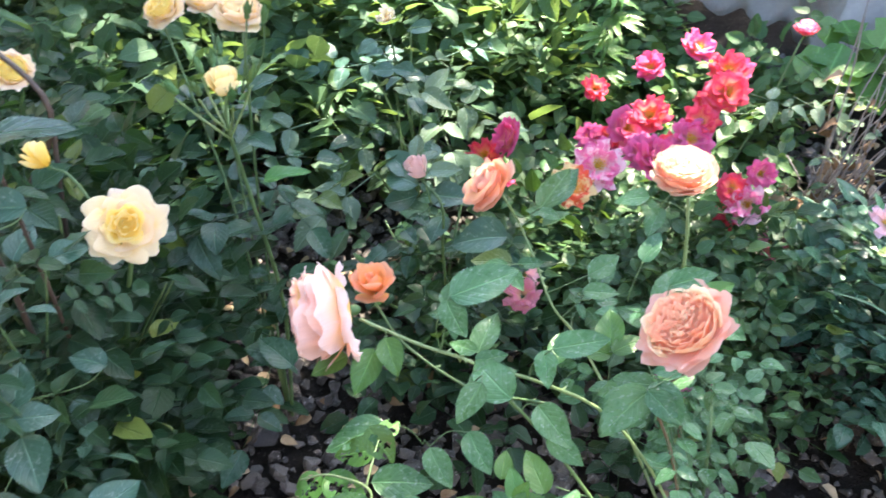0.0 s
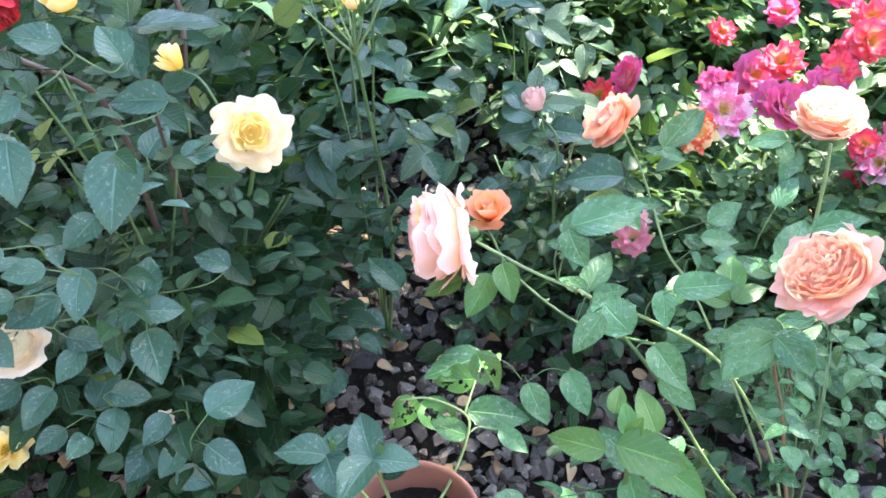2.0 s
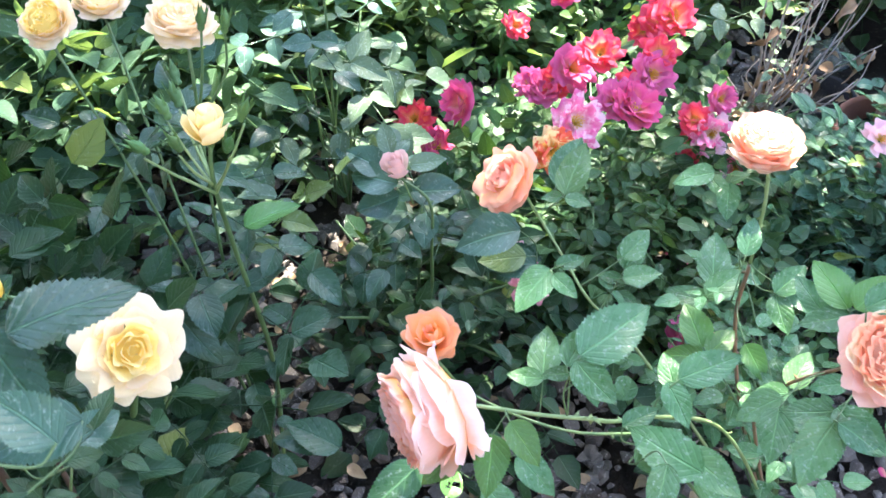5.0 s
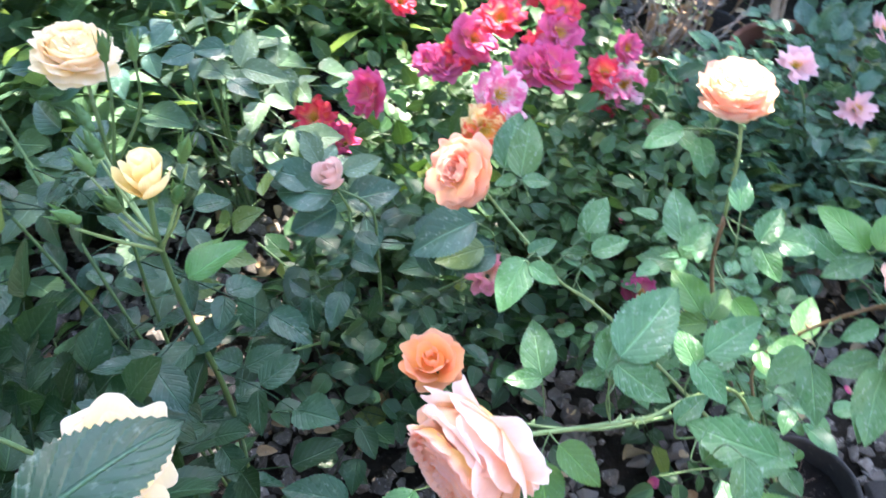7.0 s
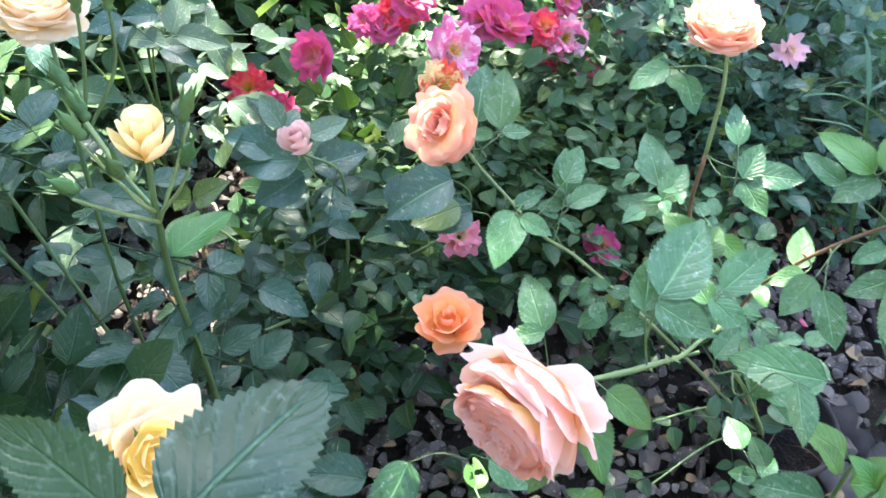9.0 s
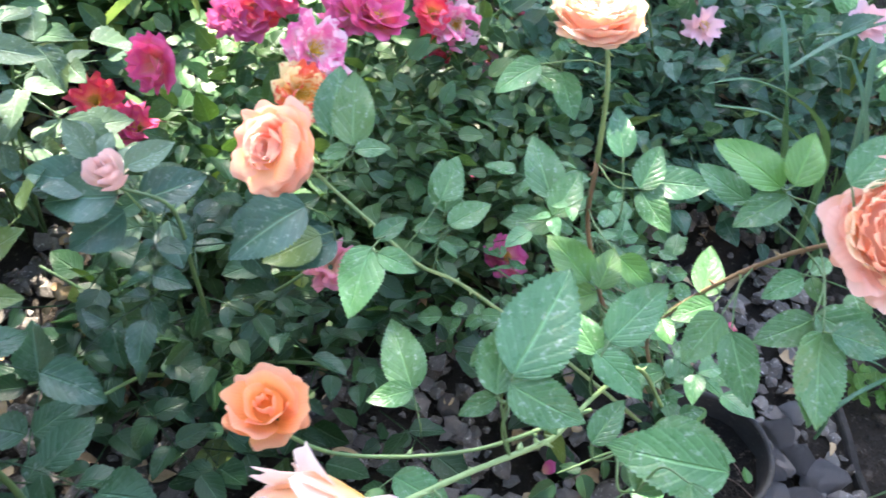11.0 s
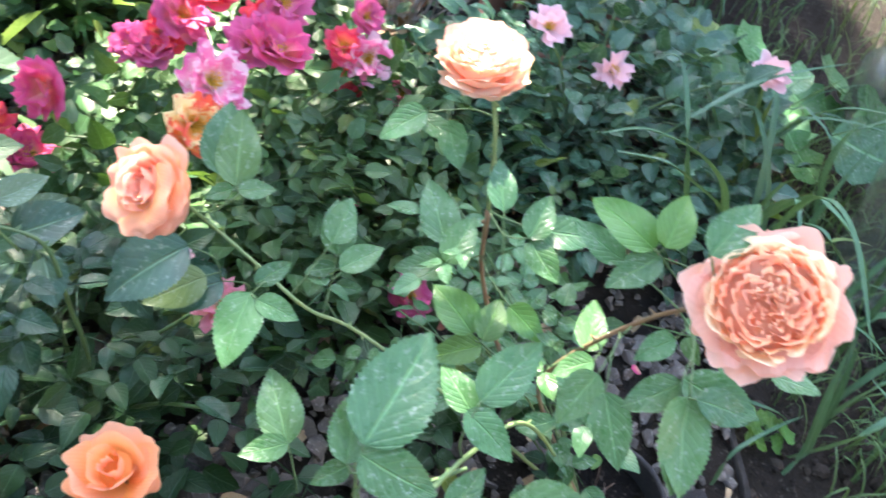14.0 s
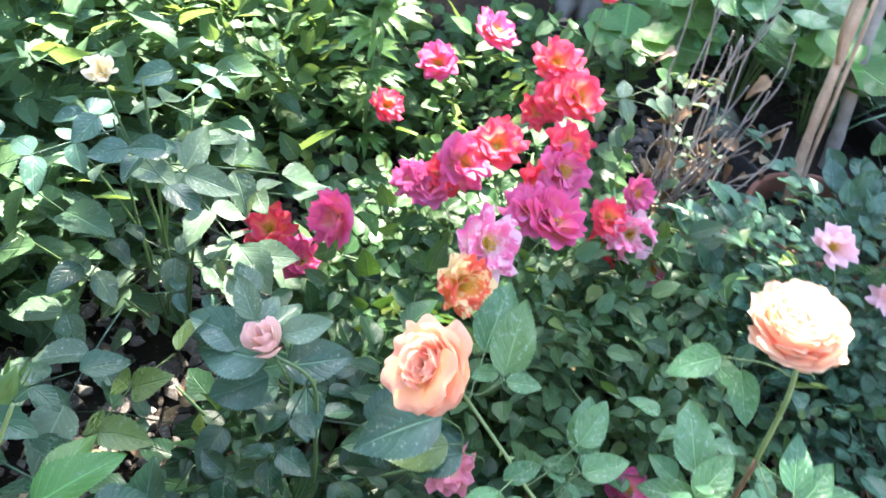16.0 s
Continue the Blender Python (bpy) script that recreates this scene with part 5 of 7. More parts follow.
foliage(dark, "foliage", M_LEAF_SHADE_STUFF, A_DARK, spots, 112)
rosette(dark, (-0.545, 0.48, 0.605), (0.1, -0.4, 0.9), 0.066, M_WHITE, M_WHITE, 113, 3, 7, 94, 0.5, "pale cream rose, petals dropping")
ruffled(dark, (-0.628, 0.48, 0.40), (0.0, -0.3, 0.9), 0.055, M_YELLOW_IN, 2, "small yellow rose")
rosette(dark, (-0.59, 1.028, 0.747), (0.3, -0.5, 0.7), 0.066, M_YELLOW_IN, M_YELLOW, 114, 3, 7, 80, 0.55, "golden yellow rose")
bud(dark, (-0.614, 0.85, 0.80), (-0.1, -0.2, 0.95), 0.038, M_YELLOW_IN, M_YELLOW, 115, "yellow rosebud", 1)
ruffled(dark, (-0.625, 0.609, 0.70), (0.4, -0.4, 0.7), 0.06, M_WHITE, 1, "white rose")
ruffled(dark, (-0.456, 0.536, 0.413), (0.1, -0.5, 0.8), 0.03, M_WHITE, 1, "small yellow flower, half faded", False, 5, 80)

# darkened leaves fill the hollow, so its shade comes from colour
foliage(dark, "undergrowth", M_LEAF_SHADE_STUFF, A_DARK, low_spots(7, -0.58, -0.40, 0.68, 0.98, 0.03, 0.50, 210), 97)

# ---- the crimson rose ----
crimson = thing("rose_bush", "rose bush with one large crimson bloom on an arching cane", "rose bush", at=(-0.85, 0.70, 0))
rosette(crimson, (-0.532, 0.600, 0.905), (0.15, -0.45, -0.5), 0.092, M_CRIMSON, M_CRIMSON, 117, 3, 8, 96, 0.7, "dark crimson rose hanging down")
cane(crimson, [(-0.85, 0.70, -0.02), (-0.80, 0.66, 0.6), (-0.70, 0.63, 0.93), (-0.57, 0.615, 0.955), (-0.537, 0.606, 0.94)], 0.006, 0.0028, M_STEM_BROWN, 118, 10)

# ---- the magenta shrub rose ----
magenta = thing("rose_bush", "low shrub rose covered in magenta and cherry-red blooms", "rose bush", at=(0.42, 1.42, 0.03))
blooms = (
    ((0.620, 1.650, 0.432), M_RED, 0.060, "red"), ((0.585, 1.540, 0.440), M_RED, 0.062, "red"), ((0.600, 1.600, 0.400), M_RED, 0.055, "red"),
    ((0.600, 1.830, 0.400), M_MAGENTA, 0.060, "magenta"), ((0.510, 1.860, 0.335), M_MAGENTA, 0.055, "magenta"),
    ((0.394, 1.554, 0.344), M_PURPLE, 0.064, "violet-pink"), ((0.430, 1.510, 0.400), M_RED, 0.058, "red"), ((0.347, 1.569, 0.292), M_PURPLE, 0.056, "violet-pink"),
    ((0.490, 1.420, 0.400), M_PURPLE, 0.060, "violet-pink"), ((0.515, 1.445, 0.425), M_RED, 0.050, "red"), ((0.399, 1.314, 0.410), M_MAGENTA, 0.068, "magenta"),
    ((0.618, 1.361, 0.282), M_PINKWHITE, 0.058, "pink and white"), ((0.681, 1.351, 0.188), M_PINKWHITE, 0.052, "pink and white"), ((0.590, 1.390, 0.30), M_RED, 0.046, "red"))
for i, (q, mat, d, word) in enumerate(blooms):
    way = (0.35 * math.sin(i * 2.7) - 0.1, -0.55 + 0.2 * math.cos(i * 1.9), 0.8)
    if i in (0, 2, 5, 7, 8, 10, 11):
        side = Vector(q) + Vector((0.034 * math.cos(i * 2.1), 0.02, 0.026 * math.sin(i * 2.1) - 0.012))
        ruffled(magenta, side, (way[0] - 0.4, way[1], way[2]), d * 1.2, (M_MAGENTA, M_PURPLE, M_RED)[i % 3], i + 1, "ruffled rose in a crowded cluster")
    ruffled(magenta, q, way, d * 1.5, mat, i, word + " ruffled rose with a yellow heart")
blooms = (
    ((0.287, 1.303, 0.415), M_PINKWHITE, 0.066, "pink and white"), ((0.237, 1.268, 0.395), M_STRIPED, 0.060, "orange-red, cream-splashed"),
    ((0.125, 1.586, 0.179), M_MAGENTA, 0.060, "magenta"), ((0.097, 1.629, 0.223), M_RED, 0.058, "red"), ((0.110, 1.605, 0.185), M_MAGENTA, 0.05, "magenta"),
    ((0.140, 1.450, 0.385), M_MAGENTA, 0.056, "magenta"), ((0.357, 1.770, 0.325), M_RED, 0.045, "red"), ((0.640, 1.400, 0.335), M_PURPLE, 0.045, "violet-pink"),
    ((0.426, 1.042, 0.116), M_PURPLE, 0.052, "faded purple"), ((0.142, 1.086, 0.280), M_WILT, 0.046, "wilting pink"), ((0.156, 1.206, 0.222), M_PALEPINK, 0.046, "pale magenta"))
for i, (q, mat, d, word) in enumerate(blooms):
    way = ((0.1, -0.6, 0.6), (0.05, -0.75, 0.5), (0.2, -0.5, 0.8), (-0.2, -0.4, 0.8), (-0.1, -0.5, 0.8), (-0.8, -0.3, 0.4))[i % 6]
    ruffled(magenta, q, way, d * 1.45, mat, i + 3, word + " ruffled rose", i not in (9, 5))
bud(magenta, (0.835, 1.80, 0.475), (0, -0.1, 1), 0.042, M_PINKWHITE, M_RED, 190, "red and white opening rose", 4, 0.9)
s = cane(magenta, [(0.60, 1.62, 0.02), (0.76, 1.75, 0.25), (0.83, 1.80, 0.445)], 0.0045, 0.0025, M_STEM_GREEN, 191, 5)
leaves_along(magenta, s, random.Random(192), L_SMALL, 0.04, 0.3, 0.3, (1.2, 1.7))
rngm = random.Random(150)
for i in range(46):
    a, r = rngm.uniform(0, 6.28), math.sqrt(rngm.random())
    x, y = 0.42 + 0.30 * r * math.cos(a), 1.43 + 0.36 * r * math.sin(a)
    if y < 1.12:
        continue
    z = ground_z(x, y) + (0.36 - 0.16 * r) * rngm.uniform(0.55, 1.0)
    tip = Vector((x, y, z))
    mid = Vector((0.42, 1.42, 0.03)).lerp(tip, 0.5) + Vector((0, 0, 0.05))
    s = cane(magenta, [(0.42, 1.42, 0.03), mid, tip], 0.0035, 0.0016, M_STEM_GREEN, 200 + i)
    leaves_along(magenta, s, rngm, L_SMALL, 0.048, 0.3, 0.2, (0.8, 1.3))
foliage(magenta, "foliage", M_LEAF_SMALL_STUFF, A_SMALL, crown_spots(random.Random(151), (0.44, 1.42), 0.36, 0.30, 430, 0.05), 152, scale=(0.95, 1.5))

# ---- the pale pink rose bush ----
pale = thing("rose_bush", "low rose bush with small dark leaves and pale pink blooms", "rose bush", at=(0.92, 1.12, 0.12))
for i, (q, way) in enumerate((((0.756, 1.121, 0.42), (-0.3, -0.4, 0.85)), ((0.921, 1.083, 0.295), (-0.3, -0.55, 0.75)), ((1.092, 0.89, 0.329), (-0.2, -0.5, 0.8)),
                              ((1.06, 1.18, 0.36), (0.2, -0.6, 0.7)), ((1.195, 1.150, 0.373), (-0.3, -0.4, 0.8)))):
    ruffled(pale, q, way, 0.072, M_PALEPINK, i, "pale pink open rose, petals curling", True, 6, 74)
    cane(pale, [(0.92, 1.12, 0.10), Vector((0.92, 1.12, 0.10)).lerp(q, 0.6) + Vector((0, 0, 0.03)), Vector(q) + Vector((0, 0, -0.012))], 0.003, 0.0016, M_STEM_GREEN, 260 + i)
rngp = random.Random(250)
for i in range(34):
    a, r = rngp.uniform(0, 6.28), math.sqrt(rngp.random())
    x, y = 0.93 + 0.24 * r * math.cos(a), 1.10 + 0.26 * r * math.sin(a)
    tip = Vector((x, y, ground_z(x, y) + (0.20 - 0.09 * r) * rngp.uniform(0.5, 1.0)))
    s = cane(pale, [(0.92, 1.12, 0.10), Vector((0.92, 1.12, 0.10)).lerp(tip, 0.5) + Vector((0, 0, 0.04)), tip], 0.003, 0.0015, M_STEM_GREEN, 270 + i)
    leaves_along(pale, s, rngp, L_SMALL_DARK, 0.04, 0.25, 0.1, (0.75, 1.15))

foliage(pale, "foliage", M_LEAF_PALE_STUFF, A_ROUND, [q for q in crown_spots(random.Random(251), (0.95, 1.14), 0.31, 0.25, 330, 0.1) if q[0].y < 1.31], 252)

# ---- young plants in front ----
shoot = thing("rose_bush", "young rose shoots with fresh leaves rising from a brown pot", "rose bush", at=(0.09, 0.49, 0.1))
for i, (base, tip) in enumerate((((0.09, 0.50, 0.02), (0.077, 0.489, 0.545)), ((0.10, 0.50, 0.02), (0.105, 0.515, 0.515)))):
    s = cane(shoot, [base, (base[0] + 0.01, base[1], 0.28), tip], 0.0045, 0.002, M_STEM_GREEN, 300 + i, 5)
    leaves_along(shoot, s, random.Random(302 + i), L_MID, 0.06, 0.45, 0.3, (0.7, 1.0), 1.0, 0.9)
blades(shoot, S_FRESH, (
    (0.056, 0.483, 0.526, -0.98, 0.20, 0.02, 0.061), (0.064, 0.478, 0.545, 0.97, -0.26, 0.02, 0.072), (0.062, 0.516, 0.545, 0.24, 0.88, 0.40, 0.032),
    (0.077, 0.489, 0.545, -0.1, 0.7, 0.6, 0.035), (0.077, 0.489, 0.545, 0.3, 0.2, 0.9, 0.028),
    (0.112, 0.525, 0.507, -0.36, 0.85, 0.38, 0.053), (0.101, 0.506, 0.495, 0.78, -0.63, 0.04, 0.074)), 2, (0.0, -0.38, 0.92))
blades(shoot, S_MID, ((0.102, 0.514, 0.449, -0.65, 0.74, 0.13, 0.067), (0.09, 0.50, 0.46, 0.2, -0.8, -0.2, 0.065)), 3)
make_pot("plant_pot", "reddish-brown plastic pot standing on gravel", (-0.16, 0.555), 0.092, 0.215, 0.20, M_TERRACOTTA)
potted = thing("young_plant", "young broad-leaved plant with insect-eaten leaves in the brown pot", "plant", at=(-0.16, 0.56, 0.16))
potted_stalk = cane(potted, [(-0.15, 0.575, 0.16), (-0.118, 0.632, 0.20), (-0.100, 0.674, 0.25), (-0.107, 0.696, 0.27), (-0.16, 0.705, 0.285), (-0.20, 0.70, 0.28)], 0.0026, 0.0014, M_STEM_PALE, 310)
cane(potted, [(-0.107, 0.696, 0.27), (-0.098, 0.74, 0.282), (-0.091, 0.77, 0.29)], 0.0018, 0.0012, M_STEM_PALE, 311)
blades(potted, S_EATEN, (
    (-0.192, 0.812, 0.125, 0.90, -0.39, -0.20, 0.078), (-0.197, 0.817, 0.126, -0.72, -0.67, -0.21, 0.064),
    (-0.098, 0.75, 0.283, -0.8, -0.1, -0.05, 0.060), (-0.091, 0.77, 0.288, 0.6, 0.7, 0.1, 0.042), (-0.09, 0.65, 0.46, 0.5, -0.5, -0.5, 0.055)), 0, (0.0, -0.38, 0.92))
blades(potted, S_MID, (
    (-0.108, 0.773, 0.172, 1.00, 0.05, 0.02, 0.098), (-0.018, 0.818, 0.199, 0.38, -0.86, -0.35, 0.071), (-0.056, 0.696, 0.241, 0.84, -0.51, -0.19, 0.052),
    (-0.096, 0.886, 0.177, -0.88, -0.44, -0.17, 0.107), (0.044, 0.851, 0.198, 0.40, -0.85, -0.34, 0.077),
    (-0.10, 0.675, 0.25, -0.9, 0.2, 0.0, 0.06)), 1, (0.0, -0.38, 0.92), (potted_stalk,))
for i, tip in enumerate(((-0.197, 0.520, 0.405), (-0.255, 0.525, 0.395))):
    cane(potted, [(-0.17, 0.56, 0.155), ((tip[0] - 0.17) / 2, (tip[1] + 0.56) / 2, 0.27), tip], 0.003, 0.002, M_STEM_PALE, 312 + i)
    for k in range(3):
        w = 2.1 * k + i
        blade(potted, S_DUSTY, tip, (math.cos(w), math.sin(w), 0.15), 0.055 + 0.008 * k, i + k)
    green_bud(potted, (tip[0] + 0.01, tip[1], tip[2] + 0.02), (0, -0.1, 1), 0.009, 316 + i)
blades(potted, S_GLOSSY, ((-0.230, 0.525, 0.365, -0.89, 0.23, 0.39, 0.072), (-0.19, 0.53, 0.355, 0.7, 0.3, 0.3, 0.05)), 1)
# ---- the mildewed bush and its neighbours at the back ----
mild = thing("rose_bush", "thin rose bush with pale mildewed leaves and one withered bloom", "rose bush", at=(-0.05, 1.66, 0))
ruffled(mild, (-0.115, 1.60, 0.57), (-0.2, -0.3, 0.6), 0.05, M_WHITE, 2, "withered off-white rose", False, 9, 30)
for i, tip in enumerate(((-0.115, 1.60, 0.55), (0.01, 1.62, 0.38), (-0.10, 1.55, 0.30), (0.02, 1.75, 0.42), (-0.16, 1.72, 0.40))):
    s = cane(mild, [(-0.05, 1.66, -0.02), (-0.05 + (tip[0] + 0.05) * 0.4, 1.66 + (tip[1] - 1.66) * 0.4, tip[2] * 0.55), tip], 0.0034, 0.0016, M_STEM_GREEN, 350 + i, 5)
    leaves_along(mild, s, random.Random(352 + i), L_MILDEW if i else L_GLOSSY, 0.11, 0.45, 0.15, (0.7, 1.1))
mild_cane = cane(mild, [(-0.05, 1.66, -0.02), (-0.07, 1.62, 0.25), (-0.07, 1.60, 0.42), (-0.07, 1.61, 0.55)], 0.0034, 0.0018, M_STEM_GREEN, 349, 6)
blades(mild, S_MILDEW, (
    (-0.042, 1.537, 0.443, 0.80, -0.56, -0.22, 0.075), (-0.035, 1.582, 0.417, 0.70, 0.54, 0.46, 0.072), (-0.039, 1.567, 0.421, -0.53, -0.70, -0.49, 0.058)), 0, (-0.1, -0.55, 0.83), (mild_cane,))
blades(mild, S_DUSTY, (
    (-0.063, 1.543, 0.482, -0.90, 0.40, 0.17, 0.050), (-0.103, 1.580, 0.469, -1.00, 0.06, -0.04, 0.054), (-0.136, 1.533, 0.555, -0.81, -0.45, -0.37, 0.045),
    (-0.027, 1.628, 0.545, -0.99, 0.04, -0.10, 0.054)), 2, (-0.1, -0.55, 0.83), (mild_cane,))
# clusters of broad leaves on the upper canes
for i, (q, way, k, stock) in enumerate((((-0.04, 1.66, 0.37), (0.9, -0.2, -0.15), 1.35, L_MILDEW), ((-0.03, 1.66, 0.36), (0.3, -0.9, -0.3), 1.2, L_MILDEW), ((-0.10, 1.64, 0.46), (-0.9, -0.1, 0.0), 1.35, L_DUSTY),
                                        ((-0.11, 1.64, 0.47), (0.4, -0.8, -0.2), 1.3, L_DUSTY), ((-0.11, 1.63, 0.44), (-0.3, 0.9, 0.1), 1.2, L_DUSTY), ((-0.12, 1.61, 0.31), (-0.7, -0.5, -0.2), 1.2, L_MILDEW),
                                        ((-0.12, 1.61, 0.30), (0.6, -0.6, -0.2), 1.1, L_MILDEW), ((-0.15, 1.52, 0.25), (-0.6, -0.7, -0.1), 1.3, L_MILDEW), ((-0.13, 1.53, 0.25), (0.9, -0.2, 0.0), 1.1, L_DUSTY),
                                        ((-0.20, 1.70, 0.42), (-0.9, 0.2, 0.1), 1.3, L_DUSTY), ((-0.26, 1.60, 0.34), (-0.8, -0.4, 0.0), 1.2, L_MILDEW), ((0.0, 1.74, 0.42), (0.6, 0.6, 0.0), 1.2, L_DUSTY))):
    put("leaf", stock[i % 3], mild, aim(q, way, (0.15 * math.sin(i * 2), -0.35, 1), k))
for i, tip in enumerate(((-0.04, 1.66, 0.38), (-0.11, 1.635, 0.48), (-0.15, 1.52, 0.26), (-0.26, 1.60, 0.35))):
    cane(mild, [(-0.08, 1.66, 0), ((tip[0] - 0.09) / 2, (tip[1] + 1.66) / 2, tip[2] * 0.55), tip], 0.003, 0.0015, M_STEM_GREEN, 380 + i, 6)
# leaves behind the red cluster and below the cream rose; pale stock imitates sun
for i, (x, y, z) in enumerate(((0.62, 1.53, 0.45), (0.74, 1.57, 0.42), (0.80, 1.58, 0.40), (0.68, 1.60, 0.36))):
    put("leaf", L_MILDEW[i % 3], magenta, aim((x, y, z), (0.8 - 0.5 * i, -0.3 + 0.2 * i, -0.1), (-0.2, -0.3, 1), 0.8))
whitefl = thing("rose_bush", "low bush with a single white rose near the gravel", "rose bush", at=(-0.32, 1.86, 0))
ruffled(whitefl, (-0.288, 1.813, 0.130), (0, -0.6, 0.7), 0.062, M_WHITE, 0, "white open rose", False)
s = cane(whitefl, [(-0.32, 1.92, -0.02), (-0.31, 1.87, 0.08), (-0.29, 1.82, 0.12)], 0.003, 0.002, M_STEM_GREEN, 370)
for i in range(7):
    w = i * 0.9
    s = cane(whitefl, [(-0.32, 1.92, 0), (-0.32 + 0.08 * math.cos(w), 1.92 + 0.08 * math.sin(w), 0.12), (-0.32 + 0.2 * math.cos(w), 1.92 + 0.17 * math.sin(w), 0.18)], 0.003, 0.0015, M_STEM_GREEN, 371 + i)
    leaves_along(whitefl, s, random.Random(372 + i), L_GLOSSY, 0.05, 0.3, 0.1, (0.7, 1.0))

WOODS = (
    ((-0.95, 1.55), 0.42, 0.62, 620, M_LEAF_SHADE_STUFF, "dark leafy bush behind the yellow roses"),
    ((-0.55, 1.95), 0.38, 0.62, 309, M_LEAF_BACK, "leafy green rose bush at the back of the bed"),
    ((-1.05, 2.35), 0.55, 0.80, 388, M_LEAF_BACK, "tall leafy bush at the back of the bed"),
    ((-0.15, 2.30), 0.45, 0.66, 388, M_LEAF_BACK, "leafy green rose bush at the back of the bed"),
    ((0.30, 2.22), 0.30, 0.48, 420, M_LEAF_BRIGHT, "bright green herbs in patchy sun"),
    ((0.38, 2.40), 0.34, 0.42, 500, M_LEAF_BRIGHT, "bright green herbs in patchy sun"),
    ((-0.50, 2.85), 0.55, 0.60, 620, M_LEAF_BRIGHT, "sunlit green undergrowth behind the bed"),
    ((0.35, 2.95), 0.55, 0.55, 620, M_LEAF_BRIGHT, "sunlit green undergrowth behind the bed"),
    ((-1.60, 1.60), 0.55, 0.80, 520, M_LEAF_SHADE_STUFF, "dark leafy bush at the bed's end"),
    ((-1.25, 0.85), 0.40, 0.70, 420, M_LEAF_SHADE_STUFF, "dark leafy bush at the bed's end"),
    ((0.72, 1.98), 0.24, 0.20, 280, M_LEAF_BRIGHT, "low green weeds behind the shrub rose"),
    # dark leaf colour on these weeds stands for shade behind the tubs
    ((1.85, 1.72), 0.40, 0.34, 320, M_LEAF_SHADE_STUFF, "low weeds behind the tubs, coloured dark for shade"),
    ((1.45, 1.95), 0.30, 0.26, 240, M_LEAF_SHADE_STUFF, "low weeds behind the tubs, coloured dark for shade"),
    ((-1.6, 2.9), 0.6, 0.8, 420, M_LEAF_BACK, "tall leafy bush at the back of the bed"),
    ((1.9, 3.2), 0.6, 0.5, 420, M_LEAF_BRIGHT, "sunlit green undergrowth behind the bed"))
for i, (c, r, h, count, mat, text) in enumerate(WOODS):
    back_bush("leafy_bush", text, c, r, h, count, mat, A_HERB if mat is M_LEAF_BRIGHT else (A_DARK if mat is M_LEAF_SHADE_STUFF else A_BACK), 400 + 10 * i,
              group="bushes at the back of the bed", low=0.12)

CANOPY_CLUMPS = 3500
# gaps in the unseen crown, chosen to light single blooms, by where light meets ground: x, y, radius
CROWN_GAPS = ((1.25, 0.82, 0.17), (-0.02, 0.46, 0.19), (0.09, 1.08, 0.12), (-0.32, 1.50, 0.18), (-0.16, 1.36, 0.11), (0.45, 1.55, 0.25), (0.75, 1.30, 0.16), (0.2, 1.25, 0.12), (-0.50, 1.85, 0.28), (-0.12, 1.80, 0.24), (0.35, 1.95, 0.25), (-0.12, 1.58, 0.08), (-0.27, 1.20, 0.07), (-0.42, 1.36, 0.08), (-0.20, 0.71, 0.15), (-0.44, 0.32, 0.09), (-0.11, 0.15, 0.06))


def canopy_cover(x, y):
    """How densely the crown stands over a spot of the bed: close in front, broken at the back."""
    for gx, gy, r in CROWN_GAPS:
        if math.hypot(x - gx, y - gy) < r:
            return 0.0
    if y < 0.95:
        return 0.97
    if x > 0.92 and y > 1.05:
        return 0.82
    lumps = noise.noise(Vector((x * 2.6 + 4, y * 2.6, 1.7))) + 0.8 * noise.noise(Vector((x * 7.0, y * 7.0, 4.1)))
    return 0.72 if lumps < 0.08 else 0.04



# ---- the bed on the right: long grass, bottles, pots ----
def grass_blade(length, width, bend, rng, rows=9):
    verts, faces, uvs = [], [], []
    y = z = 0.0
    lean = rng.uniform(0.02, 0.25)
    kink = rng.uniform(0.45, 0.8)
    for i in range(rows + 1):
        s = i / rows
        w = width / 2 * (0.7 + 0.6 * s) * (1 - s ** 2.5) + 0.0002
        verts += [(-w, y, z + w * 0.5), (0, y, z), (w, y, z + w * 0.5)]
        uvs += [(0.1, s), (0.5, s), (0.9, s)]
        phi = lean + bend * s ** 1.4 + (0.5 * bend if s > kink else 0)
        y += math.sin(phi) * length / rows
        z += math.cos(phi) * length / rows
    for i in range(rows):
        for c in range(2):
            faces.append((i * 3 + c, i * 3 + c + 1, i * 3 + 4 + c, i * 3 + 3 + c))
    return verts, faces, uvs


def make_tuft(centre, count, length, seed, label, width=0.009):
    rng = random.Random(seed)
    tuft = thing("grass_tuft", label, "grass", "tufts of long grass", at=(centre[0], centre[1], ground_z(*centre)))
    for i in range(count):
        v, f, u = grass_blade(length * rng.uniform(0.55, 1.1), width * rng.uniform(0.7, 1.3), rng.uniform(0.3, 1.9), rng)
        x, y = centre[0] + rng.gauss(0, 0.025), centre[1] + rng.gauss(0, 0.025)
        put("grass_blade", mesh_from("grass_blade", v, f, M_GRASS, u), tuft, Matrix.Translation((x, y, ground_z(x, y) - 0.005)) @ Matrix.Rotation(rng.uniform(0, 6.28), 4, "Z"))


make_tuft((1.00, 0.74), 6, 0.46, 500, "tuft of long arching green grass leaves", 0.014)
make_tuft((0.93, 0.56), 6, 0.38, 501, "tuft of long arching green grass leaves", 0.013)
make_tuft((0.82, 0.36), 6, 0.34, 502, "tuft of long arching green grass leaves", 0.012)
make_tuft((1.13, 0.90), 11, 0.40, 503, "tuft of long arching green grass leaves", 0.010)
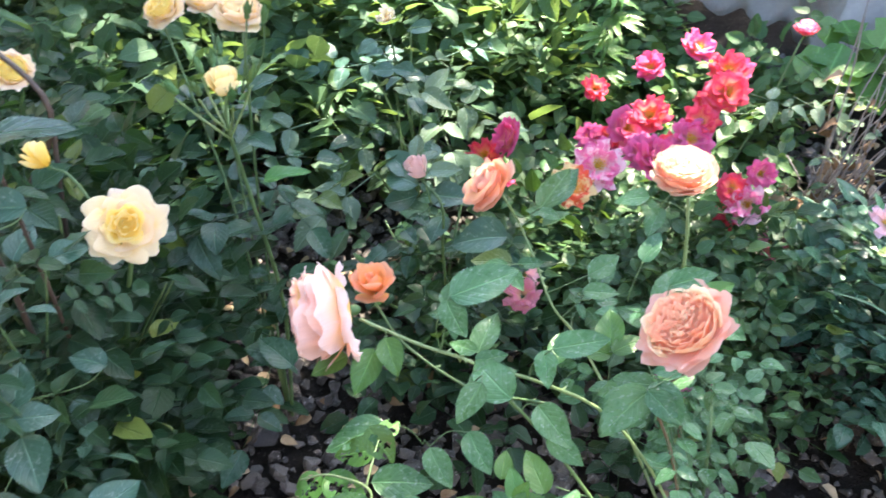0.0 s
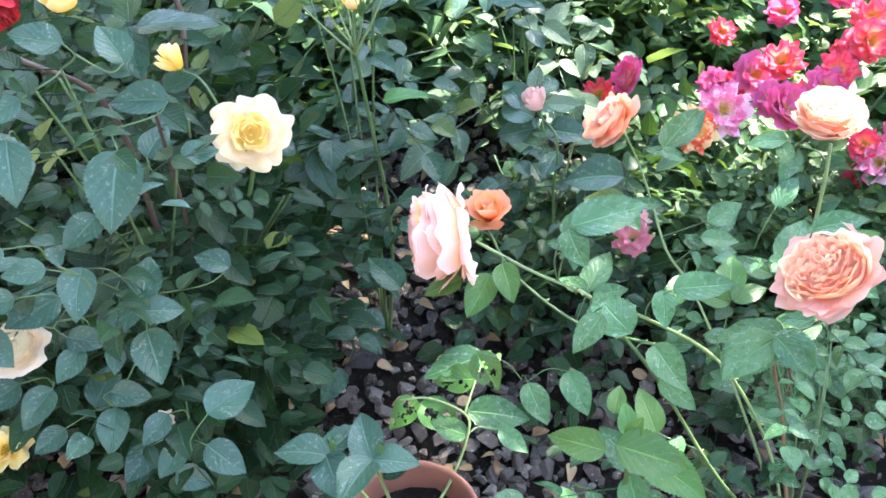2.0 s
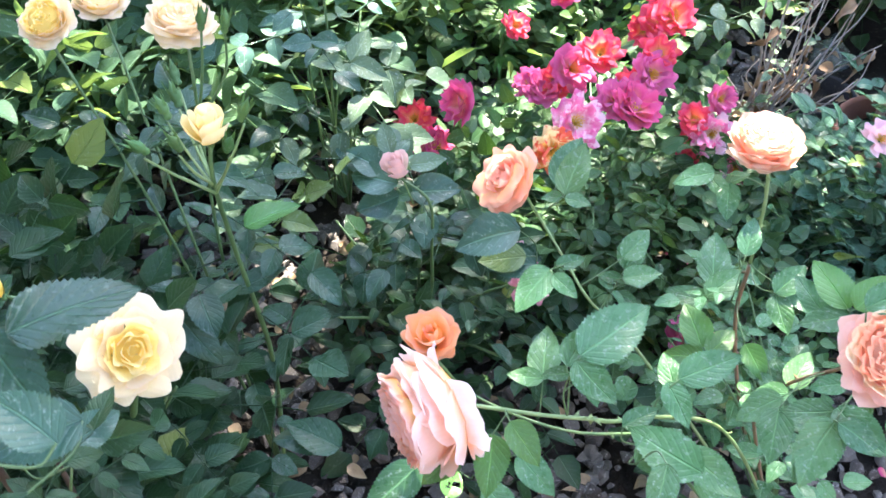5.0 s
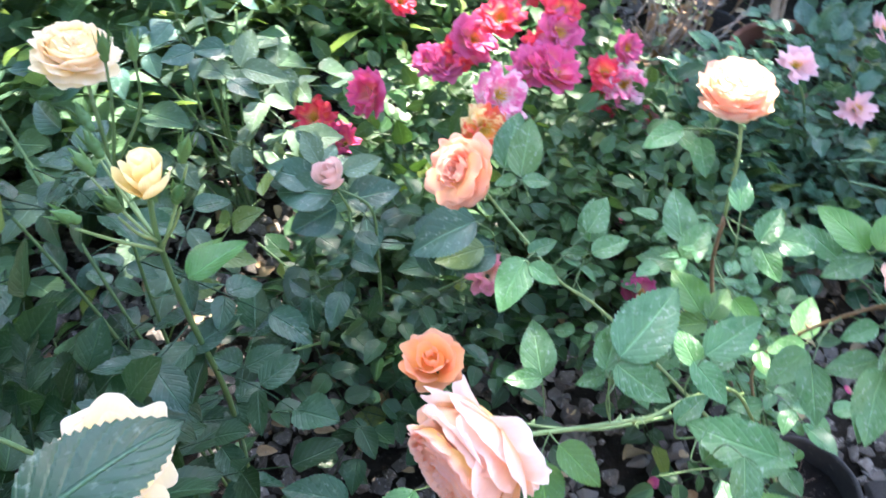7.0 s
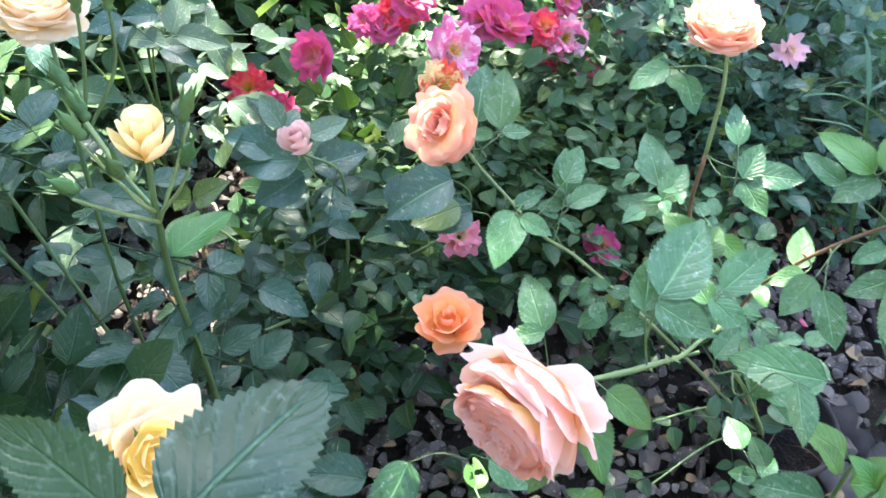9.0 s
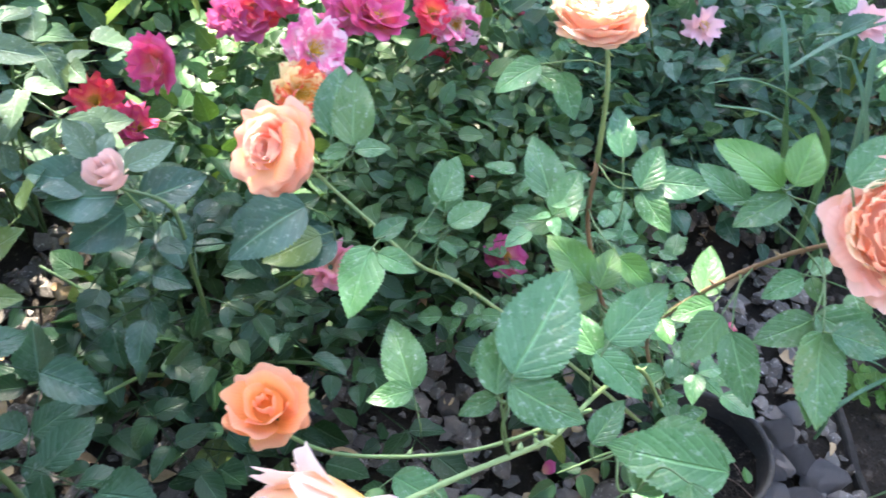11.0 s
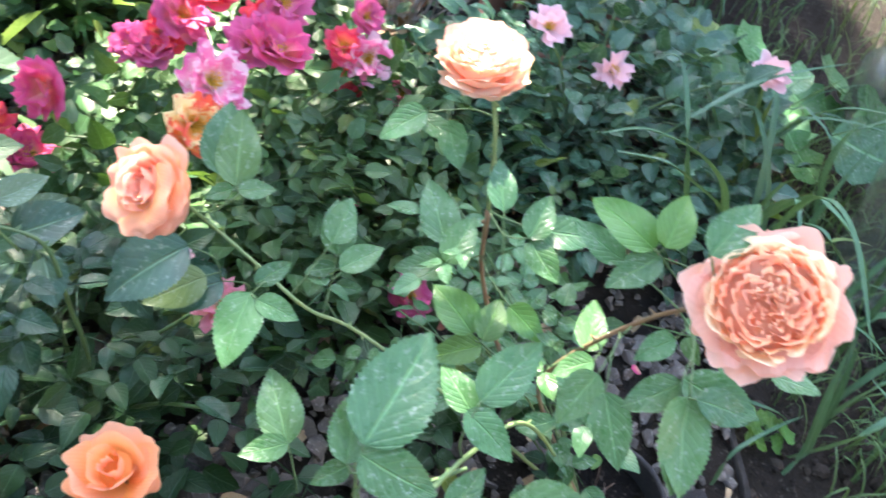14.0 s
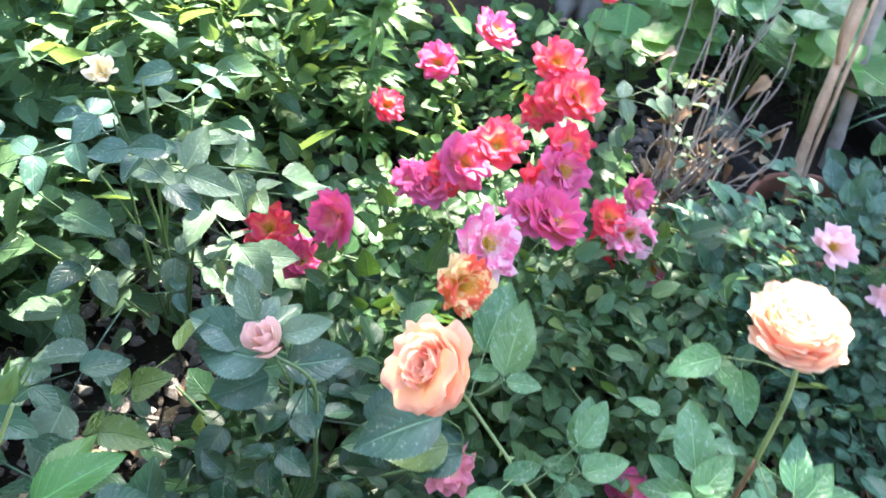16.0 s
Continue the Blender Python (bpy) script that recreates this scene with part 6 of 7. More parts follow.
make_tuft((1.35, 1.25), 27, 0.44, 504, "tuft of long grass leaves beside the pot", 0.011)
make_tuft((1.50, 1.22), 22, 0.36, 506, "tuft of long grass leaves beside the tubs", 0.008)
make_tuft((1.70, 1.30), 22, 0.34, 507, "tuft of long grass leaves beside the tubs", 0.008)
make_tuft((1.42, 1.62), 20, 0.36, 508, "tuft of long grass leaves behind the slender trunks", 0.008)
make_tuft((1.10, 0.40), 16, 0.31, 505, "tuft of long arching green grass leaves", 0.009)


def make_fine_grass():
    rng, soup = random.Random(510), Soup()
    n = 0
    while n < 1400:
        x, y = (rng.uniform(0.45, 2.2), rng.uniform(0.1, 1.9)) if n < 800 else (rng.uniform(0.62, 1.35), rng.uniform(0.15, 0.85))
        if not right_of_edge(x, y) or (x < 1.1 and y > 0.95) or rng.random() > 0.35 + 0.65 * (noise.noise(Vector((x * 5, y * 5, 9))) > -0.1):
            continue
        if math.hypot(x - 1.24, y - 0.53) < 0.13:
            continue
        near = EDGE_A + (EDGE_B - EDGE_A) * max(0, min(1, ((x - EDGE_A.x) * 0.5 + (y - EDGE_A.y) * 0.46) / 0.4616))
        if (Vector((x, y, 0)) - near).length < 0.10:
            continue
        v, f, u = grass_blade(rng.uniform(0.06, 0.20), rng.uniform(0.002, 0.0045), rng.uniform(0.8, 3.0), rng, 7)
        soup.add(v, f, u, Matrix.Translation((x, y, ground_z(x, y) - 0.01)) @ Matrix.Rotation(rng.uniform(0, 6.28), 4, "Z"))
        n += 1
    tagged(put("fine_grass", soup.mesh("fine_grass", M_GRASS_STUFF)), "tangled thin grass on bare soil", "grass", kind="stuff")


make_fine_grass()


def make_clods():
    rng, soup = random.Random(512), Soup()
    for i in range(1500):
        x, y = rng.uniform(0.5, 1.7), rng.uniform(0.15, 1.0)
        if not right_of_edge(x, y):
            continue
        r = rng.choice((0.003, 0.004, 0.005, 0.007, 0.010, 0.014))
        verts = []
        for j, (q, h) in enumerate(((0.8, -0.4), (1.0, 0.1), (0.6, 0.7))):
            verts += [(r * q * math.cos(k * 1.2566 + j) * rng.uniform(0.75, 1.2), r * q * math.sin(k * 1.2566 + j) * rng.uniform(0.75, 1.2), r * h * rng.uniform(0.7, 1.2)) for k in range(5)]
        faces = [(j * 5 + k, j * 5 + (k + 1) % 5, j * 5 + 5 + (k + 1) % 5, j * 5 + 5 + k) for j in range(2) for k in range(5)] + [tuple(range(10, 15))]
        soup.add(verts, faces, None, Matrix.Translation((x, y, ground_z(x, y) - 0.008)))
    tagged(put("soil_clods", soup.mesh("soil_clods", M_CLOD, False)), "crumbs and clods of dark soil", "soil", kind="stuff")


make_clods()


def make_long_blades(label, at, rows):
    """A few single leaves that arch far over the bed."""
    tuft = thing("grass_tuft", label, "grass", "tufts of long grass", at=at)
    for pts, width in rows:
        line = smooth_line(pts, 6)
        verts, faces, uvs = [], [], []
        for i, q in enumerate(line):
            s = i / (len(line) - 1)
            t = (line[min(i + 1, len(line) - 1)] - line[max(i - 1, 0)]).normalized()
            side = t.cross(Vector((0.3, 0.2, 1))).normalized()
            up = side.cross(t)
            w = width / 2 * (0.75 + 0.5 * s) * (1 - s ** 3) + 0.0003
            verts += [q - side * w + up * w * 0.5, q, q + side * w + up * w * 0.5]
            uvs += [(0.1, s), (0.5, s), (0.9, s)]
        for i in range(len(line) - 1):
            for c in range(2):
                faces.append((i * 3 + c, i * 3 + c + 1, i * 3 + 4 + c, i * 3 + 3 + c))
        put("grass_blade", mesh_from("grass_blade", verts, faces, M_GRASS, uvs), tuft)


make_long_blades("few broad grass leaves arching over the roses", (0.84, 0.76, 0), ((((0.86, 0.76, 0.0), (0.79, 0.77, 0.28), (0.69, 0.79, 0.42), (0.616, 0.846, 0.475), (0.541, 0.877, 0.49)), 0.013),
    (((0.87, 0.74, 0.0), (0.84, 0.70, 0.29), (0.797, 0.664, 0.39), (0.763, 0.60, 0.385), (0.665, 0.50, 0.33)), 0.014),
    (((0.88, 0.80, 0.02), (0.76, 0.84, 0.34), (0.80, 0.92, 0.455), (0.775, 0.953, 0.452)), 0.011)))
make_long_blades("broad blue-green grass leaves arching beside the bottle", (1.10, 0.72, 0), ((((1.215, 0.854, 0.060), (1.255, 0.799, 0.160), (1.274, 0.743, 0.220), (1.336, 0.709, 0.240)), 0.011),
    (((1.220, 0.876, 0.120), (1.197, 0.829, 0.220), (1.199, 0.773, 0.280), (1.259, 0.709, 0.280), (1.369, 0.673, 0.250)), 0.011),
    (((1.315, 0.921, 0.100), (1.346, 0.859, 0.200), (1.381, 0.807, 0.270)), 0.010),
    (((1.092, 0.666, 0.000), (1.103, 0.719, 0.160), (1.089, 0.732, 0.250), (1.088, 0.727, 0.310), (1.103, 0.715, 0.340)), 0.012),
    (((1.035, 0.766, 0.120), (0.948, 0.706, 0.270), (0.922, 0.667, 0.290), (0.920, 0.621, 0.270), (0.942, 0.586, 0.220), (1.005, 0.551, 0.120)), 0.014),
    (((1.006, 0.734, 0.160), (0.960, 0.672, 0.220), (0.959, 0.629, 0.200), (1.019, 0.579, 0.120)), 0.012),
    (((1.044, 0.712, 0.050), (0.986, 0.662, 0.170), (0.995, 0.636, 0.200), (1.051, 0.600, 0.180)), 0.012),
    (((1.122, 0.560, 0.020), (1.079, 0.559, 0.150), (1.078, 0.558, 0.220), (1.077, 0.562, 0.280)), 0.013)))
make_long_blades("broad grass leaves rising behind the edging", (0.76, 0.50, 0), ((((0.701, 0.488, 0.000), (0.718, 0.485, 0.050), (0.707, 0.507, 0.170), (0.721, 0.529, 0.280)), 0.014),
    (((0.807, 0.489, 0.000), (0.796, 0.495, 0.080), (0.795, 0.521, 0.220)), 0.013),
    (((0.823, 0.561, 0.020), (0.801, 0.552, 0.120), (0.793, 0.548, 0.220)), 0.012),
    (((0.736, 0.496, 0.000), (0.715, 0.465, 0.100), (0.712, 0.447, 0.160), (0.742, 0.434, 0.190), (0.806, 0.426, 0.200)), 0.014),
    (((0.817, 0.494, 0.000), (0.795, 0.483, 0.100), (0.799, 0.467, 0.170), (0.837, 0.442, 0.210), (0.913, 0.419, 0.220)), 0.011),
    (((0.635, 0.635, 0.120), (0.657, 0.592, 0.130), (0.724, 0.547, 0.080), (0.791, 0.528, 0.000)), 0.012)))
make_long_blades("long grass leaves lying over bare soil", (0.74, 0.44, 0), ((((0.582, 0.553, 0.030), (0.601, 0.556, 0.100), (0.685, 0.535, 0.100), (0.799, 0.517, 0.030)), 0.007),
    (((0.541, 0.465, 0.020), (0.557, 0.438, 0.100), (0.610, 0.416, 0.100), (0.709, 0.402, 0.020)), 0.010),
    (((0.572, 0.434, 0.020), (0.558, 0.409, 0.100), (0.592, 0.374, 0.100), (0.682, 0.338, 0.030)), 0.008),
    (((0.733, 0.320, 0.000), (0.725, 0.328, 0.090), (0.773, 0.348, 0.200)), 0.016),
    (((0.886, 0.449, 0.220), (0.906, 0.401, 0.160), (0.943, 0.349, 0.080)), 0.012)))
make_long_blades("long grass leaves among the pale roses", (1.10, 0.86, 0), ((((0.657, 0.903, 0.380), (0.671, 0.837, 0.400), (0.715, 0.802, 0.360), (0.799, 0.785, 0.280), (0.969, 0.790, 0.100)), 0.012),
    (((0.856, 0.933, 0.280), (0.879, 0.899, 0.340), (0.986, 0.877, 0.360), (1.138, 0.850, 0.340), (1.325, 0.817, 0.300)), 0.011),
    (((1.148, 0.843, 0.000), (1.154, 0.875, 0.120), (1.157, 0.900, 0.220), (1.165, 0.927, 0.320)), 0.012),
    (((1.218, 0.843, 0.000), (1.243, 0.883, 0.120), (1.256, 0.902, 0.220)), 0.011),
    (((1.083, 0.856, 0.020), (1.048, 0.888, 0.160), (1.014, 0.919, 0.260), (0.977, 0.948, 0.330)), 0.010)))


def make_boulder():
    verts, faces = [], []
    for j in range(9):
        for k in range(18):
            a, b = 2 * math.pi * k / 18, math.pi * j / 8
            d = Vector((math.sin(b) * math.cos(a), math.sin(b) * math.sin(a), math.cos(b)))
            r = 0.075 * (1 + 0.22 * noise.noise(d * 1.6 + Vector((3, 1, 0))) + 0.07 * noise.noise(d * 5))
            verts.append((1.06 + d.x * r, 0.355 + d.y * r, 0.015 + d.z * r * 0.85))
    for j in range(8):
        for k in range(18):
            faces.append((j * 18 + k, (j + 1) * 18 + k, (j + 1) * 18 + (k + 1) % 18, j * 18 + (k + 1) % 18))
    tagged(put("boulder", mesh_from("boulder", verts, faces, M_STONE)), "rounded grey stone lying in the grass", "stone")


make_boulder()


def make_twigs():
    """Dead thin twigs in the black pot."""
    rng = random.Random(516)
    twigs = thing("dead_plant", "dead thin twigs with yellowing leaves in the pot", "dead plant", at=(0.37, 0.62, 0.085))
    for i in range(7):
        foot = Vector((0.38 + rng.uniform(-0.03, 0.03), 0.63 + rng.uniform(-0.03, 0.03), 0.082))
        tip = foot + Vector((rng.uniform(-0.06, 0.07), rng.uniform(-0.08, 0.05), rng.uniform(0.02, 0.09)))
        cane(twigs, [foot, foot.lerp(tip, 0.5) + Vector((rng.uniform(-0.015, 0.015), 0, 0.015)), tip], 0.0012, 0.0006, M_STEM_DARK, 517 + i, 0, "twig")
        if i % 3 == 0:
            put("leaf", S_FRESH[i % 5], twigs, aim(tip, (rng.uniform(-1, 1), rng.uniform(-1, 1), 0.1), (0, -0.3, 1), 0.32))


make_twigs()


def round_leaf(r, rng):
    verts, faces, uvs = [(0, 0, 0)], [], [(0.5, 0.0)]
    for j in (1, 2):
        for k in range(12):
            a = 2 * math.pi * k / 12
            rr = r * j / 2 * (1 - 0.3 * math.exp(-((a - math.pi) * 2.4) ** 2)) * (1 + 0.07 * math.cos(5 * a) + rng.uniform(-0.06, 0.06))
            verts.append((rr * math.cos(a), rr * math.sin(a), 0.12 * r * j * j / 4 + 0.10 * r * j * math.cos(5 * a) / 2 + rng.uniform(-0.06, 0.06) * r))
            uvs.append((0.5 + 0.5 * math.cos(a) * j / 2, 0.5 + 0.5 * math.sin(a) * j / 2))
    for k in range(12):
        faces.append((0, 1 + k, 1 + (k + 1) % 12))
        faces.append((1 + k, 13 + k, 13 + (k + 1) % 12, 1 + (k + 1) % 12))
    return verts, faces, uvs


def make_herb(name, label, centre, count, size, height, seed, mat):
    rng = random.Random(seed)
    herb = thing(name, label, "weed", at=(centre[0], centre[1], ground_z(*centre)))
    foot = Vector((centre[0], centre[1], ground_z(*centre)))
    for i in range(count):
        w, r = i * 2.4, size * (0.8 + 0.35 * math.sqrt(i))
        q = foot + Vector((r * math.cos(w), r * math.sin(w), height * rng.uniform(0.6, 1.1)))
        soup = Soup()
        tube(soup, smooth_line([foot, foot.lerp(q, 0.5) + Vector((0, 0, height * 0.2)), q], 3), 0.0012, 0.0009, 4)
        put("stalk", soup.mesh("stalk", M_STEM_GREEN), herb)
        v, f, u = round_leaf(size * rng.uniform(0.7, 1.1), rng)
        put("leaf", mesh_from("leaf", v, f, mat, u), herb, face(q, (rng.uniform(-0.6, 0.5), rng.uniform(-0.9, 0.1), 1), w))


make_herb("clover", "small round-leaved clover on bare soil", (0.727, 0.545), 12, 0.015, 0.035, 520, M_LEAF_FRESH)
make_herb("mallow", "round-leaved mallow among the grass", (1.28, 1.0), 12, 0.050, 0.14, 521, M_LEAF_MID)
make_herb("mallow", "broad-leaved mallow under the dry canes", (1.20, 1.72), 22, 0.054, 0.30, 522, M_LEAF_MID)
make_herb("mallow", "broad-leaved mallow beside the leaning trunk", (1.29, 1.585), 16, 0.052, 0.26, 525, M_LEAF_FRESH)
make_herb("mallow", "broad-leaved mallow behind the dry canes", (1.02, 1.86), 22, 0.050, 0.24, 523, M_LEAF_FRESH)
make_herb("mallow", "broad-leaved mallow beside the water bottles", (1.36, 0.83), 9, 0.064, 0.15, 524, M_LEAF_MID)


def make_bottle(base, top, radius, seed, label, with_neck=True):
    base, top = Vector(base), Vector(top)
    h = (top - base).length
    m = Matrix.Translation(base) @ (top - base).to_track_quat("Z", "Y").to_matrix().to_4x4()
    bottle = new("water_bottle")
    bottle.matrix_basis = m
    tagged(bottle, label, "bottle")
    prof = [(0.0, 0.02), (0.55, 0.0), (0.9, 0.01), (1.0, 0.05)]
    for i in range(10):
        t = 0.08 + i * 0.055
        prof += [(1.0, t), (0.955, t + 0.018), (0.955, t + 0.026), (1.0, t + 0.044)]
    prof += [(1.0, 0.66), (0.98, 0.72), (0.88, 0.79), (0.66, 0.87), (0.36, 0.93), (0.24, 0.945), (0.24, 0.965)]
    verts, faces = [], []
    for r, z in prof:
        for k in range(28):
            a = 2 * math.pi * k / 28
            dent = 1 + 0.02 * math.sin(3 * a + z * 9 + seed)
            verts.append((radius * r * dent * math.cos(a), radius * r * dent * math.sin(a), z * h))
    for j in range(len(prof) - 1):
        for k in range(28):
            faces.append((j * 28 + k, j * 28 + (k + 1) % 28, (j + 1) * 28 + (k + 1) % 28, (j + 1) * 28 + k))

    def hung(name, me, text=""):
        ob = new(name, me)
        ob.parent = bottle
        return tagged(ob, text) if text else ob

    hung("body", mesh_from("body", verts, faces, M_BOTTLE), "dented clear plastic body with ribs")
    if with_neck:
        soup = Soup()
        line = [Vector((0, 0, h * z)) for z in (0.95, 0.965, 0.98, 0.995)]
        tube(soup, line, radius * 0.26, radius * 0.26, 20)
        for z in (0.958, 0.972):
            ring = [Vector((radius * 0.275 * math.cos(k * 0.3142), radius * 0.275 * math.sin(k * 0.3142), h * z)) for k in range(21)]
            tube(soup, ring, 0.0025, 0.0025, 5)
        hung("neck_ring", soup.mesh("neck_ring", M_BLUE_CAP), "blue-grey screw neck")
        soup = Soup()
        ring = [Vector((radius * 0.34 * math.cos(k * 0.3142), radius * 0.34 * math.sin(k * 0.3142), h * 0.94)) for k in range(21)]
        tube(soup, ring, 0.004, 0.004, 6)
        arc = [Vector((radius * (0.34 + 0.16 * math.sin(k * 0.2618)) * math.cos(-2.4 + k * 0.2), radius * (0.34 + 0.16 * math.sin(k * 0.2618)) * math.sin(-2.4 + k * 0.2), h * (0.94 - 0.012 * math.sin(k * 0.2618)))) for k in range(13)]
        tube(soup, arc, 0.004, 0.004, 6)
        hung("carry_handle", soup.mesh("carry_handle", M_RED_PLASTIC), "red plastic carrying loop")


make_bottle((1.200, 0.565, -0.02), (1.245, 0.605, 0.335), 0.090, 1, "large clear ribbed water bottle with red carry loop")
make_bottle((1.439, 0.738, 0.09), (1.455, 0.765, 0.325), 0.085, 2, "clear plastic water bottle with red loop in the weeds")

make_pot("plant_pot", "terracotta-coloured plant pot beside pale pink roses", (1.045, 1.31), 0.138, 0.24, 0.2, M_TERRACOTTA)
make_pot("plant_pot", "black plastic tub beside the dry canes", (0.985, 1.52), 0.085, 0.215, 0.14, M_BLACK_POT)
make_pot("plant_pot", "black plastic tub in the weeds", (1.56, 1.50), 0.15, 0.25, 0.22, M_BLACK_POT)
make_pot("plant_pot", "black plastic tub in the weeds", (1.86, 1.36), 0.16, 0.25, 0.22, M_BLACK_POT)


def branch_thing(name, label, category, lines, mat, seed, at):
    ob = thing(name, label, category, at=at)
    rng = random.Random(seed)
    for i, (pts, r0, r1) in enumerate(lines):
        soup = Soup()
        tube(soup, smooth_line(pts, 8), r0, r1, 8, 0.13, rng)
        put("branch", soup.mesh("branch", mat), ob)
    return ob


branch_thing("small_tree", "slender trunk with peeling reddish bark in a pot", "tree",
             [([(1.06, 1.40, 0.20), (1.09, 1.44, 0.34), (1.15, 1.50, 0.55), (1.19, 1.56, 0.75), (1.20, 1.60, 1.0)], 0.0105, 0.008),
              ([(1.075, 1.395, 0.20), (1.105, 1.43, 0.34), (1.17, 1.49, 0.58)], 0.0045, 0.004),
              ([(1.12, 1.47, 0.46), (1.09, 1.47, 0.52), (1.06, 1.46, 0.60)], 0.006, 0.003)], M_BARK, 530, (1.06, 1.40, 0.26))
branch_thing("small_tree", "slender trunk with rough grey bark", "tree",
             [([(1.31, 1.50, 0.10), (1.29, 1.51, 0.28), (1.277, 1.541, 0.484), (1.30, 1.60, 0.95)], 0.016, 0.014)], M_BARK_GREY, 531, (1.31, 1.50, 0.10))
WITHERED = []
for k in range(3):
    v, f, u = leaflet(0.034, 0.020, random.Random(535 + k), 0.7, 0.9, 0.04, 8, 2, 0.12)
    WITHERED.append(mesh_from("withered_leaf", v, f, M_LITTER_LEAF, u))
dry = thing("dry_bush", "bundle of dry grey canes with a few pale leaves", "dead bush", at=(0.86, 1.51, 0.15))
rng = random.Random(540)
for i in range(46):
    w = rng.uniform(0, 6.28)
    foot = Vector((0.87 + 0.045 * math.cos(w), 1.52 + 0.045 * math.sin(w), 0.135))
    if i < 15:
        tip = foot + Vector((rng.uniform(-0.06, 0.17), rng.uniform(-0.05, 0.12), rng.uniform(0.22, 0.52)))
    else:
        tip = foot + Vector((rng.uniform(-0.13, 0.14), rng.uniform(-0.12, 0.06), rng.uniform(0.04, 0.24)))
    bent = [foot.lerp(tip, k / 4) + Vector((rng.gauss(0, 0.012), rng.gauss(0, 0.012), rng.gauss(0, 0.006))) for k in (1, 2, 3)]
    s = cane(dry, [foot, *bent, tip], rng.uniform(0.0018, 0.0038), 0.0012, M_STEM_DRY, 541 + i)
    if i % 4 == 0:
        leaves_along(dry, s, rng, L_MILDEW, 0.16, 0.4, 0.2, (0.35, 0.6))
    elif i % 2:
        # shrivelled brown leaves
        for k in range(3):
            put("withered_leaf", WITHERED[(i + k) % 3], dry, aim(s[rng.randrange(3, len(s) - 1)], (rng.uniform(-1, 1), rng.uniform(-1, 1), rng.uniform(-0.8, 0.2)), (rng.uniform(-1, 1), -0.3, 1), rng.uniform(0.7, 1.3)))


def make_cut_bottle(base, radius, height):
    """The upper half of a clear bottle, stood over a seedling."""
    base = Vector(base)
    cover = thing("plant_cover", "cut-off clear plastic bottle stood over a seedling", "plant cover", at=base)
    prof = ((1.0, 0.0), (1.01, 0.06), (0.98, 0.12), (1.0, 0.2), (0.97, 0.5), (0.86, 0.68), (0.62, 0.84), (0.32, 0.93), (0.24, 0.96), (0.24, 1.0))
    verts, faces = [], []
    for r, z in prof:
        for k in range(24):
            a = 2 * math.pi * k / 24
            verts.append((base.x + radius * r * math.cos(a), base.y + radius * r * math.sin(a), base.z + z * height))
    for j in range(len(prof) - 1):
        for k in range(24):
            faces.append((j * 24 + k, j * 24 + (k + 1) % 24, (j + 1) * 24 + (k + 1) % 24, (j + 1) * 24 + k))
    put("body", mesh_from("body", verts, faces, M_DULL_PLASTIC), cover)


make_cut_bottle((1.165, 1.70, 0.03), 0.062, 0.19)


def make_fleece():
    """A hanging sheet of garden fleece, folded, its lower hem uneven."""
    verts, faces = [], []
    hem = smooth_line([(0.50, 2.62, 0.34), (0.64, 2.46, 0.28), (0.80, 2.40, 0.235), (0.97, 2.34, 0.22), (1.08, 2.26, 0.17), (1.15, 2.20, 0.14), (1.32, 2.14, 0.15), (1.55, 2.06, 0.20)], 12)
    nu, nv = len(hem) - 1, 30
    for i, q in enumerate(hem):
        u = i / nu
        for j in range(nv + 1):
            v = j / nv
            fold = 0.05 * math.sin(u * 44 + 2 * v + 3 * math.sin(u * 7)) * (0.25 + 0.75 * v) + 0.06 * noise.noise(Vector((u * 11, v * 6, 2))) + 0.02 * noise.noise(Vector((u * 40, v * 22, 5)))
            sag = 0.07 * math.sin(v * 6 + u * 5)
            verts.append((q.x + (fold + sag) * 0.6 + 0.22 * v, q.y + (fold + sag) * 0.7 + 0.22 * v, q.z + (1.25 - q.z) * v + 0.02 * math.sin(u * 60) * (1 - v)))
    for i in range(nu):
        for j in range(nv):
            faces.append((i * (nv + 1) + j, (i + 1) * (nv + 1) + j, (i + 1) * (nv + 1) + j + 1, i * (nv + 1) + j + 1))
    ob = put("garden_fleece", mesh_from("garden_fleece", verts, faces, M_FLEECE))
    thick = ob.modifiers.new("thickness", "SOLIDIFY")
    thick.thickness = 0.002
    tagged(ob, "white crumpled garden fleece hung behind the bed", "cover")


make_fleece()


def make_palm_weed():
    """A tall weed with fingered leaves."""
    rng = random.Random(560)
    weed = thing("tall_weed", "tall weed with fingered toothed leaves", "weed", at=(0.40, 1.95, 0))
    stem = cane(weed, [(0.40, 1.95, -0.02), (0.40, 1.93, 0.3), (0.41, 1.90, 0.58)], 0.005, 0.002, M_STEM_GREEN, 561, 0, "stem")
    soup = Soup()
    for k in range(7):
        w = (k - 3) * 0.42
        n = 0.10 - 0.012 * abs(k - 3)
        v, f, u = leaflet(n, n * 0.2, rng, 0.3, 0.35, 0.12, 18, 1)
        soup.add(v, f, u, Matrix.Rotation(w, 4, "Z"))
    me = soup.mesh("leaf", M_LEAF_FRESH)
    for i in range(9):
        q = stem[min(len(stem) - 1, 3 + i)]
        w = i * 2.2 - 1.5
        put("leaf", me, weed, aim(q, (math.cos(w), math.sin(w) - 0.3, 0.2), (0, -0.5, 1), 0.75 + 0.05 * i))


make_palm_weed()


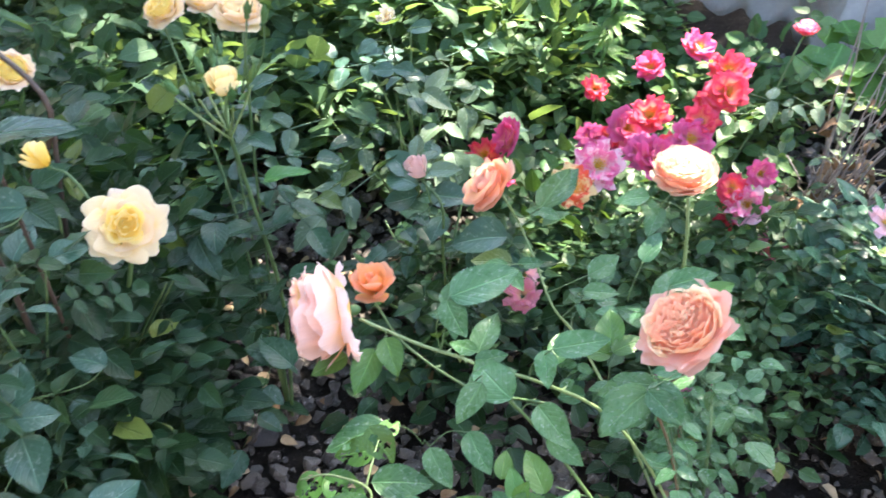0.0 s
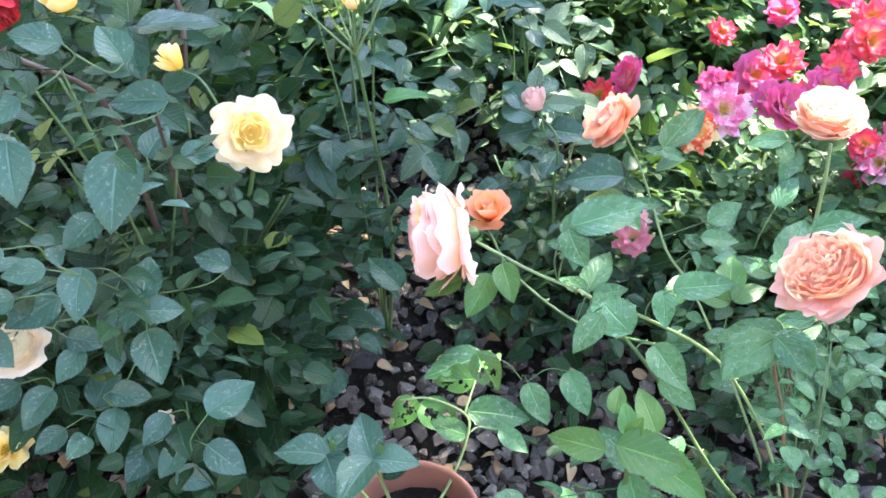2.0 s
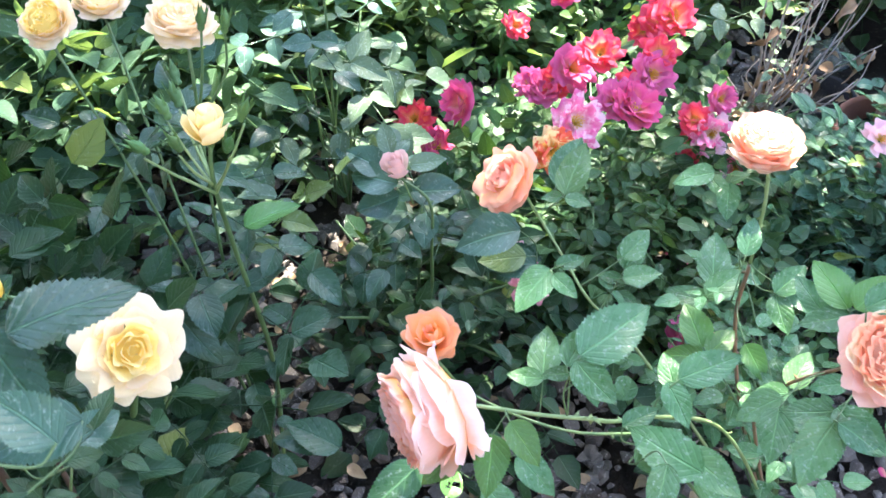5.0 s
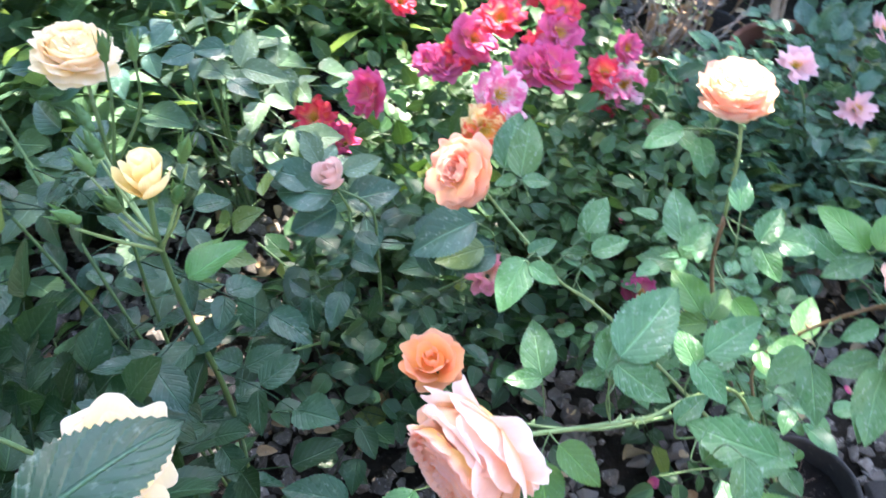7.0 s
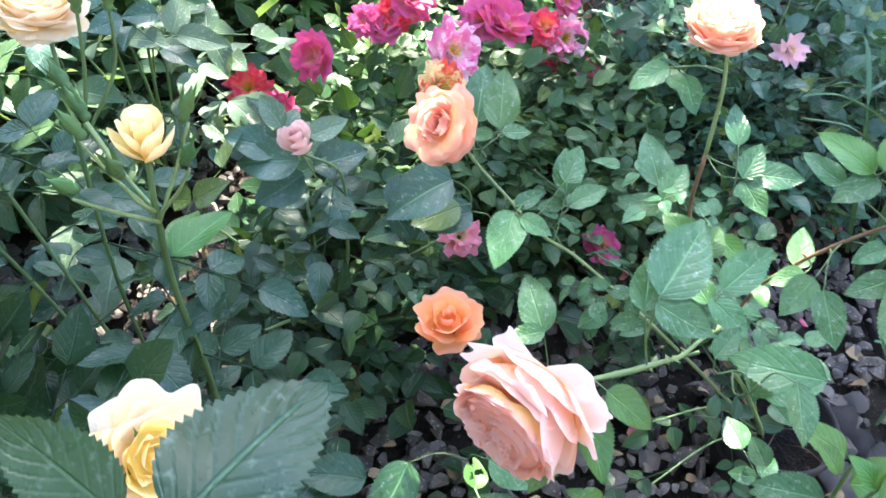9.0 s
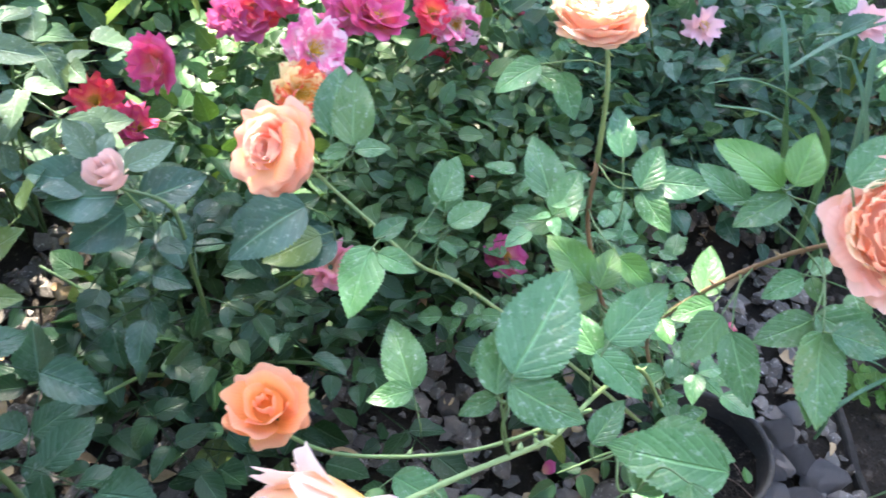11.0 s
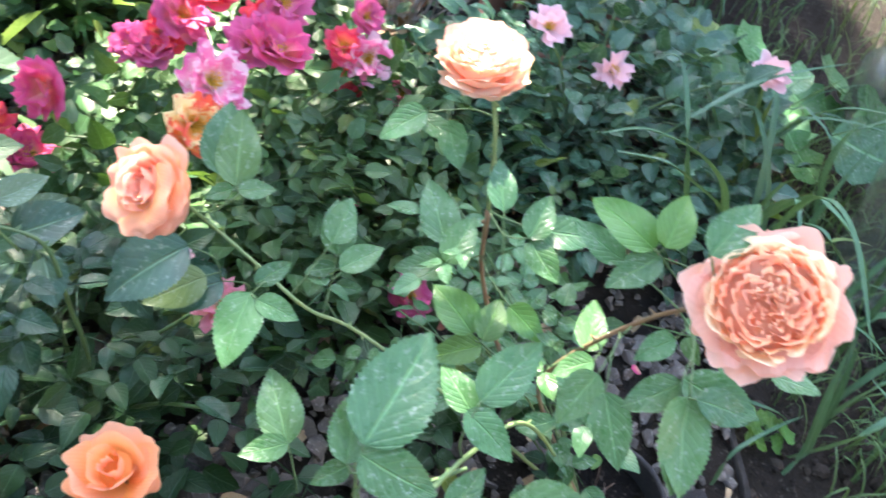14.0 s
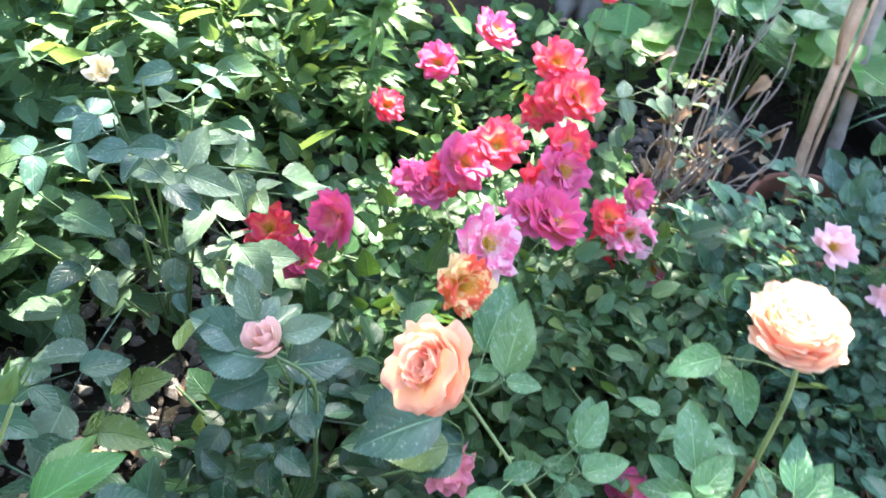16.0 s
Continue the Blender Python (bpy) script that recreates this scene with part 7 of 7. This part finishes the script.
# ---- out of view: trees and fence added to shade the bed ----
# unseen tree; its crown is laid out only to shape sun on the bed
def make_tree():
    rng = random.Random(600)
    tree = thing("unseen_shade_tree", "unseen tree placed so its leafy crown dapples the bed", "tree", at=(4.6, 6.2, 0))
    soup = Soup()
    tube(soup, smooth_line([(4.6, 6.2, -0.1), (4.5, 6.1, 1.6), (4.2, 5.8, 3.2), (3.7, 5.5, 4.8)], 5), 0.22, 0.12, 10, 0.06, rng)
    for i in range(14):
        a = i * 2.4
        tip = Vector((3.0 + 1.6 * math.cos(a), 5.0 + 1.5 * math.sin(a), rng.uniform(4.9, 6.6)))
        foot = Vector((4.1, 5.75, rng.uniform(3.2, 4.6)))
        tube(soup, smooth_line([foot, foot.lerp(tip, 0.5) + Vector((0, 0, 0.3)), tip], 4), 0.06, 0.014, 6, 0.08, rng)
    put("trunk", soup.mesh("trunk", M_BARK_GREY), tree)
    leaf = [leaflet(0.085, 0.05, rng, 0.2, 0.2, 0.0, 4, 1) for _ in range(3)]
    soup = Soup()
    for i in range(CANOPY_CLUMPS):
        # clumps lie where the crown stands between the sun and the bed
        x, y = rng.uniform(-1.6, 1.9), rng.uniform(-0.3, 3.2)
        z = rng.uniform(5.0, 6.6)
        cover = canopy_cover(x, y) if math.hypot((x - 0.1) / 1.9, (y - 1.45) / 1.95) < 1 + 0.2 * noise.noise(Vector((x * 2, y * 2, 7))) else 0.0
        if rng.random() > cover:
            continue
        c = Vector((x, y, 0)) + sun_way * (z / sun_way.z)
        for k in range(9):
            q = c + Vector((rng.gauss(0, 0.08), rng.gauss(0, 0.08), rng.gauss(0, 0.08)))
            v, f, u = rng.choice(leaf)
            soup.add(v, f, u, aim(q, (rng.uniform(-1, 1), rng.uniform(-1, 1), rng.uniform(-0.5, 0.3)), (rng.uniform(-0.5, 0.5), rng.uniform(-0.5, 0.5), 1), rng.uniform(0.8, 1.3)))
    tagged(put("crown", soup.mesh("crown", M_CANOPY), tree), "crown of many small leaves with gaps", kind="stuff")


def make_fence(a, b, height, label):
    a, b = Vector(a), Vector(b)
    fence = thing("fence", label, "fence", at=a)
    d = (b - a).normalized()
    n = int((b - a).length / 0.14)
    w = (b - a).length / n
    verts = [(x, y, z) for z in (-0.05, height) for x, y in ((0.004, -0.01), (w - 0.004, -0.01), (w - 0.004, 0.01), (0.004, 0.01))]
    me = mesh_from("board", verts, [(3, 2, 1, 0), (4, 5, 6, 7), (0, 1, 5, 4), (1, 2, 6, 5), (2, 3, 7, 6), (3, 0, 4, 7)], M_FENCE, smooth=False)
    for i in range(n):
        q = a + d * w * i
        put("board", me, fence, Matrix.Translation(q) @ Matrix.Rotation(math.atan2(d.y, d.x), 4, "Z"))


def make_side_tree():
    """An unseen tree, added so its crown takes skylight from the near side of the bed."""
    rng = random.Random(640)
    tree = thing("unseen_shade_tree", "unseen leafy tree added to dim the near side", "tree", at=(-3.1, 0.9, 0))
    soup = Soup()
    tube(soup, smooth_line([(-3.1, 0.9, -0.1), (-3.05, 0.95, 1.3), (-2.8, 0.9, 2.6), (-2.4, 0.9, 3.6)], 5), 0.15, 0.07, 10, 0.06, rng)
    for i in range(10):
        a = i * 2.4
        tip = Vector((-1.7 + 1.2 * math.cos(a), 0.9 + 1.5 * math.sin(a), rng.uniform(2.7, 4.2)))
        foot = Vector((-2.85, 0.9, rng.uniform(2.0, 3.0)))
        tube(soup, smooth_line([foot, foot.lerp(tip, 0.5) + Vector((0, 0, 0.25)), tip], 4), 0.045, 0.01, 6, 0.08, rng)
    put("trunk", soup.mesh("trunk", M_BARK_GREY), tree)
    leaf = [leaflet(0.10, 0.06, rng, 0.2, 0.2, 0.0, 4, 1) for _ in range(3)]
    soup = Soup()
    for i in range(380):
        a, r = rng.uniform(0, 6.2832), math.sqrt(rng.random())
        c = Vector((-1.75 + 1.35 * r * math.cos(a), 0.9 + 1.8 * r * math.sin(a), rng.uniform(2.5, 4.4 - 0.8 * r)))
        for k in range(9):
            q = c + Vector((rng.gauss(0, 0.10), rng.gauss(0, 0.10), rng.gauss(0, 0.08)))
            v, f, u = rng.choice(leaf)
            soup.add(v, f, u, aim(q, (rng.uniform(-1, 1), rng.uniform(-1, 1), rng.uniform(-0.5, 0.3)), (rng.uniform(-0.5, 0.5), rng.uniform(-0.5, 0.5), 1), rng.uniform(0.8, 1.3)))
    tagged(put("crown", soup.mesh("crown", M_CANOPY), tree), "crown of many small leaves with gaps", kind="stuff")


make_tree()
make_side_tree()
# boards out of view on all sides, added to hold back low skylight
make_fence((-2.4, 4.4, 0), (3.6, 4.4, 0), 2.1, "unseen grey board fence added to cut low skylight")
make_fence((-2.4, -2.2, 0), (-2.4, 4.4, 0), 2.1, "unseen grey board fence added to cut low skylight")
make_fence((3.6, -2.2, 0), (-2.4, -2.2, 0), 2.3, "unseen grey board fence added to cut low skylight")
make_fence((3.6, 4.4, 0), (3.6, -2.2, 0), 2.1, "unseen grey board fence added to cut low skylight")


# ---- gravel, litter ----
def stone_mesh(seed, points=13):
    rng = random.Random(seed)
    bm = bmesh.new()
    for _ in range(points):
        v = Vector((rng.gauss(0, 1), rng.gauss(0, 1), rng.gauss(0, 1))).normalized()
        bm.verts.new((v.x * rng.uniform(0.8, 1.1), v.y * rng.uniform(0.6, 0.9), v.z * rng.uniform(0.45, 0.7)))
    bmesh.ops.convex_hull(bm, input=bm.verts)
    for v in [v for v in bm.verts if not v.link_faces]:
        bm.verts.remove(v)
    me = bpy.data.meshes.new("stone")
    bm.to_mesh(me)
    bm.free()
    me.materials.append(M_STONE)
    return me


def make_gravel():
    rng = random.Random(700)
    kinds = [stone_mesh(701 + i) for i in range(12)]
    data = []
    for me in kinds:
        data.append((np.array([v.co[:] for v in me.vertices]), [tuple(p.vertices) for p in me.polygons]))
    bed = thing("gravel", "loose crushed grey stones between the rose bushes", "gravel", kind="structure")
    soup, single = Soup(), 0
    for i in range(8200):
        x, y = rng.uniform(-1.3, 1.0), rng.uniform(0.35, 2.3)
        if right_of_edge(x, y) and y < 0.95:
            continue
        size = rng.choice((0.008, 0.010, 0.013, 0.016, 0.020, 0.024))
        m = Matrix.Translation((x, y, ground_z(x, y) + size * rng.uniform(0.1, 0.7))) @ Euler((rng.uniform(-0.5, 0.5), rng.uniform(-0.5, 0.5), rng.uniform(0, 6.28))).to_matrix().to_4x4() @ Matrix.Scale(size, 4)
        k = rng.randrange(12)
        if single < 290 and -0.45 < x < 0.62 and y < 1.15 and size > 0.013:
            put("stone", kinds[k], bed, m)
            single += 1
        else:
            soup.add(data[k][0], data[k][1], None, m)
    tagged(put("stones", soup.mesh("stones", M_STONE_STUFF, False), bed), kind="stuff")
    # larger broken lumps by the black pot
    lumps = [stone_mesh(740 + i, 24) for i in range(5)]
    for me in lumps:
        me.materials[0] = M_LUMP
    for i, (x, y, size) in enumerate(((0.562, 0.592, 0.034), (0.548, 0.553, 0.030), (0.545, 0.512, 0.038), (0.462, 0.545, 0.038), (0.492, 0.515, 0.036), (0.512, 0.571, 0.030), (0.61, 0.60, 0.024), (0.44, 0.50, 0.034), (-0.33, 0.98, 0.028), (-0.42, 1.1, 0.024), (0.50, 0.46, 0.035))):
        put("stone", lumps[i % 5], bed, Matrix.Translation((x, y, ground_z(x, y) + size * 0.45)) @ Matrix.Rotation(i * 1.3, 4, "Z") @ Matrix.Scale(size, 4))


def make_litter():
    rng, soup = random.Random(720), Soup()
    arr = [leaflet(0.03, 0.018, rng, 0.5, 0.5, 0.02, 6, 1) for _ in range(4)]
    for i in range(700):
        x, y = rng.uniform(-1.0, 1.3), rng.uniform(0.4, 2.2)
        if right_of_edge(x, y) and y < 0.95:
            continue
        v, f, u = rng.choice(arr)
        soup.add(v, f, u, aim((x, y, ground_z(x, y) + rng.uniform(0.012, 0.03)), (rng.uniform(-1, 1), rng.uniform(-1, 1), rng.uniform(-0.1, 0.3)), (rng.uniform(-0.6, 0.6), rng.uniform(-0.6, 0.6), 1), rng.uniform(0.6, 1.3)))
    tagged(put("leaf_litter", soup.mesh("leaf_litter", M_LITTER)), "dry brown fallen leaves on the gravel", "leaf litter", kind="stuff")
    petals = Soup()
    for i in range(16):
        x, y = rng.uniform(-0.2, 1.0), rng.uniform(0.7, 1.5)
        v, f, u = petal(0.02, 0.022, 40, 90, 0, 0.03, 0.003, rng, 3, 3)
        petals.add(v, f, u, Matrix.Translation((x, y, ground_z(x, y) + 0.02)) @ Matrix.Rotation(rng.uniform(0, 6.28), 4, "Z"))
    tagged(put("fallen_petals", petals.mesh("fallen_petals", M_MAGENTA)), "fallen magenta petals on the gravel", "petals", kind="stuff")


make_gravel()
make_litter()
